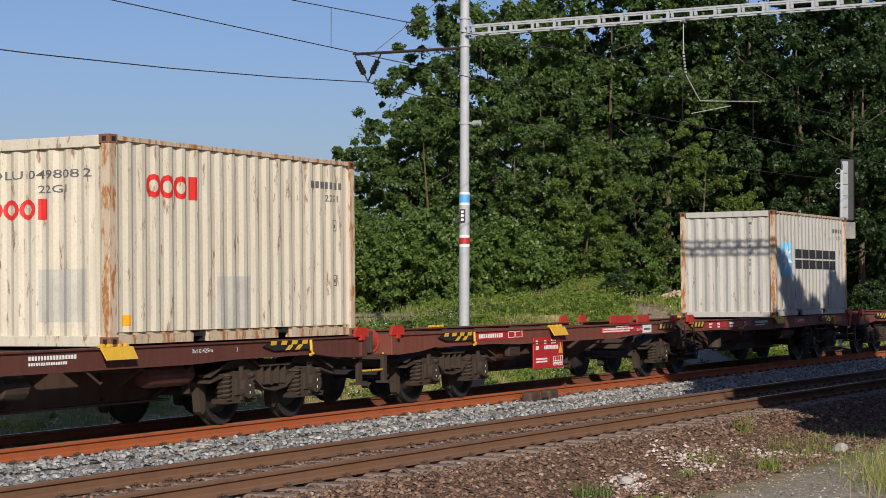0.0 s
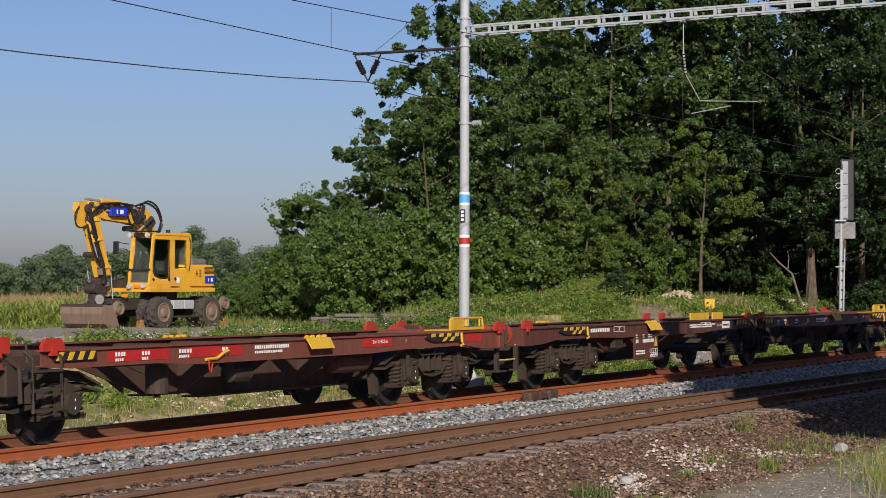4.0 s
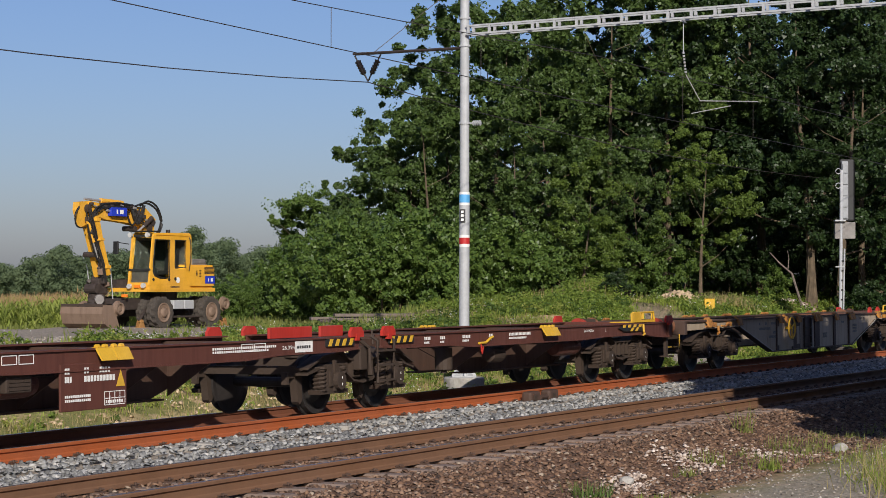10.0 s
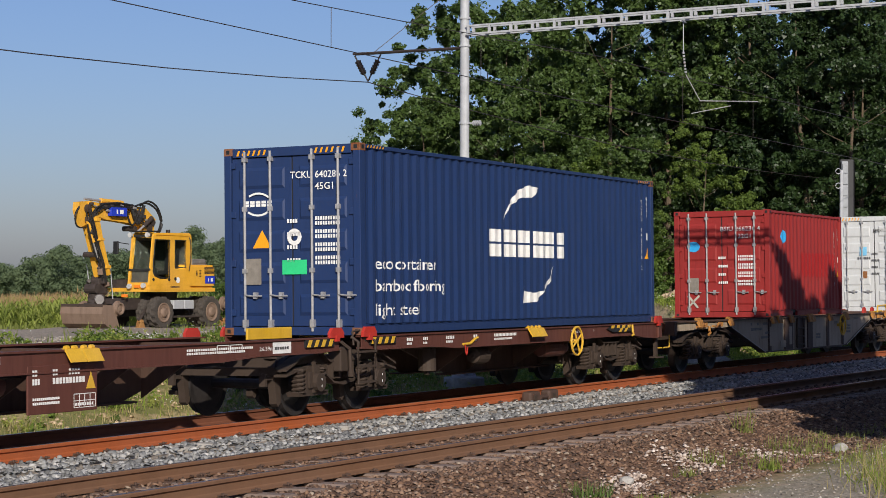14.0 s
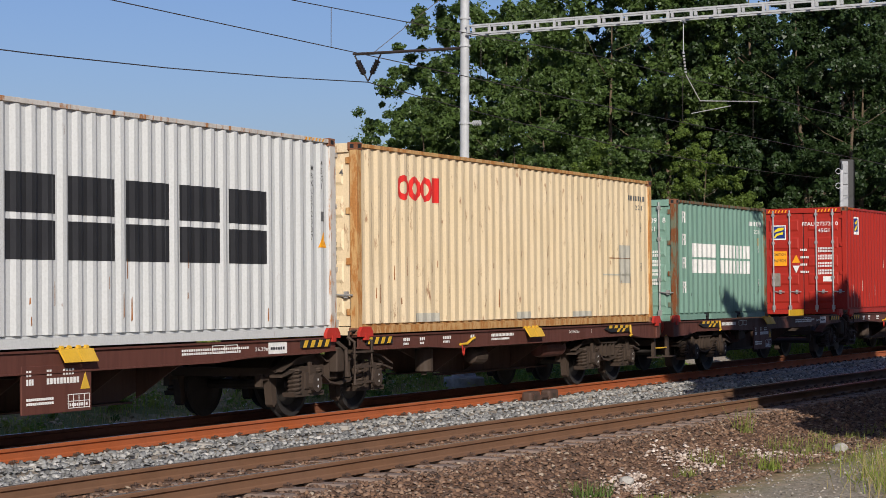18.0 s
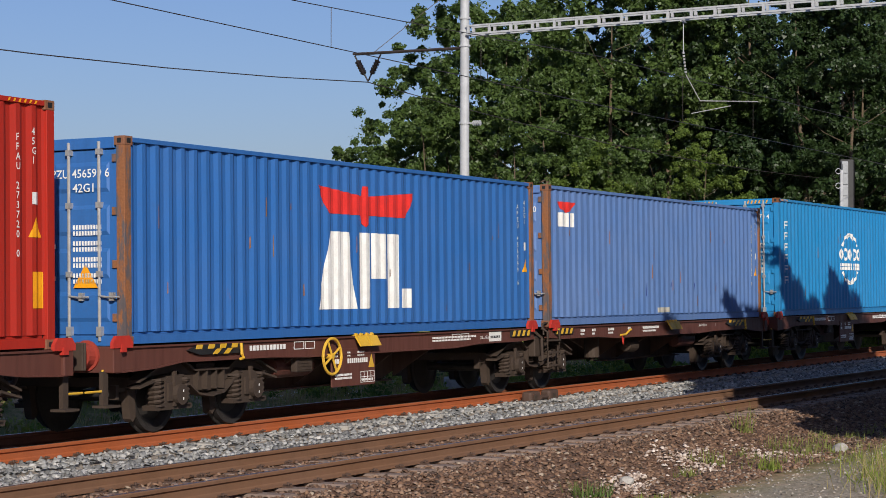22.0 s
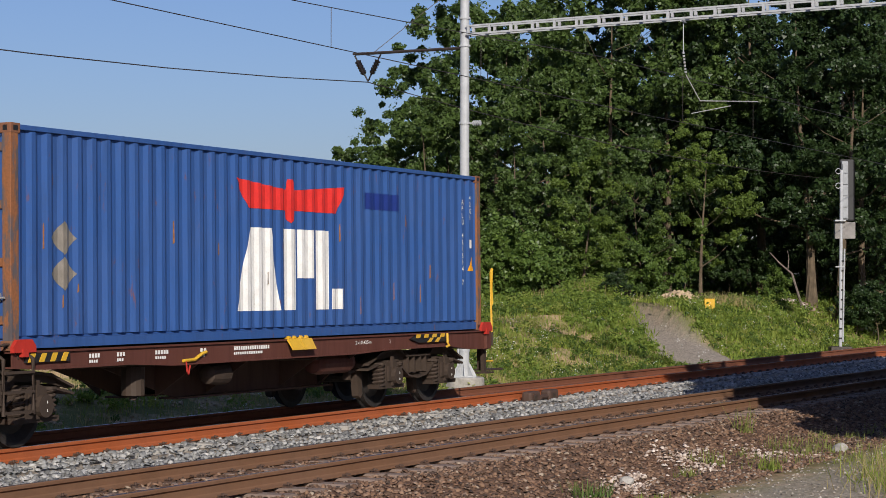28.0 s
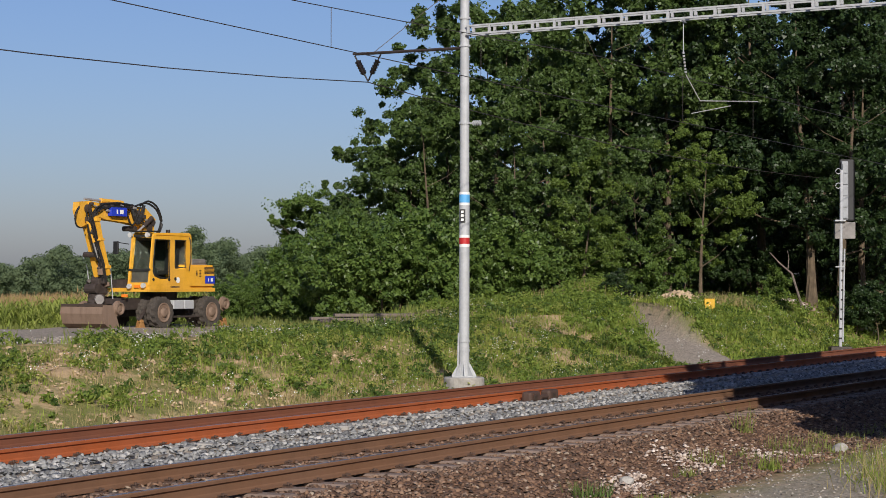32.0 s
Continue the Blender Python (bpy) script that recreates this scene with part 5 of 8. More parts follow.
    fu = Wall(-1.06, 1.06, 0, f.plane - 0.003, "end")
    mark(fu, b, [rect(-0.85, 2.07, 0.34, 0.33)], MK["navy"], "label")
    fu2 = Wall(-1.06, 1.06, 0, f.plane - 0.006, "end")
    mark(fu2, b, [[(-0.81, 2.23), (-0.72, 2.26), (-0.55, 2.30), (-0.53, 2.37), (-0.69, 2.36), (-0.79, 2.30)], [(-0.83, 2.09), (-0.77, 2.09), (-0.72, 2.15), (-0.56, 2.18), (-0.56, 2.25), (-0.76, 2.20)]], MK["lemon"], "label")
    mark(f, b, [rect(-0.86, 1.32, 0.40, 0.40)], MK["orange"], "label", "orange caution label")
    mark(f, b, [[(-0.32, 1.40), (-0.08, 1.40), (-0.20, 1.62)]], MK["orange"], "warning_triangle")
    mark(f, b, [[(-0.30, 1.32), (-0.10, 1.32), (-0.20, 1.12)]], MK["white"], "warning_triangle")
    mark(f, b, [rect(-0.90, 0.76, 0.25, 0.36)], MK["dull"], "label")
    mark(f, b, [rect(0.55, 0.88, 0.26, 0.14)], MK["white"], "label")
    text_on(fu, b, "CAUTION", -0.84, 1.60, 0.07, MK["black"], 0.34)
    text_on(fu, b, "9'6 HIGH", -0.82, 1.42, 0.09, MK["black"], 0.32)
    side_code(s, b, L2, H2, "FFAU 273720 0", "45G1", MK["white"])
    mark(s, b, [rect(5.70, 0.48, 0.22, 0.42)], MK["orange"], "label", "orange caution label")
    scuffs(s, b, 5, L2, MK["chalk"], 24)
    place_box(b, 237.225)
    # three blue boxes with the red winged mark
    for q, paint, lab, code, big in ((250.785, "blue", "mid-blue 40-foot container with a red winged mark and tall white blocks", "APZU 456599 6", True), (263.61, "pale_blue", "faded violet-blue 40-foot container with a small red and white mark", "APZU 440565 0", False), (316.395, "blue2", "worn deep blue 40-foot container with red winged mark", "APLU 461514 7", True)):
        b, s, f = container(0, L2, H1, CP[paint], lab, True, POST["blue"], False, code, "42G1")
        if big:
            mark(s, b, [[(-1.40, 2.20), (-0.10, 2.09), (-0.06, 2.24), (0.06, 2.24), (0.10, 2.09), (1.57, 2.20), (1.30, 1.80), (0.12, 1.80), (0.10, 1.68), (0.0, 1.62), (-0.10, 1.68), (-0.12, 1.80), (-1.10, 1.80)]], MK["red"], label="red winged mark")
            mark(s, b, [[(-1.40, 0.40), (-0.28, 0.40), (-0.52, 1.54), (-1.06, 1.54)],
                        rect(-0.20, 0.40, 0.36, 1.14), rect(0.20, 0.85, 0.42, 0.69), rect(0.72, 0.40, 0.36, 1.14), rect(1.13, 0.40, 0.32, 0.30)], MK["white"], label="tall white block", each=True)
            if code[0:4] == "APLU":
                mark(s, b, [rect(2.18, 1.90, 1.06, 0.25)], MK["navy"], "repair_patch")
                for z in (1.30, 0.88):
                    mark(s, b, [[(-5.35, z), (-5.10, z + 0.2), (-4.86, z), (-5.10, z - 0.2)]], MK["dull"], "label", "grey diamond placard")
        else:
            mark(s, b, [[(-5.58, 2.30), (-4.80, 2.30), (-4.95, 2.16), (-5.2, 2.10), (-5.45, 2.16)]], MK["red"], label="small red winged mark")
            mark(s, b, [rect(-5.56, 1.84, 0.20, 0.26), rect(-5.32, 1.84, 0.20, 0.26), rect(-5.06, 1.84, 0.20, 0.26)], MK["white"], each=True)
            for k in range(13):
                x = -1.2 + k * 0.47
                mark(s, b, [[(x, 0.55 + 0.06 * (k % 4)), (x + 0.02, 0.54 + 0.06 * (k % 4)), (x + 0.035, 0.80 + 0.09 * (k % 3)), (x + 0.02, 0.82)]], MK["navy"], "scratch")
            mark(s, b, [rect(-0.6, 0.20, 0.7, 0.10)], MK["patch"], "repair_patch")
        side_code(s, b, L2, H1, code, "42G1", MK["white"])
        scuffs(s, b, int(q), L2, MK["rustmark"], 18, 0.2, 2.0)
        mark(f, b, [[(0.42, 0.72), (0.80, 0.72), (0.61, 1.02)]], MK["orange"], "warning_triangle")
        place_box(b, q)
    # cyan high cube with a globe of arcs
    b, s, f = container(0, L2, H2, CP["cyan"], "cyan blue 40-foot high-cube container with a white globe mark", True, None, True, "CSNU 625174 4", "45G1")
    arcs = ring_arc(0.08, 1.48, 0.62, 0.70, 0.55, 2.6, 14, 1.25) + ring_arc(0.08, 1.48, 0.62, 0.70, 3.7, 5.75, 14, 1.25)
    arcs += ring_arc(0.08, 1.48, 0.62, 0.68, 0.9, 2.25, 8, 0.55) + ring_arc(0.08, 1.48, 0.62, 0.68, 4.05, 5.4, 8, 0.55)
    mark(s, b, arcs, MK["white"], label="white globe of arcs")
    for k in range(5):
        mark(s, b, ring_arc(-0.74 + k * 0.41, 1.60, 0.09, 0.17, 0, 6.283, 12), MK["white"], label="white ring")
    mark(s, b, blocks(-0.87, 1.18, 1.86, 0.18, 8, 0, 0.8), MK["white"], each=True)
    for k in range(6):
        z = 2.16 - k * 0.27
        mark(s, b, [rect(-5.52, z, 0.04, 0.18), rect(-5.34, z, 0.04, 0.18), rect(-5.52, z + 0.07, 0.22, 0.03), rect(-5.52, z + 0.15, 0.22, 0.03)], MK["white"], "stencil_line")
    side_code(s, b, L2, H2, "CSNU 625174 4", "45G1", MK["white"])
    mark(s, b, [rect(5.68, 0.17, 0.30, 2.66)], CP["blue2"], "repair_patch", "darker blue end panel")
    scuffs(s, b, 7, L2, MK["rustmark"], 14, 0.2, 2.4)
    place_box(b, 277.175)
    # brick red high cube
    b, s, f = container(0, L2, H2, CP["brick"], "brick red 40-foot high-cube container with white upright letters", True, None, True, "TCNU 378036 0", "45G1")
    for k in range(6):
        z = 2.40 - k * 0.27
        mark(s, b, [rect(-5.38, z, 0.06, 0.20), rect(-5.22, z, 0.06, 0.20), rect(-5.38, z + 0.16, 0.22, 0.05)], MK["white"], "stencil_line")
    mark(s, b, [rect(-2.3, 0.36, 2.55, 0.95), rect(0.9, 0.3, 1.7, 0.55)], MK["deep_red"], label="fresher red patch", each=True)
    side_code(s, b, L2, H2, "TCNU 378036 0", "45G1", MK["white"])
    mark(s, b, [rect(5.62, 0.48, 0.22, 0.36)], MK["orange"], "label", "orange caution label")
    scuffs(s, b, 6, L2, MK["chalk"], 14)
    place_box(b, 303.565)


train()
loads()
# ---------- ground: one sheet to the horizon ----------
def smooth(a, b, x):
    k = np.clip((x - a) / (b - a), 0, 1)
    return k * k * (3 - 2 * k)


def lattice(x, y, seed):
    i, j = np.floor(x), np.floor(y)
    u, w = x - i, y - j
    u, w = u * u * (3 - 2 * u), w * w * (3 - 2 * w)

    def h(a, b):
        q = np.sin(a * 127.1 + b * 311.7 + seed * 17.3) * 43758.5453
        return 2 * (q - np.floor(q)) - 1
    return (h(i, j) * (1 - u) + h(i + 1, j) * u) * (1 - w) + (h(i, j + 1) * (1 - u) + h(i + 1, j + 1) * u) * w


def wobble(x, y, f, seed=0.0):
    """Smooth value noise for arrays, in two octaves."""
    return 0.65 * lattice(x * f, y * f, seed) + 0.35 * lattice(x * f * 2.3 + 7.7, y * f * 2.3, seed + 3)


def height(s, v, x, y):
    vn = np.where(np.abs(s) < 160, near_v(np.clip(s, -160, 160)), near_v(np.clip(s, -160, 160)))
    right = smooth(13, 26, s)
    brow = 8.8 - 2.2 * right
    top = 0.70 + 0.50 * right
    z = np.full_like(x, -0.22)
    z = np.where(v < vn - 1.45, -0.22 - 0.26 * smooth(-1.45, -3.0, v - vn), z)
    z = np.where(v < vn - 7.0, -0.48 + 0.78 * smooth(-7.0, -12.0, v - vn), z)
    z = np.where((v > vn + 1.4) & (v < -1.4), -0.27, z)
    z = np.where(v > 1.45, -0.22 - 0.28 * smooth(1.45, 2.4, v), z)
    bank = smooth(0, 1, (v - 3.0) / (brow - 3.0)) * 0.5 + 0.5 * np.clip((v - 3.0) / (brow - 3.0), 0, 1)
    z = np.where(v > 3.0, -0.50 + (top + 0.50) * bank + 0.10 * wobble(x, y, 0.9) * smooth(3.0, 5.0, v), z)
    z = np.where(v > brow, top + (0.48 - top) * smooth(brow, brow + 11, v) * (1 - 0.6 * right * (1 - smooth(12, 17, v))) + 0.05 * wobble(x, y, 0.7), z)
    z = np.where(v > 24, z + (-0.35 - z) * smooth(24, 34, v) * (1 - smooth(-2.0, 3.0, x - 0.03 * y)), z)
    # heap of earth beside the path
    z = z + 0.75 * np.exp(-((x - 5.0) ** 2 / 3.6 + (y - 63.5) ** 2 / 8.0)) + 0.30 * np.exp(-((x - 1.0) ** 2 / 6.0 + (y - 59.0) ** 2 / 9.0))
    # trodden ramp
    k = np.clip((y - 55.5) / 10.0, 0, 1)
    cx = 7.6 - 1.9 * k
    ramp_z = -0.32 + 1.25 * k
    w = np.exp(-np.maximum(np.abs(x - cx) - (0.95 - 0.66 * k), 0) ** 2 / 0.12) * smooth(54.5, 55.5, y) * (1 - smooth(65, 68, y)) * smooth(2.2, 3.0, v)
    return z * (1 - w) + ramp_z * w, w


def ground():
    ss = np.concatenate([-np.geomspace(2200, 42, 22), np.arange(-40, 60, 0.45), np.geomspace(60, 2200, 30)])
    vs = np.concatenate([-np.geomspace(600, 18, 12), np.arange(-17, -3, 0.3), np.arange(-3, 13, 0.2), np.arange(13, 40, 0.7), np.geomspace(41, 4200, 34)])
    S, V = np.meshgrid(ss, vs, indexing="ij")
    a = TRACK_TH + TRACK_K * S
    X = LINE_C.x - (R_LINE + V) * np.sin(a)
    Y = LINE_C.y + (R_LINE + V) * np.cos(a)
    Z, path = height(S, V, X, Y)
    vn = near_v(np.clip(S, -160, 160))
    ns_, nv = S.shape
    idx = np.arange(ns_ * nv).reshape(ns_, nv)
    f = np.stack([idx[:-1, :-1], idx[1:, :-1], idx[1:, 1:], idx[:-1, 1:]], -1).reshape(-1, 4)
    me = indexed("ground", np.stack([X, Y, Z], -1), f, M["earth"], True)
    grey = np.maximum.reduce([path, ((V > vn + 1.0) & (V < 2.3)) * 1.0, np.clip(smooth(9.4, 10.2, V) * (1 - smooth(24, 28, V)) * (1 - smooth(14, 18, S - 0.9 * (V - 9))), 0, 1) * 0.95, smooth(-3.8, -4.6, V - vn) * 0.85])
    brown = smooth(-4.4, -3.5, V - vn) * (1 - smooth(0.9, 1.2, V - vn))
    field = smooth(28, 34, V)
    col = np.stack([grey, brown, field, np.ones_like(grey)], -1).reshape(-1, 4).astype(np.float32)
    at = me.color_attributes.new("cover", "FLOAT_COLOR", "POINT")
    at.data.foreach_set("color", col.ravel())
    ob = part("ground", me, None)
    return tagged(ob, "earth bank, ballast bed and fields beside the line", "ground", kind="structure")


def ground_z(x, y):
    s, v = line_coords(np.array([x], float), np.array([y], float))
    return float(height(s, v, np.array([x], float), np.array([y], float))[0][0])


# ---------- rails, sleepers, ballast ----------
RAIL_PROFILE = [(-0.075, -0.172), (0.075, -0.172), (0.075, -0.160), (0.02, -0.140), (0.0085, -0.125), (0.0085, -0.055), (0.034, -0.040), (0.036, -0.012), (0.026, -0.001), (-0.026, -0.001), (-0.036, -0.012), (-0.034, -0.040), (-0.0085, -0.055), (-0.0085, -0.125), (-0.02, -0.140), (-0.075, -0.160)]


def rail_mesh(offset, material, cant):
    ss = np.concatenate([np.arange(-420, -30, 12.0), np.arange(-30, 70, 1.5), np.arange(70, 430, 12.0)])
    bm = B()
    rings = []
    for s in ss:
        v = offset(s)
        ring = []
        for px_, pz in RAIL_PROFILE:
            x, y, a = on_line(float(s), v + px_)
            ring.append(bm.verts.new((x, y, pz + cant(s, v))))
        rings.append(ring)
    n = len(RAIL_PROFILE)
    for a, b in zip(rings, rings[1:]):
        for k in range(n):
            fc = bm.faces.new((a[k], a[(k + 1) % n], b[(k + 1) % n], b[k]))
            fc.material_index = 1 if k == 8 else 0
    me = bpy.data.meshes.new("rail")
    bm.to_mesh(me)
    bm.free()
    me.materials.append(material)
    me.materials.append(M["rail_top"])
    return me


def sleeper_mesh(mat):
    bm = B()
    prism(bm, [(-0.15, -0.40), (0.15, -0.40), (0.115, -0.182), (-0.115, -0.182)], -1.30, 1.30)
    for v in bm.verts:
        if abs(v.co.y) > 1.29 and v.co.z > -0.2:
            v.co.y *= 0.985
    bmesh.ops.bevel(bm, geom=[e for e in bm.edges if e.calc_length() > 1], offset=0.015, segments=1, affect="EDGES")
    return flat_mesh("sleeper", bm, mat)


def fastening_mesh(mat):
    bm = B()
    for sg in (-1, 1):
        box(bm, -0.055, 0.055, min(sg * 0.07, sg * 0.15), max(sg * 0.07, sg * 0.15), -0.182, -0.166)
        tube(bm, [(-0.045, sg * 0.08, -0.152), (-0.04, sg * 0.13, -0.146), (0.0, sg * 0.10, -0.142), (0.04, sg * 0.13, -0.146), (0.045, sg * 0.08, -0.152)], 0.010, 5)
        cyl(bm, (0, sg * 0.11, -0.16), (0, sg * 0.11, -0.128), 0.014, 6)
    return flat_mesh("rail_fastening", bm, mat)


def tracks():
    far_t = thing("track_far", "railway track with orange rusted rails on pale new sleepers", "railway track", kind="structure")
    near_t = thing("track_near", "older railway track with brown rails on dusty sleepers", "railway track", kind="structure")
    for v0 in (0.7535, -0.7535):
        part("rail", rail_mesh(lambda s: v0, M["rail_far"] if v0 > 0 else M["rail_new"], lambda s, v: CANT * v), None, far_t, "orange rusted rail")
        part("rail", rail_mesh(lambda s: near_v(max(-160.0, min(160.0, s))) + v0, M["rail_old"], lambda s, v: -0.022 - 0.0142 * v0), None, near_t, "brown rusted rail")
    for parent, mat, rng, axis, ph in ((far_t, M["sleeper_new"], (-17, 62), lambda s: 0.0, 0.15), (near_t, M["sleeper"], (-24, 62), near_v, 0.05)):
        sm, fm = sleeper_mesh(mat), fastening_mesh(M["clip"])
        for i in range(int((rng[1] - rng[0]) / 0.6)):
            s = rng[0] + ph + 0.6 * i
            x, y, a = on_line(s, axis(s))
            tilt = CANT if parent is far_t else -0.0142
            m = Matrix.Translation((x, y, 0.0 if parent is far_t else -0.022)) @ Matrix.Rotation(a - (0.02135 if parent is near_t else 0), 4, "Z") @ Matrix.Rotation(math.atan(tilt), 4, "X")
            part("sleeper", sm, None, parent, "", m)
            if s < 42:
                for v0 in ((0.7535, -0.7535) if parent is near_t else (-0.7535,)):
                    part("rail_fastening", fm, None, parent, "", m @ Matrix.Translation((0, v0, 0)))


def scatter(n, s0, s1, v0, v1, seed, power=1.0):
    rg = np.random.default_rng(seed)
    s = s0 + (s1 - s0) * rg.random(n) ** power
    v = v0(s) + (v1(s) - v0(s)) * rg.random(n)
    a = TRACK_TH + TRACK_K * s
    x = LINE_C.x - (R_LINE + v) * np.sin(a)
    y = LINE_C.y + (R_LINE + v) * np.cos(a)
    z = height(s, v, x, y)[0]
    return rg, s, v, x, y, z


OCTA_V = np.array([(1, 0, 0), (0, 1, 0), (-1, 0, 0), (0, -1, 0), (0, 0, 1), (0, 0, -1), (0.6, 0.6, 0.5), (-0.6, 0.5, 0.55), (-0.5, -0.6, 0.5), (0.55, -0.6, 0.5)], float)
OCTA_F = np.array([(0, 1, 6), (1, 2, 7), (2, 3, 8), (3, 0, 9), (6, 1, 7), (7, 2, 8), (8, 3, 9), (9, 0, 6), (4, 6, 7), (4, 7, 8), (4, 8, 9), (4, 9, 6)])


def stones(name, rg, x, y, z, size, material, lift=0.2):
    """Loose broken stones, each with its own shape and lie."""
    n = len(x)
    w = rg.random(n) * 6.283
    r = size * (0.55 + 0.8 * rg.random((n, 1)))
    sh = np.stack([r[:, 0] * (0.7 + 0.6 * rg.random(n)), r[:, 0] * (0.7 + 0.6 * rg.random(n)), r[:, 0] * (0.5 + 0.5 * rg.random(n))], -1)
    p = OCTA_V[None] * sh[:, None, :] * (0.6 + 0.8 * rg.random((n, len(OCTA_V), 1)))
    tilt = (rg.random(n) - 0.5) * 1.4
    c, s_ = np.cos(tilt)[:, None], np.sin(tilt)[:, None]
    p = np.stack([p[..., 0] * c - p[..., 2] * s_, p[..., 1], p[..., 0] * s_ + p[..., 2] * c], -1)
    c, s_ = np.cos(w)[:, None], np.sin(w)[:, None]
    p = np.stack([p[..., 0] * c - p[..., 1] * s_, p[..., 0] * s_ + p[..., 1] * c, p[..., 2]], -1)
    p = p + np.stack([x, y, z + lift * sh[:, 2]], -1)[:, None, :]
    f = OCTA_F[None] + (np.arange(n) * len(OCTA_V))[:, None, None]
    return indexed(name, p, f.reshape(-1, 3), material)


def ballast():
    def cov(name, n, s0, s1, v0, v1, seed, size, mat, label, power=1.0, lift=0.2):
        rg, s, v, x, y, z = scatter(n, s0, s1, v0, v1, seed, power)
        ob = part(name, stones(name, rg, x, y, z, size, mat, lift), None)
        tagged(ob, label, "ballast", kind="stuff")
    cov("ballast", 19000, -15, 48, lambda s: near_v(s) + 0.95, lambda s: -0.72 + 0 * s, 11, 0.036, M["stone_grey"], "fresh grey crushed stone ballast between the tracks", 1.5, 1.1)
    cov("ballast", 3500, -15, 48, lambda s: -0.55 + 0 * s, lambda s: 2.1 + 0 * s, 12, 0.035, M["stone_grey"], "fresh grey crushed stone ballast under the track", 1.5)
    cov("ballast", 38000, -26, 26, lambda s: near_v(s) - 3.9, lambda s: near_v(s) - 0.95, 13, 0.029, M["stone_brown"], "old brown crushed stone ballast shoulder", 1.25)
    cov("ballast", 8000, -26, 30, lambda s: near_v(s) - 0.70, lambda s: near_v(s) + 1.0, 14, 0.030, M["stone_brown"], "old brown crushed stone ballast between the rails", 1.25)
    cov("gravel", 4500, -16, 6, lambda s: near_v(s) - 7.0, lambda s: near_v(s) - 3.0, 15, 0.018, M["stone_tan"], "fine gravel of the lineside path")
    cov("gravel", 5500, -16, 16, lambda s: 9.2 + 0 * s, lambda s: 15.5 + 0 * s, 17, 0.034, M["stone_tan"], "pale crushed gravel on the plateau", 1.0)
    rg = np.random.default_rng(16)
    for cx, cy, rx, ry, n in ((2.20, 23.1, 0.16, 0.42, 130), (2.36, 23.9, 0.10, 0.25, 40), (3.20, 25.7, 0.26, 0.50, 190), (3.55, 26.6, 0.14, 0.35, 50), (4.52, 27.4, 0.24, 0.40, 110), (1.45, 21.6, 0.22, 0.30, 24)):
        x, y = cx + rx * rg.normal(size=n), cy + ry * rg.normal(size=n)
        s, v = line_coords(x, y)
        z = height(s, v, x, y)[0]
        ob = part("rubble", stones("rubble", rg, x, y, z + 0.012, 0.026, M["stone_white"], 0.8), None)
        tagged(ob, "scattered pale broken concrete on the ballast", "rubble", kind="stuff")
    for x, y, r in ((5.75, 28.2, 0.15), (2.2, 23.3, 0.12), (-2.52, 19.2, 0.10)):
        rg = np.random.default_rng(int(x * 100) % 97)
        bm = B()
        bmesh.ops.create_icosphere(bm, subdivisions=2, radius=r)
        for v in bm.verts:
            v.co *= 0.8 + 0.4 * noise.noise(v.co * 6 + Vector((x, y, 0)))
            v.co.z *= 0.65
        ob = part("boulder", bm, M["concrete"], None, "", Matrix.Translation((x, y, ground_z(x, y) + 0.05)))
        tagged(ob, "pale rough stone lying on the ballast", "stone", "lineside stones")


# ---------- trees, weeds, maize ----------
M["dry_soil"] = stony("sandy_earth", [(0.0, (0.36, 0.25, 0.14)), (1.0, (0.62, 0.47, 0.29))])
M["weed_mid"] = leafy("weed_leaves", (0.085, 0.14, 0.024), (0.22, 0.29, 0.055), 0.4)
M["weed_dark"] = leafy("dark_weed_leaves", (0.045, 0.085, 0.018), (0.12, 0.18, 0.04), 0.4)
M["weed_pale"] = leafy("pale_weed_leaves", (0.17, 0.21, 0.045), (0.36, 0.37, 0.10), 0.4)

def leaf_cards(rg, centres, radii, per, size, out=0.55):
    """Folded leaves spread in clumps; returns corner arrays (n, 4, 3)."""
    n = len(centres) * per
    c = np.repeat(centres, per, 0)
    r = np.repeat(radii, per, 0)
    d = rg.normal(size=(n, 3))
    d /= np.linalg.norm(d, axis=1, keepdims=True)
    rad = rg.random((n, 1)) ** 0.45
    p = c + d * rad * r[:, None] * np.array([1.0, 1.0, 0.75])
    nrm = d * out + rg.normal(size=(n, 3)) * 0.55 + np.array([0, 0, 0.35])
    nrm /= np.linalg.norm(nrm, axis=1, keepdims=True)
    t = np.cross(nrm, rg.normal(size=(n, 3)))
    t /= np.linalg.norm(t, axis=1, keepdims=True)
    b = np.cross(nrm, t)
    L = size * (0.6 + 0.8 * rg.random((n, 1)))
    Wd = L * (0.38 + 0.22 * rg.random((n, 1)))
    return np.stack([p - t * L, p - b * Wd - nrm * L * 0.12, p + t * L, p + b * Wd - nrm * L * 0.12], 1)


def leaf_tris(rg, centres, radii, per, size, out=0.55):
    """Small pointed leaves spread in clumps; returns corner arrays (n, 3, 3)."""
    q = leaf_cards(rg, centres, radii, per, size, out)
    p = (q[:, 0] + q[:, 2]) / 2
    return np.stack([p + (q[:, 1] - p) * 1.35, q[:, 2], p + (q[:, 3] - p) * 1.35], 1)


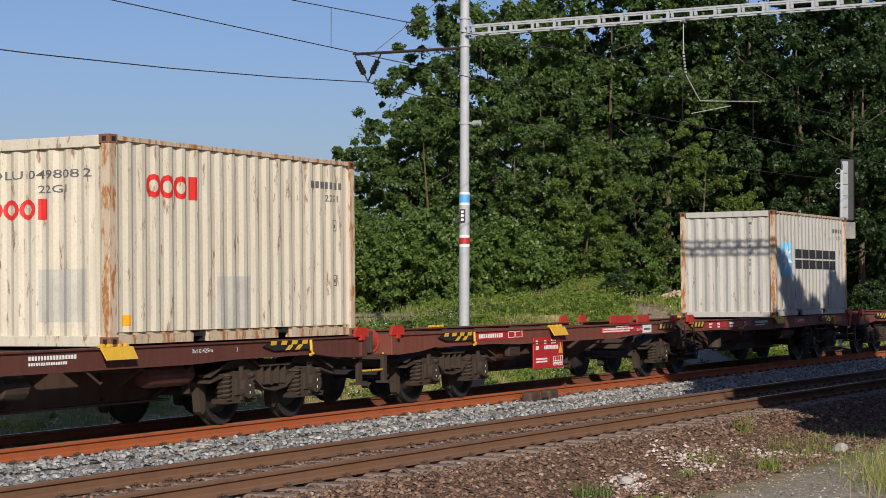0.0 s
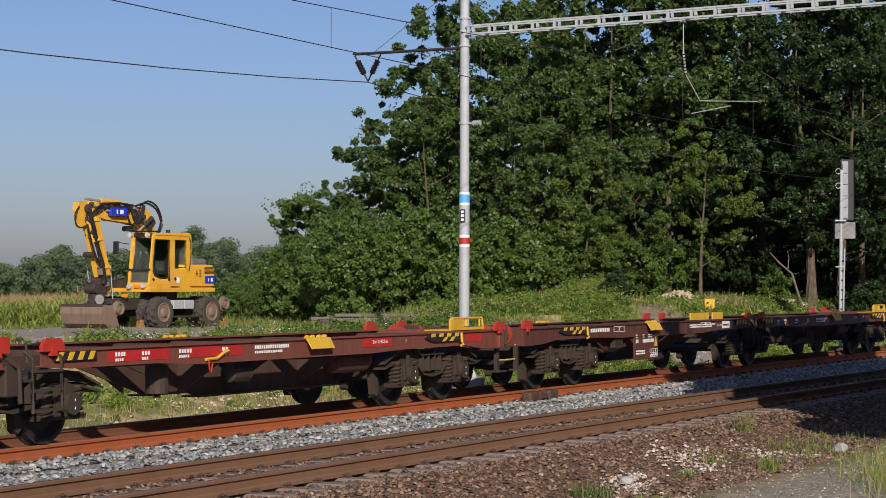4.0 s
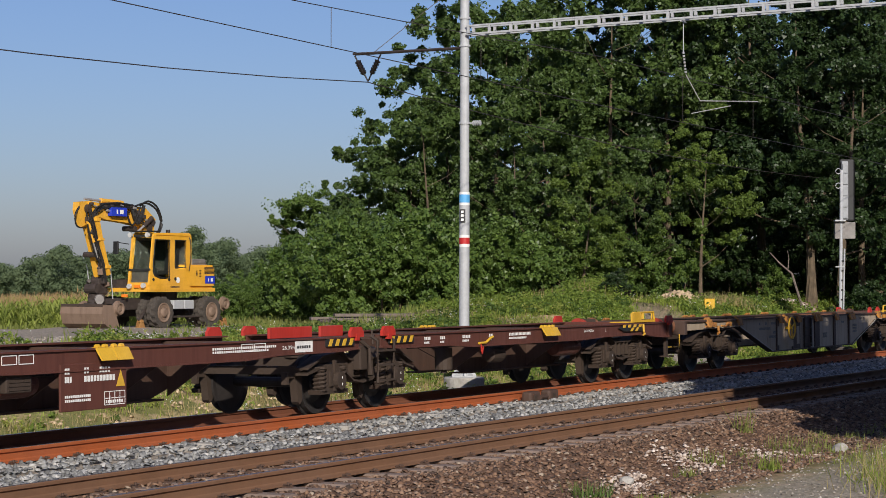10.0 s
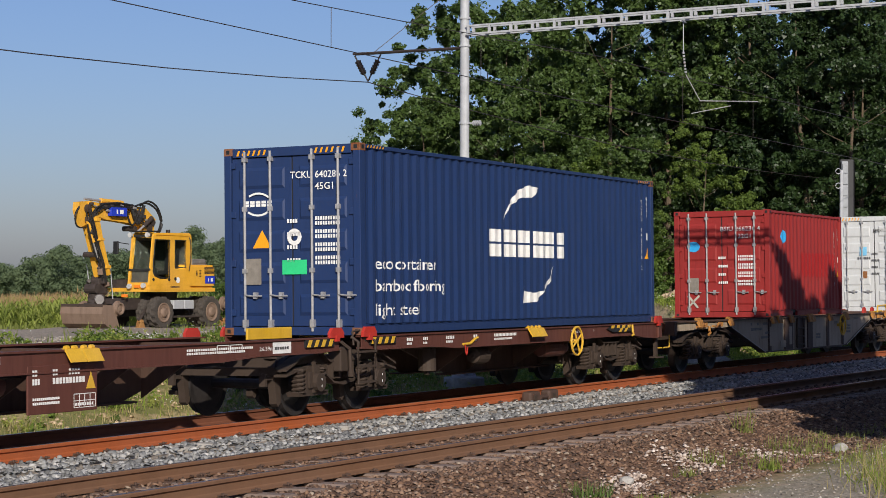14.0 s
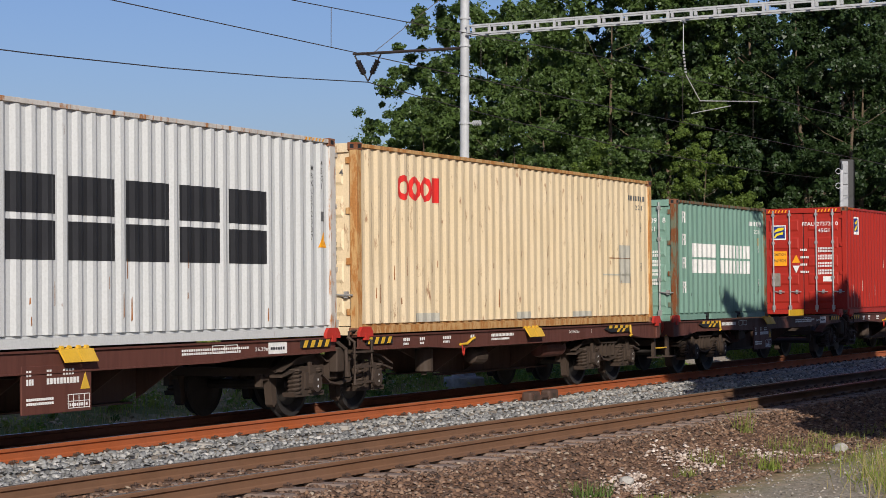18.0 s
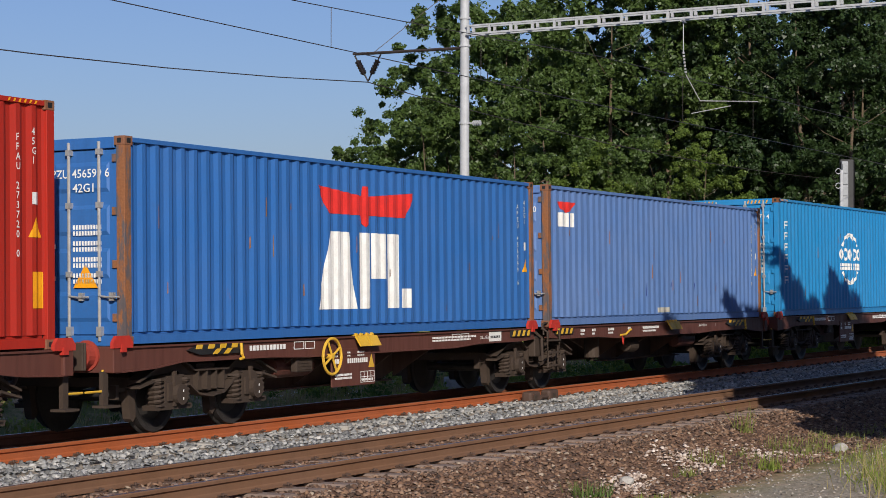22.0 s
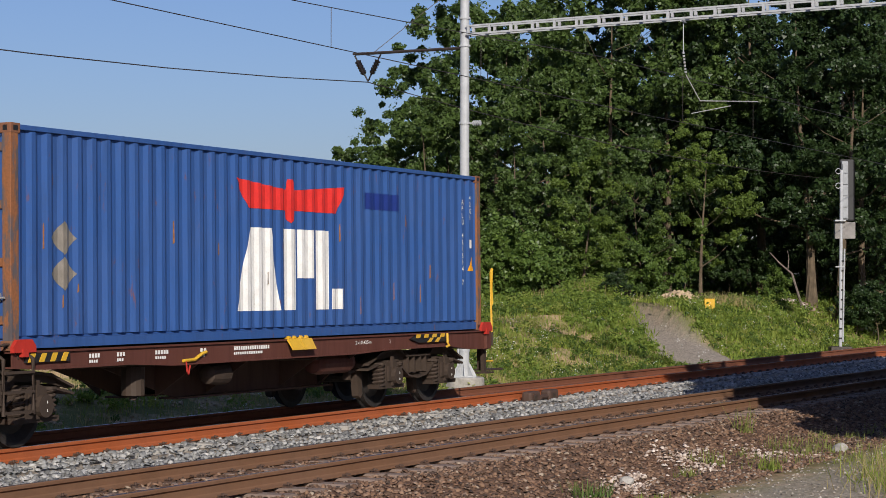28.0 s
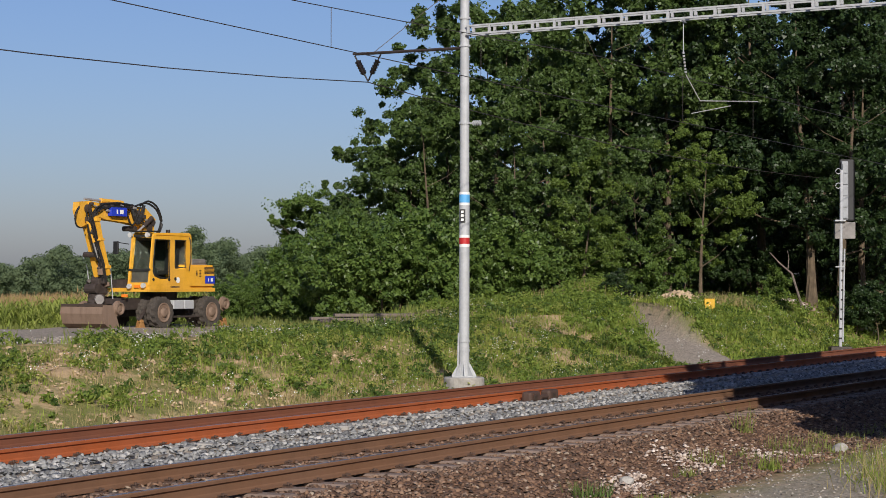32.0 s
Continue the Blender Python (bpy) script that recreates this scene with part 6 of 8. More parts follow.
def trunk_mesh(rg, h, r, crown_lo, reach, lean=0.03, limbs=7):
    bm = B()
    pts, rad = [], []
    for i in range(9):
        k = i / 8
        pts.append((lean * h * k + 0.12 * math.sin(k * 5 + h), 0.1 * math.cos(k * 4 + r * 9), h * 0.74 * k - 0.1))
        rad.append(r * (1.3 if i == 0 else 1.0) * (1 - 0.92 * k ** 0.8))
    tube(bm, pts, rad, 9)
    tips = []
    for i in range(limbs):
        k = 0.25 + 0.65 * (i + rg.random()) / limbs
        z = max(crown_lo * 0.8, h * 0.72 * k)
        w = i * 2.4 + rg.random()
        ln = min(0.9 * reach, h * (0.16 + 0.16 * rg.random()) * (1.15 - 0.5 * k))
        st = Vector((lean * z, 0, z))
        e = st + Vector((math.cos(w) * ln, math.sin(w) * ln, ln * (0.35 + 0.5 * rg.random())))
        m = (st + e) / 2 + Vector((0, 0, -0.06 * ln))
        tube(bm, [st, m, e], [r * 0.26 * (1.2 - k), r * 0.16 * (1.2 - k), 0.012], 5)
        tips.append(e)
    return flat_mesh("trunk", bm, M["bark"]), tips


TREE_KINDS = {}


def tree_kind(key, seed, h, r, crown_lo, clumps, per, size, mat, trunk_r, squash=1.0):
    """Trunk and crown meshes of one kind of tree: an uneven crown of many leafy clumps with gaps."""
    rg = np.random.default_rng(seed)
    tm, tips = trunk_mesh(rg, h, trunk_r, crown_lo, r)
    mid, hz = (h + crown_lo) / 2, (h - crown_lo) / 2
    lobes = max(10, clumps // 6)
    d = rg.normal(size=(lobes, 3))
    d /= np.linalg.norm(d, axis=1, keepdims=True)
    rad = 0.40 + 0.60 * rg.random((lobes, 1)) ** 0.6
    lump = 1 + 0.30 * np.sin(d[:, :1] * 5 + seed) * np.cos(d[:, 1:2] * 4 + d[:, 2:3] * 6 + seed * 2)
    taper = 1 - 0.35 * np.clip(d[:, 2:3] * rad, 0, 1)
    base = d * rad * lump * np.array([r, r, hz]) * np.concatenate([taper, taper, np.ones_like(taper)], 1) + np.array([0.03 * h, 0, mid])
    base = np.concatenate([base, np.array([list(t) for t in tips])])
    lr = (0.22 + 0.16 * rg.random(len(base))) * (0.7 + 0.30 * r)
    per_lobe = max(5, clumps // lobes)
    off = rg.normal(size=(len(base), per_lobe, 3)) * lr[:, None, None] * np.array([0.75, 0.75, 0.5])
    c = (base[:, None, :] + off).reshape(-1, 3)
    rr = (0.14 + 0.36 * rg.random(len(c)) ** 1.5) * (0.5 + 0.10 * r)
    # twigs that stand out of the crown
    tw = base[rg.integers(0, len(base), lobes * 2)] + rg.normal(size=(lobes * 2, 3)) * 0.22 * (0.5 + 0.25 * r)
    cards = np.concatenate([leaf_tris(rg, c, rr, per, size, 0.85), leaf_tris(rg, tw, np.full(len(tw), 0.42), max(14, per // 4), size * 0.9)])
    TREE_KINDS[key] = (tm, cloud("crown", cards, 3, mat, "", ""))


def plant(key, x, y, label, category="tree", group="wood behind the line", z=None, scale=1.0, turn=0.0, name="tree"):
    tm, cm = TREE_KINDS[key]
    ob = thing(name, label, category, group, at=Matrix.Translation((x, y, ground_z(x, y) if z is None else z)) @ Matrix.Rotation(turn, 4, "Z") @ Matrix.Scale(scale, 4))
    part("trunk", tm, None, ob)
    part("crown", cm, None, ob)
    return ob


def wood():
    tree_kind("oak_a", 1, 15.0, 3.9, 1.4, 250, 132, 0.116, M["oak"], 0.19)
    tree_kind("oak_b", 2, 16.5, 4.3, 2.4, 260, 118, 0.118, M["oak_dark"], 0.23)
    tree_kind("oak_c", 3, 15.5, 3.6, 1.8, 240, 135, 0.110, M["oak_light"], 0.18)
    tree_kind("ash", 4, 10.0, 2.3, 1.0, 165, 135, 0.098, M["oak"], 0.12)
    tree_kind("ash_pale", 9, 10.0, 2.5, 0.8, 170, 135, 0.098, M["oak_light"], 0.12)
    tree_kind("young", 5, 6.8, 1.8, 0.6, 120, 130, 0.090, M["bush"], 0.07)
    tree_kind("shrub", 6, 3.5, 1.9, 0.1, 82, 80, 0.096, M["bush"], 0.05)
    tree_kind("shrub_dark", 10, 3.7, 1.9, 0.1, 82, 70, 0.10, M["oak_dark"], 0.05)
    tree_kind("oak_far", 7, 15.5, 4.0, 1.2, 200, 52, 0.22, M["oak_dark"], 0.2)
    tree_kind("ash_far", 8, 10.0, 2.3, 0.9, 150, 60, 0.19, M["oak"], 0.12)
    tree_kind("hedge", 12, 9.6, 1.25, 0.1, 230, 26, 0.32, M["bush"], 0.09)
    F_ = 3448.0
    oak = "tall broad oak with dense dark green leaves"
    # (kind, picture-plane bearing, distance, scale)
    rows = [("young", -258, 80, 0.74), ("young", -226, 80, 1.00), ("young", -182, 79, 1.08), ("ash", -134, 76, 0.84), ("ash", -70, 75, 0.90), ("ash", -24, 73, 1.0), ("ash", 22, 78, 1.28),
            ("oak_a", 92, 77, 1.0), ("ash", 118, 71, 0.88), ("oak_a", 190, 74, 0.74), ("oak_a", 300, 77, 1.06), ("ash_pale", 250, 70, 0.60), ("oak_a", 395, 77, 1.0), ("ash", 350, 72, 0.62),
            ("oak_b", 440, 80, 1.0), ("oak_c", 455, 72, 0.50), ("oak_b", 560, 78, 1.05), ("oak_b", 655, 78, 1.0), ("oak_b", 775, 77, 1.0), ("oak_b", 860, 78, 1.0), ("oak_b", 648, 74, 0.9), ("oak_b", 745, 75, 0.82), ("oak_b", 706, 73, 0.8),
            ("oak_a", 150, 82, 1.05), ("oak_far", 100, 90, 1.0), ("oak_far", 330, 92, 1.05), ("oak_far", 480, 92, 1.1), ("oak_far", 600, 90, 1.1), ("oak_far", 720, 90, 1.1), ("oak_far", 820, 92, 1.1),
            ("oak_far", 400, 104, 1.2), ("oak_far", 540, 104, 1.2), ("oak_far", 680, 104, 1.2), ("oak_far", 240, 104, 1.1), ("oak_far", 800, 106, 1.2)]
    for i, (k, px_, d, sc) in enumerate(rows):
        nm = {"oak_a": oak, "oak_far": oak, "oak_b": "tall oak with a bare lower trunk and dark crown", "oak_c": "oak with sunlight painted into its yellow-green leaves", "ash_pale": "slim tree with sunlight painted into its yellow-green leaves", "ash": "slim leafy tree at the wood's edge", "young": "young bushy tree at the wood's edge"}[k]
        plant(k, px_ / F_ * d, d, nm, turn=i * 1.7, scale=sc)
    shr = [(-250, 74, 0.95), (-222, 71, 0.95), (-190, 67, 1.05), (-150, 68, 1.1), (-112, 66, 1.1), (-70, 67, 1.15), (-30, 66, 1.05), (14, 68, 1.1), (60, 68, 1.0), (105, 68, 0.95), (150, 69, 0.9), (205, 70, 0.85), (330, 72, 0.85), (375, 73, 0.8),
           (560, 84, 0.8), (610, 84, 0.75), (660, 82, 0.8), (705, 83, 0.85), (745, 80, 0.8), (520, 86, 0.8), (480, 84, 0.7), (585, 76, 0.45), (-310, 82, 0.9), (-345, 92, 0.8), (-388, 76, 0.50), (-360, 79, 0.55), (-335, 76, 0.5), (-290, 76, 0.6)]
    # bushes whose dark leaf colour holds the shade under the trees
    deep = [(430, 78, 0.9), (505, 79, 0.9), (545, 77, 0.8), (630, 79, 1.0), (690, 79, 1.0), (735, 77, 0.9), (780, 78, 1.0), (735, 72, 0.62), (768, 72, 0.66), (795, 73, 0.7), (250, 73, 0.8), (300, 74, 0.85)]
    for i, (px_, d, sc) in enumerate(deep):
        plant("shrub_dark", px_ / F_ * d, d, "dark green bush under the trees, shade put into its leaf colour", "bush", "bushes along the wood", scale=sc, turn=i * 1.9, name="bush")
    for i, (px_, d, sc) in enumerate(shr):
        plant("shrub", px_ / F_ * d, d, "dense green bush at the edge of the wood", "bush", "bushes along the wood", scale=sc, turn=i * 2.3, name="bush")
    plant("shrub_dark", 5.45, 61.3, "dark leafy weed bush beside the trodden path", "bush", "bushes along the wood", scale=0.30, name="bush")
    # trees on the camera's side of the line, which shade the tracks
    tall = (0.98, 1.02, 1.04, 1.05, 1.06, 1.12, 1.08, 1.17, 1.10, 1.18, 1.14, 1.16, 1.08, 1.00, 0.95)
    hedge = [("hedge", 8.35 + 0.52 * i, 25.0 + 1.03 * i, tall[i]) for i in range(15)]
    hedge += [("hedge", 9.6 + 0.9 * i, 25.6 + 1.75 * i, 1.03) for i in range(8)]
    # the three oaks at the end are added out of view to block sky light
    hedge += [("shrub", 8.3, 23.4, 0.7), ("shrub", 15.0, 40.0, 1.2), ("shrub", 16.4, 43.4, 1.2), ("oak_far", 20.5, 26.0, 0.8), ("oak_far", 25.5, 36.0, 0.85), ("oak_far", 30.5, 46.0, 0.9)]
    for i, (k, x, y, sc) in enumerate(hedge):
        plant(k, x, y, "dense leafy bush tree on the path side, out of view", turn=i * 2.0, scale=sc, group="trees on the path side")
    # leaf backdrop added to close gaps in the wood; its dark colour imitates shade
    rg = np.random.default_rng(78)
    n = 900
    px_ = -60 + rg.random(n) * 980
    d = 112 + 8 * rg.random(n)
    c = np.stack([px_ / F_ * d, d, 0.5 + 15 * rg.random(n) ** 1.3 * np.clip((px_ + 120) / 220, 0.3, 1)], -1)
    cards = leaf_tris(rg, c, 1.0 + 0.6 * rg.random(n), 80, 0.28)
    tagged(part("wood_interior", cloud("wood_interior", cards, 3, M["oak_dark"], "", ""), None), "backdrop of dark leaves deep in the wood, shade put into their colour", "trees", kind="stuff")
    # far tree line, haze put into its leaf colour
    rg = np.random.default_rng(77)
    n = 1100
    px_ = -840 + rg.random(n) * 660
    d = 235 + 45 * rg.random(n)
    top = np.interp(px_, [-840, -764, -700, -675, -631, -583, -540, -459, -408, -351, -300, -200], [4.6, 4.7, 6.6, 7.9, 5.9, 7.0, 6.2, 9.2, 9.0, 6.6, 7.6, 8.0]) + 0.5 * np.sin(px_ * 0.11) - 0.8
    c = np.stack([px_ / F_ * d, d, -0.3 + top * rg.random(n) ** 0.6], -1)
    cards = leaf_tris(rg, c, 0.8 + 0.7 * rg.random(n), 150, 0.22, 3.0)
    tagged(part("far_trees", cloud("far_trees", cards, 3, M["far_leaf"], "", ""), None), "distant row of trees behind the field, haze painted into the leaves", "trees", kind="stuff")


def blades(rg, x, y, z, h, w, per=6, spread=0.10, bend=0.5):
    n = len(x) * per
    X, Y, Z, H = (np.repeat(a, per) for a in (x, y, z, h))
    ang = rg.random(n) * 6.283
    X = X + spread * rg.normal(size=n)
    Y = Y + spread * rg.normal(size=n)
    hh = H * (0.5 + 0.7 * rg.random(n))
    ln = hh * bend * rg.random(n)
    wd = w * (0.6 + 0.8 * rg.random(n))
    tip = np.stack([X + np.cos(ang) * ln, Y + np.sin(ang) * ln, Z + hh], -1)
    sx, sy = -np.sin(ang) * wd, np.cos(ang) * wd
    return np.stack([np.stack([X - sx, Y - sy, Z - 0.02], -1), np.stack([X + sx, Y + sy, Z - 0.02], -1), tip], 1)


def weeds():
    # the bank and the plateau
    def sow(n, s0, s1, v0, v1, seed, h, w, mat, label, per=6, thin=None, spread=0.10, bend=0.5):
        rg, s, v, x, y, z = scatter(n, s0, s1, lambda s: v0 + 0 * s, lambda s: v1 + 0 * s, seed)
        path = height(s, v, x, y)[1]
        patch = wobble(x, y, 0.9, 1.0) + 0.5 * wobble(x, y, 2.7, 3.0)
        keep = (path < 0.15) & ~((s < 0.5) & (v < 4.6 + 1.3 * wobble(x, y, 0.6, 8.0)) & (rg.random(len(s)) > 0.25))
        if thin is not None:
            keep &= (patch * thin > -0.25)
        keep &= ~((v > 9.9) & (v < 25) & (s < 14 + 0.9 * (v - 9)) & (rg.random(len(s)) > np.where(s > 2, 0.03, 0.08)))
        x, y, z, s = x[keep], y[keep], z[keep], s[keep]
        hh = h * (0.5 + 0.8 * rg.random(len(x)))
        me = cloud("weeds", blades(rg, x, y, z, hh, w, per, spread, bend), 3, mat, "", "")
        tagged(part("weeds", me, None), label, "weeds", kind="stuff")
    sow(6500, -16, 34, 2.5, 9.4, 21, 0.16, 0.012, M["grass_bright"], "low green grass on the bank", 7, 1.0, 0.14, 1.0)
    sow(4200, -16, 20, 2.4, 8.6, 23, 0.13, 0.009, M["dry"], "dry straw-coloured grass on the bank", 6, -1.0, 0.14, 1.1)
    sow(6500, -14, 48, 9.5, 30, 24, 0.26, 0.018, M["grass"], "rough grass on the plateau", 6, None, 0.25, 0.7)
    sow(7000, 22, 62, 3.0, 14, 25, 0.18, 0.020, M["grass_bright"], "bright grass below the wood", 7, None, 0.2, 1.4)
    sow(900, 26, 50, 8.0, 16, 26, 0.34, 0.012, M["dry"], "tall dry grass before the wood", 7, None, 0.25, 0.6)
    sow(2600, -16, 16, 2.0, 4.4, 27, 0.20, 0.008, M["dry"], "dry straw grass at the foot of the bank", 6, None, 0.15, 0.9)
    sow(2600, 10, 36, 3.2, 9.2, 28, 0.20, 0.012, M["grass_bright"], "thick green grass on the bank", 7, None, 0.18, 1.0)
    # leafy weeds in clumps of many sizes
    for seed, n, s1, mat, size, lab in ((38, 1100, 40, "weed_dark", 0.050, "dark leafy weeds below the wood"), (31, 3000, 40, "weed_mid", 0.040, "leafy green weeds growing on the bank"), (33, 1500, 40, "weed_dark", 0.046, "dark leafy weeds growing on the bank"), (34, 1500, 40, "weed_pale", 0.036, "pale yellow-green weeds growing on the bank")):
        rg, s, v, x, y, z = scatter(n, 10 if seed == 38 else -16, s1, lambda s: 2.8 + 0 * s, lambda s: 9.6 + 0 * s, seed)
        keep = (height(s, v, x, y)[1] < 0.1) & (wobble(x, y, 0.9, 1.0) + 0.5 * wobble(x, y, 2.7, 3.0) > -0.2) & (wobble(x, y, 0.55, seed) > -0.25) & ~((s < 0.5) & (v < 4.6 + 1.3 * wobble(x, y, 0.6, 8.0)) & (rg.random(len(s)) > 0.2))
        rad = (0.07 + 0.20 * rg.random(keep.sum()) ** 2.0)
        c = np.stack([x[keep], y[keep], z[keep] + rad * 0.8], -1)
        cards = leaf_cards(rg, c, rad, 36, size)
        tagged(part("weeds", cloud("weeds", cards, 4, M[mat], "", ""), None), lab, "weeds", kind="stuff")
    rg, s, v, x, y, z = scatter(1500, 20, 60, lambda s: 3.2 + 0 * s, lambda s: 12 + 0 * s, 35)
    keep = height(s, v, x, y)[1] < 0.1
    rad = (0.10 + 0.28 * rg.random(keep.sum()) ** 2.0)
    cards = leaf_cards(rg, np.stack([x[keep], y[keep], z[keep] + rad * 0.8], -1), rad, 40, 0.055)
    tagged(part("weeds", cloud("weeds", cards, 4, M["weed_mid"], "", ""), None), "leafy weeds below the wood", "weeds", kind="stuff")
    # clods of bare earth
    rg, s, v, x, y, z = scatter(5200, -16, 26, lambda s: 2.6 + 0 * s, lambda s: 8.8 + 0 * s, 36)
    keep = (wobble(x, y, 0.9, 1.0) + 0.5 * wobble(x, y, 2.7, 3.0) < 0.0) & (height(s, v, x, y)[1] < 0.1) & (s < 15)
    tagged(part("clods", stones("clods", rg, x[keep], y[keep], z[keep], 0.045, M["dry_soil"]), None), "clods of dry sandy earth on the bank", "earth", kind="stuff")
    rg, s, v, x, y, z = scatter(900, -14, 40, lambda s: 3.0 + 0 * s, lambda s: 9.8 + 0 * s, 32)
    keep = wobble(x, y, 0.8, 5.0) > 0.15
    c = np.stack([x, y, z + 0.28], -1)[keep]
    cards = leaf_cards(rg, c, 0.14 + 0 * c[:, 0], 7, 0.016)
    tagged(part("flowers", cloud("flowers", cards, 4, M["petal"], "", ""), None), "small white wild flowers on the bank", "flowers", kind="stuff")
    # single plants on the brown ballast and tall grass by the path
    for x, y, h, n, mat, lab in ((1.70, 22.0, 0.20, 34, "bush", "leafy weed growing in the ballast"), (2.28, 21.6, 0.09, 26, "grass_bright", "low leafy weed in the ballast"), (4.5, 29.4, 0.50, 10, "grass", "tall yellow-flowered weed in the ballast"), (4.85, 28.3, 0.26, 14, "grass", "grassy tuft in the ballast"), (3.42, 25.9, 0.20, 16, "grass", "grassy tuft in the ballast"), (4.25, 25.4, 0.20, 26, "grass_bright", "leafy weed growing in the ballast"), (3.05, 24.3, 0.14, 20, "grass", "grassy tuft in the ballast")):
        rg = np.random.default_rng(int(x * 977) % 1000)
        z = ground_z(x, y)
        xs, ys = x + 0.12 * rg.normal(size=n), y + 0.12 * rg.normal(size=n)
        a = blades(rg, xs, ys, np.full(n, z), np.full(n, h), 0.009, 3, 0.05, 0.9)
        ob = part("weed", cloud("weed", a, 3, M[mat], "", ""), None)
        tagged(ob, lab, "weed", "ballast weeds")
    rg = np.random.default_rng(41)
    n = 120
    ys = 24.4 + 1.3 * rg.normal(size=n)
    xs = 5.62 + 0.215 * (ys - 24.4) + 0.24 * rg.normal(size=n)
    s, v = line_coords(xs, ys)
    z = height(s, v, xs, ys)[0]
    for k, mat in enumerate(("grass_bright", "dry")):
        sl = slice(k * 60, 60 + k * 60)
        a = blades(rg, xs[sl], ys[sl], z[sl], np.full(len(xs[sl]), 0.30), 0.006, 6, 0.12, 1.6)
        tagged(part("tall_grass", cloud("tall_grass", a, 3, M[mat], "", ""), None), "tall grass with dry stalks beside the path", "grass", kind="stuff")
    rg, s, v, x, y, z = scatter(1500, -14, 6, lambda s: near_v(s) - 5.5, lambda s: near_v(s) - 2.6, 43)
    keep = (s > -6) & (wobble(x, y, 2.2, 2.0) > 0.1)
    a = blades(rg, x[keep], y[keep], z[keep], np.full(keep.sum(), 0.13), 0.008, 6, 0.06, 0.8)
    tagged(part("weeds", cloud("weeds", a, 3, M["grass"], "", ""), None), "sparse grass on the gravel path", "weeds", kind="stuff")


def maize():
    rg = np.random.default_rng(51)
    n = 3400
    d = 72 + 46 * rg.random(n) ** 1.3
    px_ = -850 + 800 * rg.random(n)
    keep = (px_ < -430 - 60 * rg.random(n) * (d > 95)) | (d > 100)
    x, y = (px_ / 3448 * d)[keep], d[keep]
    s, v = line_coords(x, y)
    z = height(s, v, x, y)[0]
    h = 1.32 + 0.32 * rg.random(len(x))
    m = len(x)
    per = 9
    X, Y, Z, Hh = (np.repeat(q, per) for q in (x, y, z, h))
    k = np.tile(np.arange(per) / per, m)
    w = rg.random(m * per) * 6.283
    zz = Z + Hh * (0.10 + 0.80 * k)
    ln = 0.32 + 0.25 * rg.random(m * per)
    dx, dy = np.cos(w), np.sin(w)
    p0 = np.stack([X, Y, zz], -1)
    p1 = np.stack([X + dx * ln * 0.55, Y + dy * ln * 0.55, zz + 0.28], -1)
    p2 = np.stack([X + dx * ln, Y + dy * ln, zz + 0.05], -1)
    sd = np.stack([-dy * 0.035, dx * 0.035, 0 * dx], -1)
    q = np.concatenate([np.stack([p0 - sd * 0.4, p0 + sd * 0.4, p1 + sd, p1 - sd], 1), np.stack([p1 - sd, p1 + sd, p2 + sd * 0.1, p2 - sd * 0.1], 1)])
    tagged(part("maize", cloud("maize", q, 4, M["corn"], "", ""), None), "field of tall green maize", "maize", kind="stuff")
    a = blades(rg, x, y, z + h, np.full(m, 0.26), 0.010, 3, 0.02, 0.7)
    tagged(part("maize_tassels", cloud("maize_tassels", a, 3, M["tassel"], "", ""), None), "brown tassels over the maize", "maize", kind="stuff")


# ---------- overhead line, signal, small lineside things ----------
POLE = Vector((0.46, 42.0, -0.07))
ACROSS = Vector((math.sin(TRACK_TH - 0.0048), -math.cos(TRACK_TH - 0.0048), 0))   # from the pole over the tracks
ALONG = Vector((math.cos(TRACK_TH - 0.0048), math.sin(TRACK_TH - 0.0048), 0))


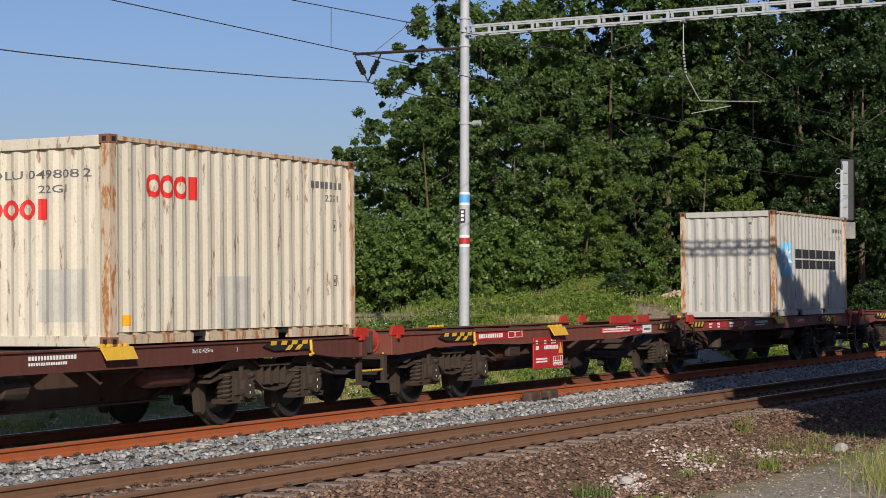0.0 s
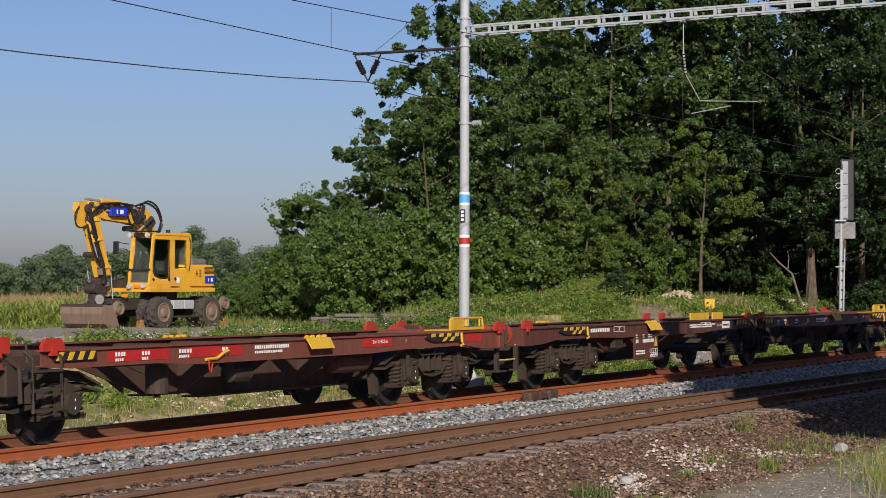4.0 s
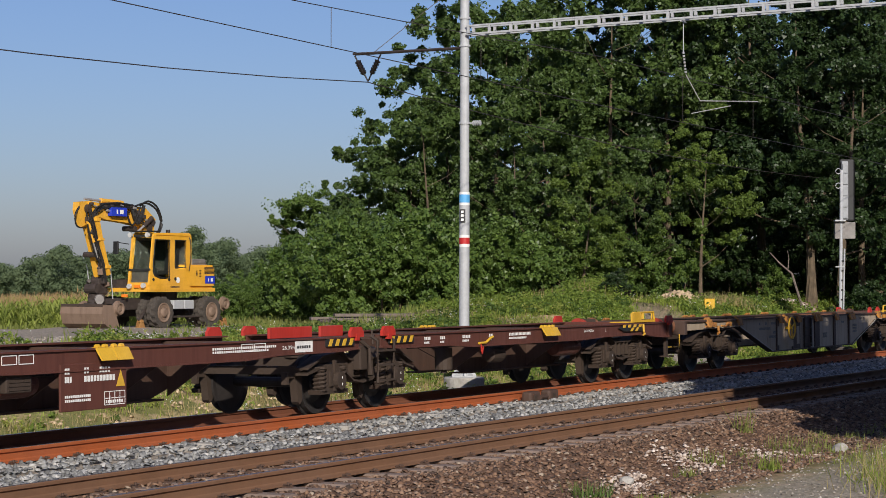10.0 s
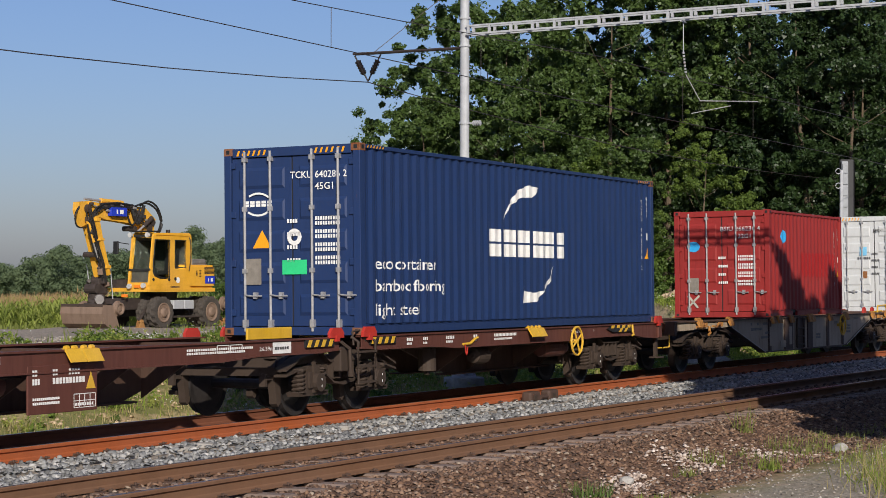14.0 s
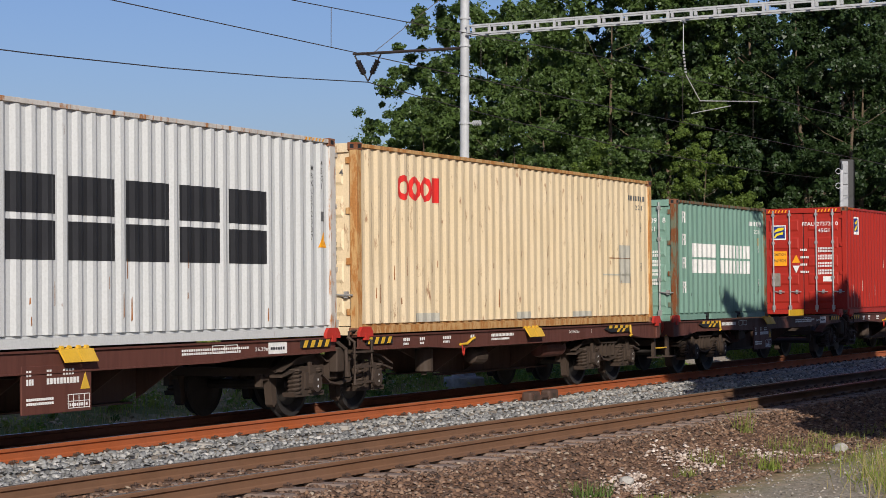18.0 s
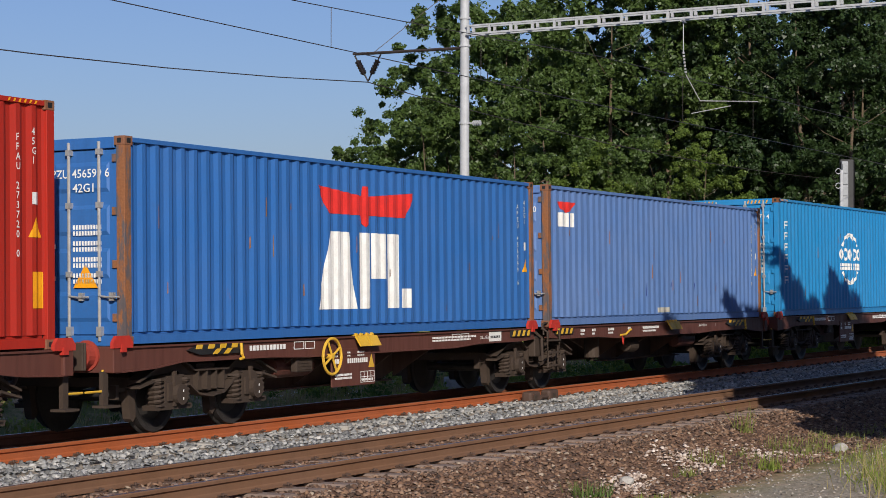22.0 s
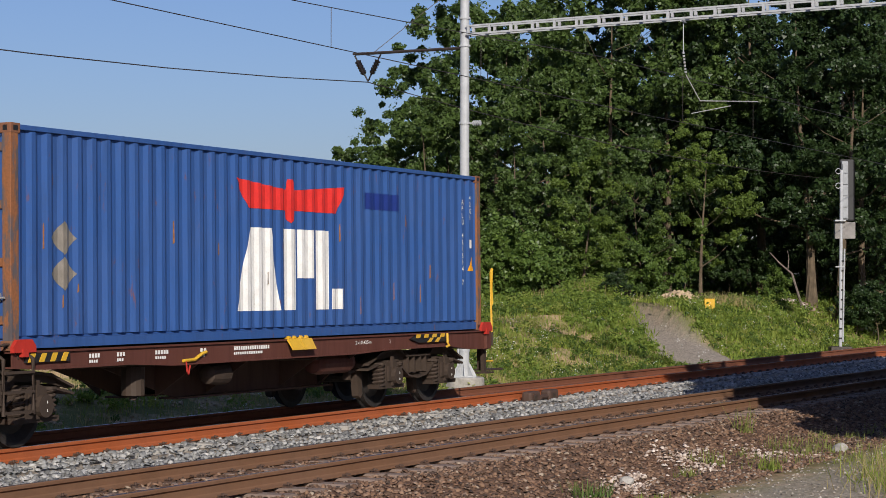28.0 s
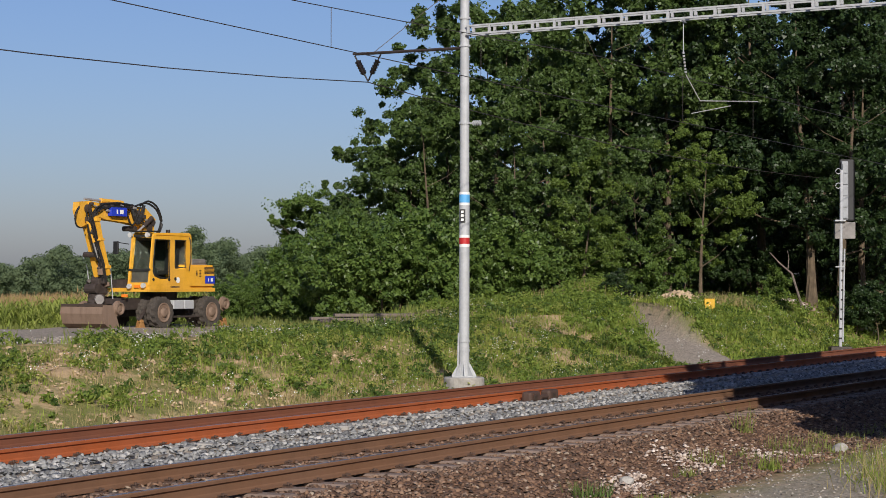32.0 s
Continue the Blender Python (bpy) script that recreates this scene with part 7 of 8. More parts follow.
def overhead():
    P0 = POLE
    mast = thing("catenary_mast", "grey round steel catenary mast with painted bands on a concrete foot", "mast", "catenary masts", at=Matrix.Translation(P0))
    bm = B()
    lathe(bm, [(0.112, 0.0), (0.112, 3.9), (0.102, 3.95), (0.098, 9.6), (0.02, 9.62)], 24, "z")
    part("pole", bm, M["steel"], mast, smooth=False)
    bm = B()
    box(bm, -0.26, 0.26, -0.26, 0.26, 0.0, 0.03, 0.005)
    for k in range(8):
        w = k * math.pi / 4
        d = Vector((math.cos(w), math.sin(w), 0))
        t = Vector((-d.y, d.x, 0)) * 0.008
        vs = [bm.verts.new(p) for p in (d * 0.10 + t + Vector((0, 0, 0.03)), d * 0.27 + t + Vector((0, 0, 0.03)), d * 0.10 + t + Vector((0, 0, 0.34)), d * 0.10 - t + Vector((0, 0, 0.03)), d * 0.27 - t + Vector((0, 0, 0.03)), d * 0.10 - t + Vector((0, 0, 0.34)))]
        for f in ((0, 1, 2), (5, 4, 3), (1, 4, 5, 2), (0, 2, 5, 3), (0, 3, 4, 1)):
            bm.faces.new([vs[i] for i in f])
    part("base_plate", bm, M["steel"], mast)
    bm = B()
    lathe(bm, [(0.44, -0.6), (0.44, -0.03), (0.42, 0.0), (0.05, 0.002)], 24, "z")
    part("foundation", bm, M["concrete"], mast, "round concrete foundation")
    for z0, z1, m in ((3.70, 3.98, "white"), (3.755, 3.93, "blue_band"), (2.80, 3.06, "white"), (2.865, 3.0, "red_plate")):
        bm = B()
        r = 0.1135 if m == "white" else 0.1155
        lathe(bm, [(r, z0), (r, z1)], 24, "z")
        part("painted_band", bm, M[m], mast)
    bm = B()
    box(bm, -0.10, 0.02, -0.135, -0.12, 3.33, 3.61)
    pl = part("number_plate", bm, M["black"], mast)
    bm = B()
    for z in (3.36, 3.45, 3.53):
        box(bm, -0.075, -0.02, -0.14, -0.136, z, z + 0.05)
    part("number_bar", bm, M["white"], pl)
    for z in (0.55, 0.75, 5.45, 7.12, 7.42, 7.72):
        bm = B()
        lathe(bm, [(0.125, z), (0.125, z + 0.045)], 20, "z")
        part("clamp", bm, M["steel"], mast)
    bm = B()
    tube(bm, [(-0.14, -0.05, 0.05), (-0.13, -0.05, 0.5), (-0.12, -0.03, 0.95)], 0.02, 6)
    part("earth_wire", bm, M["steel"], mast)
    # bracket for the feeder on the far side
    bm = B()
    e = -ACROSS * 2.76
    p, q = Vector((0, 0, 7.10)), Vector((e.x, e.y, 7.11))
    for t in (-0.04, 0.04):
        cyl(bm, p + ALONG * t, q + ALONG * t, 0.03, 6)
    part("bracket_arm", bm, M["wire"], mast, "dark steel bracket arm")
    vee = Vector((e.x, e.y, 7.09)) + ACROSS * 0.36 + Vector((0, 0, -0.60))
    for off in (0.02, 0.68):
        top = Vector((e.x, e.y, 7.07)) + ACROSS * off
        bm = B()
        a, b = top.lerp(vee, 0.22), top.lerp(vee, 0.72)
        cyl(bm, top, a, 0.018, 6)
        for i in range(5):
            c = a.lerp(b, (i + 0.1) / 5)
            d = a.lerp(b, (i + 0.75) / 5)
            cyl(bm, c, d, 0.075, 10, 0.058)
        cyl(bm, a, b, 0.045, 8)
        cyl(bm, b, vee, 0.018, 6)
        part("insulator", bm, M["ceramic"], mast, "black string insulator")
    # side insulator
    bm = B()
    cyl(bm, Vector((0.1, 0, 5.47)), Vector((0.1, 0, 5.47)) + ACROSS * 0.28, 0.02, 6)
    for i in range(4):
        c = Vector((0.1, 0, 5.47)) + ACROSS * (0.10 + 0.05 * i)
        cyl(bm, c, c + ACROSS * 0.02, 0.06, 10)
    part("insulator", bm, M["steel"], mast)
    # gantry beam over both tracks and the mast at its other end
    beam = thing("gantry_beam", "grey openwork steel gantry beam across the tracks", "beam", at=Matrix.Translation(P0))
    n = 28
    LB = 14.4
    for z, hgt in ((7.553, 0.036), (7.378, 0.040)):
        bm = B()
        p, q = ACROSS * 0.10 + Vector((0, 0, z)), ACROSS * LB + Vector((0, 0, z))
        q.z += 0.14
        for t in (-0.13, 0.13):
            a, b = p + ALONG * t, q + ALONG * t
            vs = []
            for pt in (a, b):
                for dy_, dz_ in ((-0.025, -hgt / 2), (0.025, -hgt / 2), (0.025, hgt / 2), (-0.025, hgt / 2)):
                    vs.append(bm.verts.new(pt + ALONG * dy_ + Vector((0, 0, dz_))))
            for f in ((0, 1, 2, 3), (7, 6, 5, 4), (0, 4, 5, 1), (1, 5, 6, 2), (2, 6, 7, 3), (3, 7, 4, 0)):
                bm.faces.new([vs[i] for i in f])
        part("chord", bm, M["steel"], beam)
    for i in range(n + 1):
        bm = B()
        c = ACROSS * (0.15 + i * (LB - 0.2) / n)
        for t in (-0.13, 0.13):
            p = c + ALONG * t
            vs = []
            for dz_ in (7.39 + 0.14 * i / n, 7.54 + 0.14 * i / n):
                for du, dv in ((-0.03, -0.02), (0.03, -0.02), (0.03, 0.02), (-0.03, 0.02)):
                    vs.append(bm.verts.new(p + ACROSS * du + ALONG * dv + Vector((0, 0, dz_))))
            for f in ((0, 1, 2, 3), (7, 6, 5, 4), (0, 4, 5, 1), (1, 5, 6, 2), (2, 6, 7, 3), (3, 7, 4, 0)):
                bm.faces.new([vs[j] for j in f])
        part("batten", bm, M["steel"], beam)
    far_base = P0 + ACROSS * LB
    other = thing("catenary_mast", "grey round steel catenary mast beside the path", "mast", "catenary masts", at=Matrix.Translation((far_base.x, far_base.y, ground_z(far_base.x, far_base.y) - 0.1)))
    bm = B()
    lathe(bm, [(0.115, 0.0), (0.10, 9.4), (0.02, 9.42)], 20, "z")
    part("pole", bm, M["steel"], other)
    # hanging support over the farther track
    sup = thing("wire_support", "galvanised hanging wire support under the gantry", "wire support", at=Matrix.Translation((0, 0, 0)))
    def onv(s, v, z):
        x, y, a = on_line(s, v)
        return Vector((x, y, z))
    sb = 7.1
    bm = B()
    hang = P0 + ACROSS * 5.0 + Vector((0, 0, 7.37))
    cyl(bm, hang - ALONG * 0.15, hang + ALONG * 0.15, 0.02, 6)
    cyl(bm, hang, hang + Vector((0, 0, -0.62)), 0.009, 6)
    part("hanger", bm, M["steel"], sup)
    bm = B()
    a, b = hang + Vector((0, 0, -0.62)), hang + Vector((0.05, 0, -1.08))
    for i in range(7):
        c, d = a.lerp(b, i / 7), a.lerp(b, (i + 0.6) / 7)
        cyl(bm, c, d, 0.024, 8)
    part("insulator", bm, M["rod"], sup)
    bm = B()
    knee = hang + Vector((0.34, 0, -1.62))
    tube(bm, [b, knee], 0.010, 6)
    far_end = knee + ACROSS * 0.9 + ALONG * 1.0 + Vector((0, 0, 0.03))
    tube(bm, [knee, knee.lerp(far_end, 0.5), far_end], 0.012, 6)
    tube(bm, [knee + Vector((-0.18, 0, -0.26)), knee + ACROSS * 0.55 + ALONG * 0.3 + Vector((0, 0, -0.10))], 0.010, 6)
    part("registration_arm", bm, M["rod"], sup)
    # wires
    def wire(name, pts, r, label, sag=0.0):
        out = []
        for p, q in zip(pts, pts[1:]):
            for i in range(12):
                k = i / 12
                m = p.lerp(q, k)
                m.z -= sag * 4 * k * (1 - k)
                out.append(m)
        out.append(pts[-1])
        bm = B()
        tube(bm, out, r, 5)
        tagged(part(name, bm, M["wire"], None), label, "wire", "overhead wires")
    wire("contact_wire", [onv(s, 0.0, 5.66) for s in (-32, -10, 7, 30, 60, 110)], 0.008, "dark contact wire over the track")
    wire("carrier_wire", [onv(s, 0.0, 6.27 + 0.0288 * (s + 4.7) + 0.0005 * (s + 4.7) ** 2) for s in (-32, -20, -10, -4.7, 0, 7.1)] + [onv(60, 0.0, 6.9)], 0.008, "dark carrier wire over the track")
    for s in (-3.9, 1.5, 12.0, 17.0):
        wire("dropper", [onv(s, 0.0, 5.66), onv(s, 0.0, 6.27 + 0.0288 * (s + 4.7))], 0.006, "thin dropper between the wires")
    v5 = vee + P0
    wire("feeder_wire", [onv(-40, 5.2, 6.7), v5 + Vector((0, 0, -0.02))], 0.011, "dark feeder wire beside the line", 0.95)
    wire("feeder_wire", [v5 + Vector((0, 0, -0.02)), onv(57, 5.0, 6.6)], 0.011, "dark feeder wire beside the line", 0.75)
    e2 = P0 + Vector((e.x, e.y, 7.12)) + ACROSS * 0.5
    wire("stay_wire", [e2, e2 + Vector((2.0, 0.0, 1.62))], 0.008, "thin slanting stay wire of the mast")
    return mast


def signal_post():
    x, y = 13.15, 64.5
    z = -0.16
    sg = thing("signal", "slim grey railway signal post with a tall grey signal head", "signal", at=Matrix.Translation((x, y, z)))
    bm = B()
    cyl(bm, (0, 0, 0), (0.05, 0, 5.9), 0.055, 12)
    part("post", bm, M["steel"], sg)
    for i in range(9):
        bm = B()
        cyl(bm, (0.0 + 0.008 * i, 0, 0.3 + 0.32 * i), (0.0 + 0.008 * i, 0, 0.36 + 0.32 * i), 0.06, 10)
        part("dark_band", bm, M["black"], sg)
    bm = B()
    box(bm, -0.35, 0.35, -0.25, 0.25, -0.15, 0.06, 0.02)
    part("foundation", bm, M["exc_dark"], sg)
    bm = B()
    box(bm, 0.06, 0.28, 0.02, 0.16, 4.26, 6.2, 0.02)
    head = part("signal_head", bm, M["signal"], sg, "grey back of the signal head")
    for i in range(5):
        bm = B()
        box(bm, 0.08, 0.26, -0.02, 0.04, 4.30 + i * 0.375, 4.62 + i * 0.375, 0.015)
        part("lamp_housing", bm, M["signal"], head)
    bm = B()
    box(bm, 0.02, 0.52, 0.17, 0.21, 4.22, 6.28, 0.05)
    part("background_board", bm, M["black"], head)
    bm = B()
    box(bm, -0.18, 0.0, -0.05, 0.16, 3.62, 4.16, 0.02)
    box(bm, 0.07, 0.50, -0.05, 0.14, 3.62, 4.18, 0.02)
    part("relay_box", bm, M["exc_grey"], sg)
    bm = B()
    box(bm, -0.20, 0.16, -0.2, 0.1, 4.20, 4.25)
    box(bm, -0.16, 0.12, -0.06, 0.06, 2.68, 2.72)
    tube(bm, [(0.1, 0.08, 0.2), (0.16, 0.08, 3.3)], 0.03, 6)
    part("platform", bm, M["steel"], sg)
    for zc in (5.38, 5.86):
        bm = B()
        tube(bm, [(-0.07 + 0.09 * math.cos(k * 0.785), -0.06, zc + 0.09 * math.sin(k * 0.785)) for k in range(8)], 0.015, 5, True)
        part("hoop", bm, M["steel"], sg)


def lineside():
    x, y = 8.72, 63.8
    mk = thing("marker_post", "small yellow marker box on the grass", "marker", at=Matrix.Translation((x, y, ground_z(x, y) + 0.03)))
    bm = B()
    box(bm, -0.17, 0.17, -0.1, 0.1, 0.06, 0.40, 0.02)
    part("cap", bm, M["yellow"], mk)
    bm = B()
    box(bm, -0.13, 0.13, -0.06, 0.06, -0.4, 0.07)
    part("foot", bm, M["yellow"], mk)
    # wheel sensor beside the rail
    x, y, a = on_line(1.95, -0.98)
    ws = thing("wheel_sensor", "two brown rusty wheel sensor housings beside the rail", "rail sensor", at=Matrix.Translation((x, y, -0.19)) @ Matrix.Rotation(a, 4, "Z"))
    for x0, x1 in ((-0.58, -0.14), (0.24, 0.66)):
        bm = B()
        box(bm, x0, x1, -0.10, 0.10, -0.02, 0.19, 0.05)
        hb = part("housing", bm, M["brown_rib"], ws)
        bm = B()
        box(bm, x0 + 0.12, x1 - 0.2, -0.115, -0.09, 0.04, 0.12)
        part("cover", bm, M["gear"], hb)
    bm = B()
    cyl(bm, (-0.1, -0.05, 0.07), (0.2, -0.05, 0.07), 0.045, 10)
    part("link", bm, M["brown_rib"], ws)
    # heap of pale sand at the wood's edge
    rg = np.random.default_rng(61)
    n = 900
    xs, ys = 8.05 + 0.50 * rg.normal(size=n), 66.8 + 0.4 * rg.normal(size=n)
    zs = np.array([ground_z(p, q) for p, q in zip(xs, ys)]) + 0.36 * np.exp(-((xs - 8.05) ** 2 / 0.5 + (ys - 66.8) ** 2 / 0.5))
    bmx = stones("sand_heap", rg, xs, ys, zs, 0.12, M["dry_soil"])
    tagged(part("sand_heap", bmx, None), "small heap of pale sandy earth", "heap", kind="stuff")
    xs, ys = 13.2 + 0.5 * rg.normal(size=70), 72.5 + 0.3 * rg.normal(size=70)
    s, v = line_coords(xs, ys)
    zs = height(s, v, xs, ys)[0]
    tagged(part("rubble", stones("rubble", rg, xs, ys, zs + 0.14, 0.11, M["stone_white"]), None), "pale rubble under the trees", "rubble", kind="stuff")
    # dry branch leaning in the wood's edge
    bm = B()
    tube(bm, [(13.35, 72.0, ground_z(13.35, 72.0) - 0.05), (12.9, 72.0, 2.35), (12.45, 72.1, 2.75), (12.1, 72.2, 3.15)], [0.05, 0.04, 0.03, 0.012], 6)
    tube(bm, [(12.75, 72.0, 2.5), (12.8, 72.1, 2.9), (12.75, 72.1, 3.2)], [0.02, 0.015, 0.008], 5)
    tagged(part("dry_branch", bm, M["old_wood"], None), "dry bare branch leaning from the ground at the wood", "branch")
    rg = np.random.default_rng(63)
    n = 130
    xs, ys = 9.6 + 0.7 * rg.normal(size=n), 67.0 + 0.4 * rg.normal(size=n)
    s, v = line_coords(xs, ys)
    a = blades(rg, xs, ys, height(s, v, xs, ys)[0], np.full(n, 0.46), 0.010, 5, 0.08, 0.7)
    tagged(part("dry_grass", cloud("dry_grass", a, 3, M["dry"], "", ""), None), "tall straw-coloured dry grass by the heap", "grass", kind="stuff")
    # old planks lying on the plateau
    for i, (x, y, w, l) in enumerate(((-2.5, 56.2, 0.05, 2.2), (-2.0, 56.9, 0.02, 2.4), (-2.3, 56.5, 0.09, 2.0), (-2.9, 57.0, 0.03, 2.0))):
        bm = B()
        box(bm, -l / 2, l / 2, -0.14, 0.14, 0.0, 0.09, 0.012)
        ob = part("plank", bm, M["old_wood"], None, "", Matrix.Translation((x, y, ground_z(x, y) + 0.09 * (i % 2) + 0.02)) @ Matrix.Rotation(0.25 + w, 4, "Z"))
        tagged(ob, "grey weathered plank lying on the gravel", "plank", "old planks")


M["old_wood"] = plain("grey_old_wood", (0.15, 0.12, 0.10), 0.9, 0, 0.3, 4, 0.5)


# dark grey for the panels that imitate the cab's shaded inside
M["lining"] = plain("grey_cab_shade", (0.085, 0.08, 0.07), 0.7, 0, 0.4, 5, 0.2)


# ---------- the road-rail excavator ----------
def plank_between(bm, pts, w0, w1, y0, y1):
    """A tapered plate girder along a line of (x, z) points."""
    n = len(pts)
    up, dn = [], []
    for i, (x, z) in enumerate(pts):
        a = Vector(pts[max(i - 1, 0)])
        b = Vector(pts[min(i + 1, n - 1)])
        d = (b - a).normalized()
        nrm = Vector((-d.y, d.x))
        k = i / (n - 1)
        w = (w0 + (w1 - w0) * k) / 2
        up.append((x + nrm.x * w, z + nrm.y * w))
        dn.append((x - nrm.x * w, z - nrm.y * w))
    prism(bm, up + dn[::-1], y0, y1)
    return bm


def excavator():
    m = Matrix.Translation((-9.55, 65.5, ground_z(-9.55, 65.5))) @ Matrix.Rotation(radians(-119.0), 4, "Z")
    ex = thing("excavator", "yellow wheeled road-rail excavator parked on the gravel, arm folded down", "excavator", at=m)
    Yw, Gd, Gr = M["exc_yellow"], M["exc_dark"], M["exc_grey"]
    # undercarriage
    bm = B()
    prism(bm, [(-2.4, 0.62), (2.5, 0.62), (2.7, 0.80), (2.5, 0.98), (-2.3, 0.98), (-2.6, 0.80)], -0.55, 0.55)
    box(bm, -1.5, -1.05, -0.95, 0.95, 0.38, 0.62, 0.03)
    box(bm, 1.15, 1.6, -0.95, 0.95, 0.38, 0.62, 0.03)
    part("chassis", bm, Gd, ex)
    bm = B()
    box(bm, -0.50, 0.03, 0.72, 1.10, 0.62, 0.92, 0.03)
    part("tool_box", bm, M["steel"], ex, "grey steel tool box")
    bm = B()
    box(bm, 0.07, 0.62, 0.72, 1.10, 0.62, 0.92, 0.03)
    part("tool_box", bm, M["steel"], ex, "grey steel tool box")
    bm = B()
    box(bm, -0.75, 0.85, 0.85, 1.15, 0.34, 0.40, 0.01)
    part("step", bm, Gd, ex)
    for fx in (1.38, -1.27):
        for side in (-1, 1):
            for k, off in enumerate((1.10, 0.68)):
                bm = B()
                prof = [(0.30, -0.15), (0.44, -0.17), (0.49, -0.165), (0.49, -0.02), (0.49, 0.02), (0.49, 0.165), (0.44, 0.17), (0.30, 0.15)]
                rings = []
                for i in range(52):
                    w = 2 * math.pi * i / 52
                    row = []
                    for j, (r, y) in enumerate(prof):
                        lug = 0.035 if 2 <= j <= 5 and (i // 2 + (j > 3)) % 2 == 0 else 0.0
                        row.append(bm.verts.new(((r + lug) * math.cos(w), y, (r + lug) * math.sin(w))))
                    rings.append(row)
                for i in range(52):
                    p, q = rings[i], rings[(i + 1) % 52]
                    for j in range(7):
                        bm.faces.new((p[j], p[j + 1], q[j + 1], q[j]))
                for j in (0, 7):
                    bm.faces.new([row[j] for row in rings])
                at = Matrix.Translation((fx, side * off, 0.52))
                wl = part("wheel", bm, M["rubber"], ex, "dusty rubber tyre with deep lugs", at)
                if k == 0:
                    bm = B()
                    sg = side
                    lathe(bm, [(0.325, sg * 0.155), (0.32, sg * 0.185), (0.29, sg * 0.185), (0.26, sg * 0.160), (0.17, sg * 0.158), (0.15, sg * 0.20), (0.10, sg * 0.23), (0.02, sg * 0.23)], 20)
                    for i in range(8):
                        w = i * math.pi / 4
                        cyl(bm, (0.21 * math.cos(w), sg * 0.15, 0.21 * math.sin(w)), (0.21 * math.cos(w), sg * 0.18, 0.21 * math.sin(w)), 0.02, 6)
                    part("rim", bm, M["bucket"], wl, "earth-brown wheel rim")
    # rail wheels with their arms
    for fx, z in ((3.05, 0.66), (-2.75, 0.78)):
        for side in (-1, 1):
            bm = B()
            sg = side
            lathe(bm, [(0.06, sg * 0.62), (0.21, sg * 0.64), (0.25, sg * 0.66), (0.25, sg * 0.69), (0.20, sg * 0.71), (0.195, sg * 0.82), (0.15, sg * 0.82), (0.12, sg * 0.76), (0.07, sg * 0.80), (0.02, sg * 0.80)], 22)
            part("rail_wheel", bm, M["bucket"], ex, "small flanged steel rail wheel", Matrix.Translation((fx, 0, z)))
        bm = B()
        a = 1 if fx > 0 else -1
        cyl(bm, (fx, -0.64, z), (fx, 0.64, z), 0.08, 10)
        for y in (-0.4, 0.4):
            tube(bm, [(fx, y, z), (fx - a * 0.35, y, z + 0.16), (fx - a * 0.8, y, 0.82)], 0.09, 8)
        part("rail_axle_arm", bm, Gd, ex)
    # outrigger pads
    for fx in (2.25, -2.35):
        bm = B()
        box(bm, fx - 0.20, fx + 0.12, 0.82, 1.08, 0.0, 0.05, 0.01)
        for yy in (0.86, 1.00):
            prism(bm, [(fx - 0.18, 0.05), (fx + 0.10, 0.05), (fx + 0.02, 0.30), (fx - 0.08, 0.30)], yy, yy + 0.03)
        cyl(bm, (fx - 0.03, 0.84, 0.24), (fx - 0.03, 1.06, 0.24), 0.04, 8)
        part("outrigger_pad", bm, M["tassel_rust"], ex, "rusty orange outrigger pad")
        bm = B()
        tube(bm, [(fx, 0.9, 0.25), (fx - (0.35 if fx > 0 else -0.35), 0.85, 0.55), (fx - (0.6 if fx > 0 else -0.6), 0.7, 0.75)], 0.06, 6)
        part("outrigger_arm", bm, Gd, ex)
    bm = B()
    cyl(bm, (0, 0, 0.95), (0, 0, 1.18), 0.62, 24)
    part("slew_ring", bm, Gd, ex)
    # superstructure
    bm = B()
    prism(bm, [(-1.55, -1.2), (2.0, -1.2), (2.1, 1.2), (-1.55, 1.2), (-1.85, 0.7), (-1.9, 0.0), (-1.85, -0.7)], 1.20, 1.32, "z")
    part("platform", bm, Yw, ex)
    bm = B()
    prism(bm, [(-1.9, -0.75), (-1.6, -1.22), (0.1, -1.22), (0.1, 1.22), (-1.5, 1.22), (-1.9, 0.75)], 1.32, 2.10, "z")
    bmesh.ops.bevel(bm, geom=bm.edges[:], offset=0.07, segments=2, affect="EDGES")
    hood = part("engine_hood", bm, Yw, ex)
    bm = B()
    for i in range(6):
        box(bm, -1.45, -0.90, 1.215, 1.235, 1.80 + 0.042 * i, 1.82 + 0.042 * i)
    part("louvre", bm, M["exc_dark"], hood)
    bm = B()
    for i in range(5):
        box(bm, -0.72, -0.62, 1.215, 1.232, 1.70 + 0.05 * i, 1.72 + 0.05 * i)
        box(bm, -0.50, -0.44, 1.215, 1.232, 1.72 + 0.04 * i, 1.74 + 0.04 * i)
    part("vent_slot", bm, M["black"], hood)
    bm = B()
    box(bm, -1.5, -0.95, 1.215, 1.23, 1.47, 1.73, 0.004)
    bd = part("blue_badge", bm, M["blue_plate"], hood, "blue badge with white bars")
    bm = B()
    bx = -1.22
    for dx, w in ((-0.12, 0.05), (0.04, 0.12)):
        box(bm, bx - dx - w, bx - dx, 1.231, 1.234, 1.54, 1.66)
    part("badge_bar", bm, M["white"], bd)
    bm = B()
    prism(bm, [(-1.35, 2.08), (-0.5, 2.08), (-0.6, 2.30), (-1.2, 2.30)], 0.3, 1.0)
    for i in range(4):
        box(bm, -1.3, -0.55, 0.28, 1.02, 2.11 + 0.045 * i, 2.125 + 0.045 * i)
    part("air_intake", bm, Gr, ex)
    bm = B()
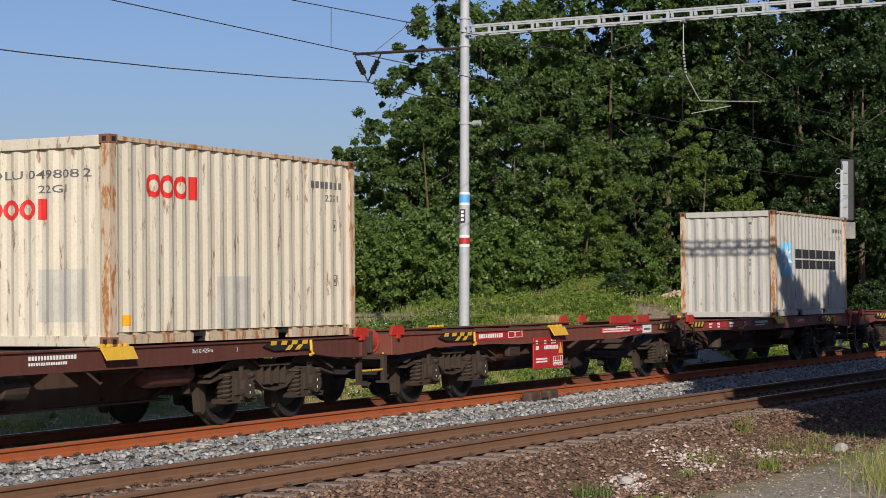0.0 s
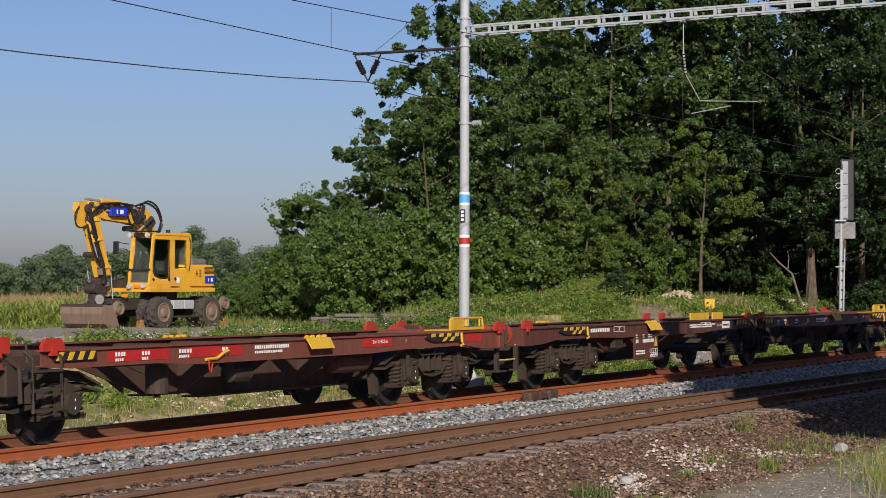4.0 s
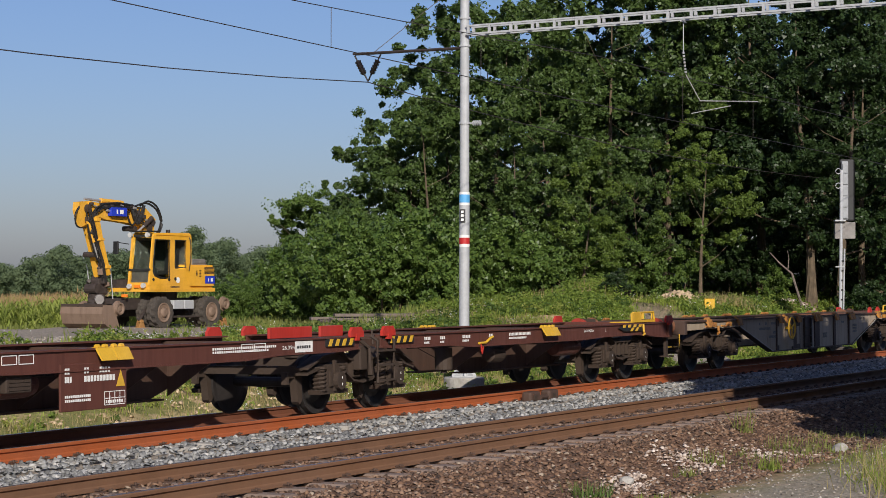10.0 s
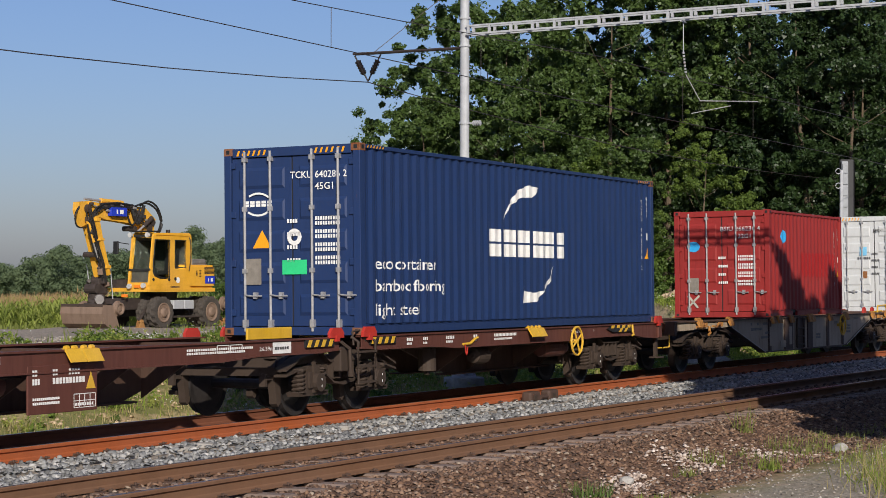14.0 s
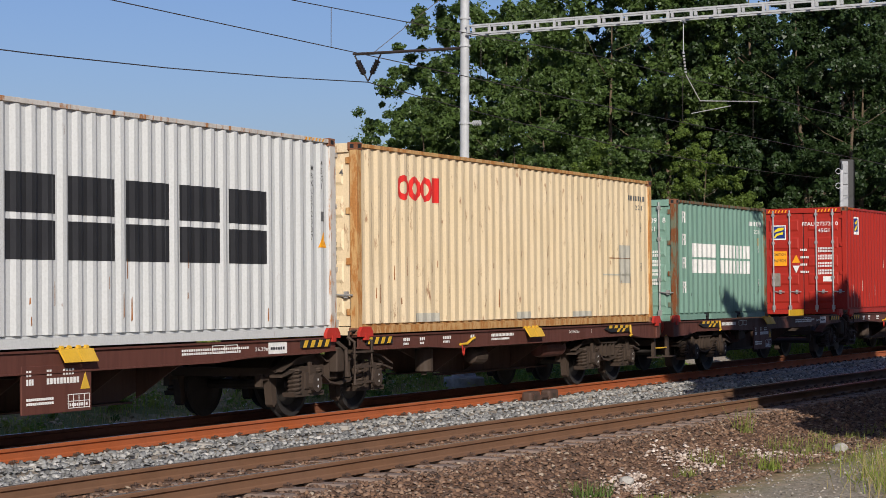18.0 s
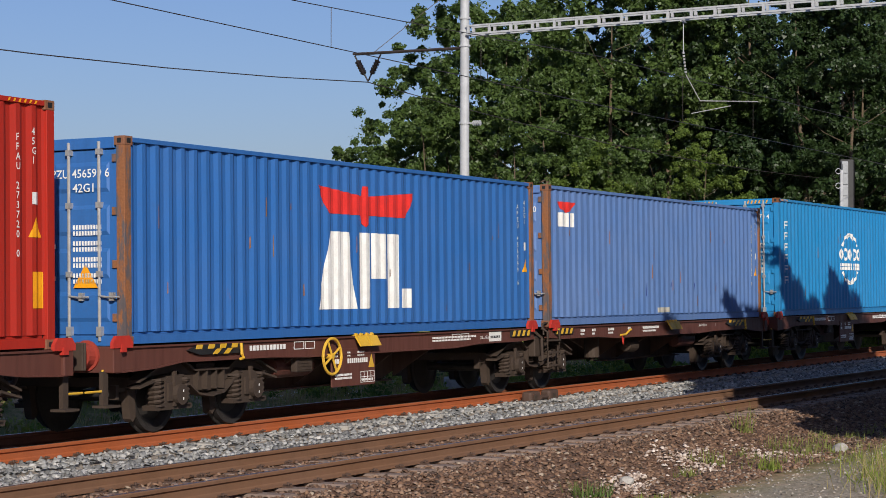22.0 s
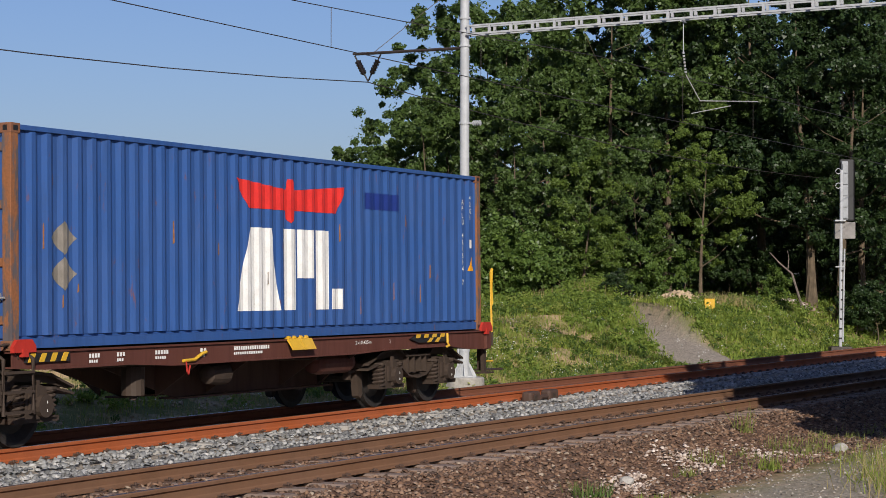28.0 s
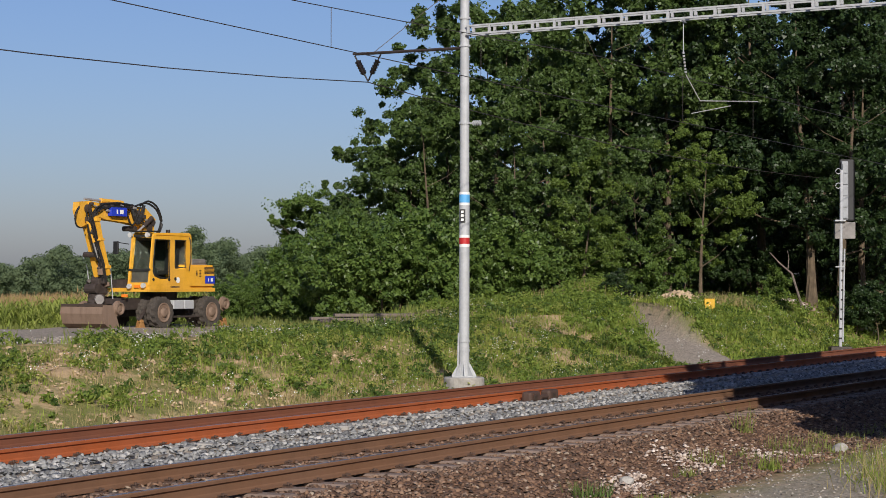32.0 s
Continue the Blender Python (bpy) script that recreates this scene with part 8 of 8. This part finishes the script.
    prism(bm, [(0.1, -1.22), (1.0, -1.22), (1.1, -0.9), (1.1, -0.50), (0.1, -0.50)], 1.32, 1.60, "z")
    part("side_box", bm, Gd, ex)
    # cab: frame of posts and rails, panes, door
    x0, x1, y0, y1, z0, z1 = -0.12, 2.06, 0.34, 1.22, 1.26, 3.12
    bm = B()
    prism(bm, [(x0, z0), (x1, z0), (x1 + 0.02, 1.50), (x0, 1.50)], y0, y1)
    part("cab_floor", bm, Yw, ex)
    bm = B()
    prism(bm, [(x0 - 0.02, z1 - 0.10), (x1 - 0.18, z1 - 0.10), (x1 - 0.25, z1), (x0 + 0.06, z1 + 0.03), (x0 - 0.02, z1 - 0.02)], y0 - 0.02, y1 + 0.02)
    bmesh.ops.bevel(bm, geom=bm.edges[:], offset=0.03, segments=2, affect="EDGES")
    part("cab_roof", bm, Yw, ex)
    for (xa, za), (xb, zb), w in (((x1, 1.4), (x1 - 0.22, z1 - 0.05), 0.055), ((x0 + 0.05, 1.4), (x0 + 0.05, z1 - 0.05), 0.09), ((0.92, 1.4), (0.92, z1 - 0.05), 0.065)):
        for y in (y0 + 0.03, y1 - 0.03):
            bm = B()
            d = w
            prism(bm, [(xa - d, za), (xa + d, za), (xb + d, zb), (xb - d, zb)], y - 0.035, y + 0.035)
            part("cab_post", bm, Yw, ex)
    # side skin below the windows, with the curved door line
    bm = B()
    prism(bm, [(x0, 1.45), (0.92, 1.45), (0.92, 2.02), (0.70, 1.96), (x0, 1.96)], y1 - 0.04, y1 + 0.004)
    prism(bm, [(0.92, 1.45), (2.02, 1.45), (1.96, 1.88), (1.85, 1.70), (1.55, 1.62), (1.15, 1.62), (0.98, 1.72), (0.92, 1.9)], y1 - 0.04, y1 + 0.008)
    prism(bm, [(x0, 2.9), (1.85, 2.9), (1.84, 3.03), (x0, 3.03)], y1 - 0.04, y1 + 0.006)
    prism(bm, [(x0, 1.9), (0.14, 1.9), (0.14, 2.95), (x0, 2.95)], y1 - 0.04, y1 + 0.004)
    prism(bm, [(0.76, 1.9), (1.02, 1.7), (1.02, 2.95), (0.76, 2.95)], y1 - 0.04, y1 + 0.007)
    skin = part("cab_side", bm, Yw, ex)
    for x, z in ((1.90, 1.60), (1.06, 1.60), (0.72, 1.62)):
        bm = B()
        cyl(bm, (x, y1, z), (x, y1 + 0.02, z), 0.055, 12)
        part("latch", bm, M["black"], skin)
    bm = B()
    cyl(bm, (0.58, y1, 1.58), (0.58, y1 + 0.016, 1.58), 0.10, 16)
    part("round_label", bm, M["white"], skin)
    bm = B()
    bars(bm, 0.5, 1.335, 0.5, 0.05, 0, 8, 0.3)
    for v in bm.verts:
        v.co = (v.co.x, v.co.y + y1 + 0.012, v.co.z)
    part("stencil_line", bm, M["exc_dark"], skin)
    panes = [[(1.04, 1.66), (1.50, 1.66), (1.84, 1.76), (1.93, 2.0), (1.82, 2.9), (1.04, 2.9)], [(0.16, 2.0), (0.70, 2.0), (0.75, 2.1), (0.75, 2.9), (0.16, 2.9)]]
    for pts in panes:
        for y in (y1 - 0.03, y0 + 0.03):
            bm = B()
            prism(bm, pts, y - 0.004, y + 0.004)
            part("window_pane", bm, M["glass"], ex).visible_shadow = False
        bm = B()
        tube(bm, [(px_, y1 + 0.010, pz_) for px_, pz_ in pts], 0.022, 6, True)
        part("window_seal", bm, M["black"], ex)
    for za, zb, xa, xb in ((1.95, 3.0, 2.02, 1.86), (1.48, 1.90, 2.06, 2.03)):
        bm = B()
        vs = [bm.verts.new(p) for p in ((xa, y0 + 0.06, za), (xa, y1 - 0.06, za), (xb, y1 - 0.06, zb), (xb, y0 + 0.06, zb))]
        bm.faces.new(vs)
        part("windscreen", bm, M["glass"], ex).visible_shadow = False
    bm = B()
    box(bm, 2.0, 2.06, y0, y1, 1.88, 1.94)
    box(bm, 1.82, 1.88, y0, y1, 3.0, 3.06)
    box(bm, 1.50, 2.02, y0 - 0.01, y1 + 0.01, z1 + 0.03, z1 + 0.07, 0.012)
    part("screen_bar", bm, M["black"], ex)
    bm = B()
    box(bm, 0.25, 0.75, 0.45, 0.98, 1.75, 1.90, 0.05)
    prism(bm, [(0.2, 1.85), (0.36, 1.85), (0.26, 2.62), (0.12, 2.62)], 0.48, 0.95)
    box(bm, 1.25, 1.45, 0.5, 0.9, 1.5, 1.98, 0.04)
    tube(bm, [(1.4, 0.7, 1.7), (1.22, 0.7, 2.05)], 0.03, 6)
    part("seat", bm, M["black"], ex, "dark operator seat and controls")
    # dark panels added behind the glass stand in for the shaded cab inside
    bm = B()
    box(bm, x0 + 0.02, x0 + 0.07, y0 + 0.02, y1 - 0.06, 1.45, 3.0)
    box(bm, x0 + 0.05, 1.78, y0 + 0.01, y0 + 0.025, 1.45, 3.0)
    box(bm, 1.78, 1.93, y0 + 0.01, y0 + 0.025, 1.45, 2.4)
    box(bm, x0 + 0.08, 1.97, y0 + 0.07, y1 - 0.07, 1.50, 1.53)
    box(bm, 1.955, 1.975, y0 + 0.07, y1 - 0.07, 1.50, 1.86)
    part("cab_lining", bm, M["lining"], ex, "added dark panels for the shaded cab inside")
    bm = B()
    tube(bm, [(2.045, y1 - 0.04, 1.46), (2.03, y1 - 0.04, 1.92), (1.86, y1 - 0.04, 3.0), (1.86, y0 + 0.04, 3.0), (2.03, y0 + 0.04, 1.92), (2.045, y0 + 0.04, 1.46)], 0.022, 6, True)
    part("window_seal", bm, M["black"], ex)
    bm = B()
    tube(bm, [(2.035, 0.62, 1.95), (1.95, 0.80, 2.5)], 0.012, 5)
    part("wiper", bm, M["black"], ex)
    # mirror, lamps, rails
    bm = B()
    tube(bm, [(2.05, y0, 2.75), (2.35, y0 - 0.2, 2.80), (2.4, y0 - 0.25, 2.7)], 0.015, 5)
    box(bm, 2.36, 2.42, y0 - 0.36, y0 - 0.16, 2.42, 2.84, 0.02)
    part("mirror", bm, M["black"], ex)
    bm = B()
    tube(bm, [(0.02, y1 + 0.05, 1.9), (0.02, y1 + 0.10, 2.2), (0.02, y1 + 0.10, 2.9), (0.02, y1 + 0.05, 3.0)], 0.016, 6)
    part("hand_rail", bm, M["black"], ex)
    for x, y, z in ((2.12, 1.02, 1.40), (2.12, 0.45, 1.38), (1.95, 0.35, 3.05), (1.95, 1.05, 3.05)):
        bm = B()
        cyl(bm, (x, y, z), (x + 0.08, y, z), 0.085, 14)
        part("work_lamp", bm, M["lamp"], ex)
    bm = B()
    box(bm, 2.05, 2.14, 0.62, 0.82, 1.32, 1.42, 0.01)
    box(bm, 2.6, 2.7, 0.55, 0.75, 1.02, 1.12, 0.01)
    part("marker_lamp", bm, M["orange"], ex)
    bm = B()
    cyl(bm, (0.3, 0.6, z1 + 0.02), (0.3, 0.6, z1 + 0.14), 0.07, 12)
    part("beacon", bm, M["black"], ex)
    for y in (-0.9, 0.05):
        bm = B()
        tube(bm, [(2.5, y, 0.95), (2.62, y, 1.9), (2.70, y, 2.1)], 0.016, 5)
        part("marker_rod", bm, M["steel"], ex)
    # boom in two pieces, stick, cylinders
    ya, yb = -0.42, -0.02
    bm = B()
    plank_between(bm, [(1.0, 1.6), (0.80, 2.4), (0.55, 3.2), (0.55, 3.75)], 0.50, 0.62, ya, yb)
    boom = part("boom_lower", bm, Yw, ex)
    bm = B()
    plank_between(bm, [(0.35, 3.55), (0.85, 3.92), (1.8, 3.98), (3.3, 4.02), (4.35, 4.15)], 0.75, 0.40, ya + 0.02, yb - 0.02)
    boom2 = part("boom_upper", bm, Yw, ex)
    bm = B()
    plank_between(bm, [(4.55, 4.25), (4.35, 3.9), (3.9, 2.8), (3.42, 1.55)], 0.27, 0.14, ya + 0.05, yb - 0.12)
    prism(bm, [(4.3, 4.35), (4.9, 4.3), (4.95, 4.05), (4.7, 3.5), (4.4, 3.6)], ya + 0.08, yb - 0.08)
    stick = part("stick", bm, Yw, ex)
    bm = B()
    plank_between(bm, [(4.25, 3.85), (3.95, 2.95), (3.45, 1.75)], 0.20, 0.13, yb + 0.14, yb + 0.24)
    for x, z in ((4.22, 3.75), (3.98, 3.0), (3.55, 2.0)):
        box(bm, x - 0.14, x + 0.14, yb - 0.12, yb + 0.27, z - 0.05, z + 0.05, 0.01)
    part("stick_plate", bm, Yw, ex, "yellow guard plate along the stick")
    bm = B()
    box(bm, 2.20, 3.20, yb - 0.018, yb + 0.14, 3.90, 4.18, 0.004)
    bd = part("blue_badge", bm, M["blue_plate"], boom2, "blue badge with white bars")
    bm = B()
    for dx, w in ((0.05, 0.05), (0.18, 0.14)):
        box(bm, 2.95 - 1.6 * (dx + w), 2.95 - 1.6 * dx, yb + 0.14, yb + 0.145, 3.97, 4.11)
    part("badge_bar", bm, M["white"], bd)
    for p, q, r, mat in (((0.25, -0.22, 3.5), (0.15, -0.22, 2.6), 0.075, Yw), ((0.45, 0.04, 3.9), (1.35, 0.04, 3.40), 0.08, Gd), ((2.0, -0.22, 4.35), (4.4, -0.22, 4.42), 0.085, Yw), ((4.55, 0.02, 3.7), (3.95, 0.02, 2.3), 0.075, Yw)):
        bm = B()
        P_, Q_ = Vector(p), Vector(q)
        mid = P_.lerp(Q_, 0.58)
        cyl(bm, P_, mid, r, 12)
        cy = part("cylinder", bm, mat, ex)
        bm = B()
        cyl(bm, mid, Q_, r * 0.5, 10)
        part("piston_rod", bm, M["rod"], cy, "bright piston rod")
    for x, z, r in ((0.55, 3.55, 0.16), (4.45, 4.1, 0.14), (0.35, 3.75, 0.12), (4.0, 2.4, 0.10), (3.45, 1.6, 0.12), (1.5, 3.5, 0.11)):
        bm = B()
        cyl(bm, (x, ya - 0.05, z), (x, yb + 0.05, z), r, 14)
        part("pin", bm, Gd, ex)
    hoses = [[(0.2, 0.06, 3.2), (-0.05, 0.08, 3.7), (0.2, 0.08, 4.25), (0.7, 0.06, 4.45), (1.2, 0.03, 4.28)], [(0.3, 0.1, 3.25), (0.05, 0.1, 3.75), (0.32, 0.1, 4.2), (0.9, 0.08, 4.38), (1.6, 0.05, 4.25)],
             [(1.0, 0.05, 4.3), (1.5, 0.05, 3.75), (1.9, 0.04, 4.2), (2.6, 0.03, 4.25), (3.7, 0.03, 4.2), (4.3, 0.05, 3.9), (4.2, 0.05, 3.2), (3.7, 0.05, 2.3)],
             [(4.9, -0.1, 4.15), (5.15, -0.1, 3.85), (5.0, -0.1, 3.5), (4.6, -0.05, 3.45)], [(4.6, 0.05, 3.6), (4.35, 0.05, 2.9), (4.05, 0.05, 2.3), (3.8, 0.05, 2.2)],
             [(3.0, 0.03, 4.22), (3.9, 0.04, 4.1), (4.1, 0.05, 3.4), (3.85, 0.06, 2.6)], [(1.25, 0.05, 4.2), (1.75, 0.06, 3.62), (2.1, 0.05, 4.0)]]
    for h in hoses:
        bm = B()
        pts = [Vector(p) for p in h]
        fine = []
        for i in range(len(pts) - 1):
            a, b = pts[max(i - 1, 0)], pts[min(i + 2, len(pts) - 1)]
            for k in range(5):
                t = k / 5
                p1, p2 = pts[i], pts[i + 1]
                fine.append(0.5 * ((2 * p1) + (p2 - a) * t + (2 * a - 5 * p1 + 4 * p2 - b) * t * t + (3 * p1 - a - 3 * p2 + b) * t ** 3))
        fine.append(pts[-1])
        tube(bm, fine, 0.034, 6)
        part("hose", bm, M["hose"], ex, "black hydraulic hose")
    # rotating coupler and wide bucket
    bm = B()
    box(bm, 3.15, 3.75, -0.40, -0.04, 1.10, 1.62, 0.05)
    cyl(bm, (3.6, -0.22, 0.75), (3.6, -0.22, 1.12), 0.30, 16)
    box(bm, 3.30, 4.10, -0.46, 0.02, 0.60, 0.84, 0.05)
    cyl(bm, (3.9, -0.45, 1.3), (3.9, 0.0, 1.3), 0.16, 12)
    part("coupler", bm, Gd, ex, "greasy rotating tool coupler")
    bm = B()
    cyl(bm, (3.75, -0.05, 0.95), (3.9, 0.1, 0.95), 0.16, 10)
    part("coupler_motor", bm, Gr, ex)
    bm = B()
    outer = [(3.3, 0.62), (3.25, 0.40), (3.40, 0.14), (3.75, 0.02), (4.35, 0.02), (4.45, 0.05)]
    inner = [(4.45, 0.08), (3.80, 0.06), (3.45, 0.18), (3.31, 0.40), (3.36, 0.60)]
    prism(bm, [(4.45, 0.62), (4.50, 0.40), (4.35, 0.14), (4.00, 0.02), (3.40, 0.02), (3.40, 0.06), (3.98, 0.07), (4.28, 0.18), (4.43, 0.40), (4.39, 0.62)], -1.2, 0.86)
    bk = part("bucket", bm, M["bucket"], ex, "wide earth-brown ditch bucket resting on the ground")
    for y in (-1.2, 0.86):
        bm = B()
        prism(bm, [(4.42, 0.62), (4.47, 0.40), (4.32, 0.14), (4.00, 0.03), (3.40, 0.03), (3.62, 0.35), (3.85, 0.62)], y - 0.015, y + 0.015)
        part("bucket_cheek", bm, M["bucket"], bk)
    bm = B()
    box(bm, 3.34, 3.46, -1.22, 0.88, 0.0, 0.05)
    cyl(bm, (4.42, -1.2, 0.60), (4.42, 0.86, 0.60), 0.05, 8)
    part("cutting_edge", bm, M["gear"], bk)

    # extra valve blocks and hoses along the stick
    for x, z, r in ((4.2, 3.4, 0.10), (4.05, 3.0, 0.09), (3.75, 2.5, 0.11), (3.6, 2.05, 0.12), (3.5, 1.8, 0.13), (4.5, 3.75, 0.09)):
        bm = B()
        box(bm, x - r, x + r, yb - 0.06, yb + 0.10, z - r, z + r, 0.02)
        part("valve_block", bm, Gd, ex)
    for dx, dy in ((0.14, 0.12), (-0.10, 0.10), (0.05, 0.14), (0.22, 0.05)):
        bm = B()
        tube(bm, [(4.45 + dx, yb + dy, 4.0), (4.2 + dx, yb + dy + 0.03, 3.4), (3.95 + dx * 0.6, yb + dy, 2.7), (3.7 + dx * 0.6, yb + dy + 0.04, 2.1), (3.5 + dx * 0.5, yb + dy, 1.5)], 0.03, 6)
        part("hose", bm, M["hose"], ex, "black hydraulic hose")
    rg = random.Random(18)
    for i in range(9):
        dz, dy = rg.uniform(-0.10, 0.14), yb + rg.uniform(0.02, 0.10)
        bm = B()
        tube(bm, [(rg.uniform(0.9, 1.3), dy, 3.75 + dz), (1.7, dy, 4.22 + dz), (2.7, dy + 0.02, 4.27 + dz), (3.6, dy, 4.22 + dz), (4.15, dy + 0.04, 4.05 + dz), (4.42 + rg.uniform(-0.12, 0.2), dy + 0.05, 3.7), (4.2 + rg.uniform(-0.15, 0.2), dy + 0.05, 3.2), (3.9 + rg.uniform(-0.1, 0.2), dy, 2.6)], 0.020, 5)
        part("hose", bm, M["hose"], ex, "black hydraulic hose")
    for i in range(5):
        bm = B()
        dx = rg.uniform(-0.08, 0.12)
        tube(bm, [(0.95 + dx, yb + 0.06, 4.3), (1.15 + dx, yb + 0.08, 3.9), (1.42 + dx, yb + 0.09, 3.68), (1.62 + dx, yb + 0.08, 3.95), (1.72 + dx, yb + 0.06, 4.3)], 0.026, 6)
        part("hose", bm, M["hose"], ex, "black hydraulic hose")
    rg = random.Random(8)
    for i in range(16):
        k = i / 15
        x, z = 4.35 - 0.95 * k + rg.uniform(-0.16, 0.16), 3.6 - 2.2 * k
        r = rg.uniform(0.05, 0.10)
        bm = B()
        if i % 2:
            cyl(bm, (x, yb - 0.05, z), (x + rg.uniform(-0.1, 0.1), yb + 0.12, z + rg.uniform(-0.1, 0.1)), r * 0.8, 8)
        else:
            box(bm, x - r, x + r, yb - 0.04, yb + 0.13, z - r * 1.4, z + r * 1.4, 0.015)
        part("fitting", bm, Gd if i % 3 else M["bucket"], ex)
    for i in range(18):
        x, z = 0.75 + 0.21 * i, (4.05, 4.18, 4.26)[i % 3] - (0.25 if i < 3 else 0.0)
        bm = B()
        r = rg.uniform(0.03, 0.075)
        if i % 2:
            box(bm, x - r * 1.6, x + r * 1.6, yb - 0.02, yb + 0.09, z - r, z + r, 0.01)
        else:
            cyl(bm, (x - 0.1, yb + 0.05, z), (x + 0.12, yb + 0.06, z + 0.03), r * 0.8, 8)
        part("fitting", bm, Gd if i % 4 else M["rod"], ex)
    for i in range(12):
        x, y, z = 3.55 + rg.uniform(-0.45, 0.4), rg.uniform(-0.5, 0.05), rg.uniform(0.75, 1.6)
        bm = B()
        r = rg.uniform(0.06, 0.12)
        cyl(bm, (x, y - r, z), (x + rg.uniform(-0.12, 0.12), y + r, z + rg.uniform(-0.1, 0.1)), r, 8)
        part("fitting", bm, M["bucket"] if i % 3 == 0 else Gd, ex)
    # the reach of boom, stick and bucket
    for ob in ex.children_recursive:
        kind = ob.name.split(".")[0]
        if kind in ("boom_lower", "boom_upper", "stick", "stick_plate", "cylinder", "piston_rod", "pin", "hose", "coupler", "coupler_motor", "valve_block", "fitting", "blue_badge", "badge_bar", "bucket", "bucket_cheek", "cutting_edge"):
            for v in ob.data.vertices:
                if v.co.x > 0.55 and (kind not in ("blue_badge", "badge_bar") or v.co.z > 3):
                    v.co.x = 0.55 + (v.co.x - 0.55) * 0.80
                if kind in ("bucket", "bucket_cheek", "cutting_edge"):
                    v.co.y = -0.17 + (v.co.y + 0.17) * 0.83
                    v.co.z *= 1.25
                    v.co.x += 0.12
                else:
                    k = min(1.0, max(0.0, (v.co.z - 2.4) / 1.2))
                    v.co.z -= 0.24 * k


M["tassel_rust"] = weathered("rusty_orange_paint", (0.34, 0.17, 0.05), 0.5, 0.7, 0.4)
excavator()
ground()
tracks()
ballast()
wood()
weeds()
maize()
overhead()
signal_post()
lineside()


def motions():
    for ob, q, z in MOVING:
        walk(ob, [(float(t), train_pose(q, t, z)) for t in range(0, 33)])
    for ws, ax, q in SPINNING:
        rest = Matrix.Translation((ax, 0, 0.46))
        seen = [k / 30 for k in range(0, 961) if -17.0 < q - travelled(k / 30) < 34.0]
        rows = [(t, rest @ Matrix.Rotation((q - travelled(t)) / 0.46, 4, "Y")) for t in seen]
        if not rows:
            rows = [(0.0, rest), (32.0, rest)]
        if rows[0][0] > 0:
            rows.insert(0, (0.0, rows[0][1]))
        if rows[-1][0] < 32:
            rows.append((32.0, rows[-1][1]))
        walk(ws, rows)


motions()
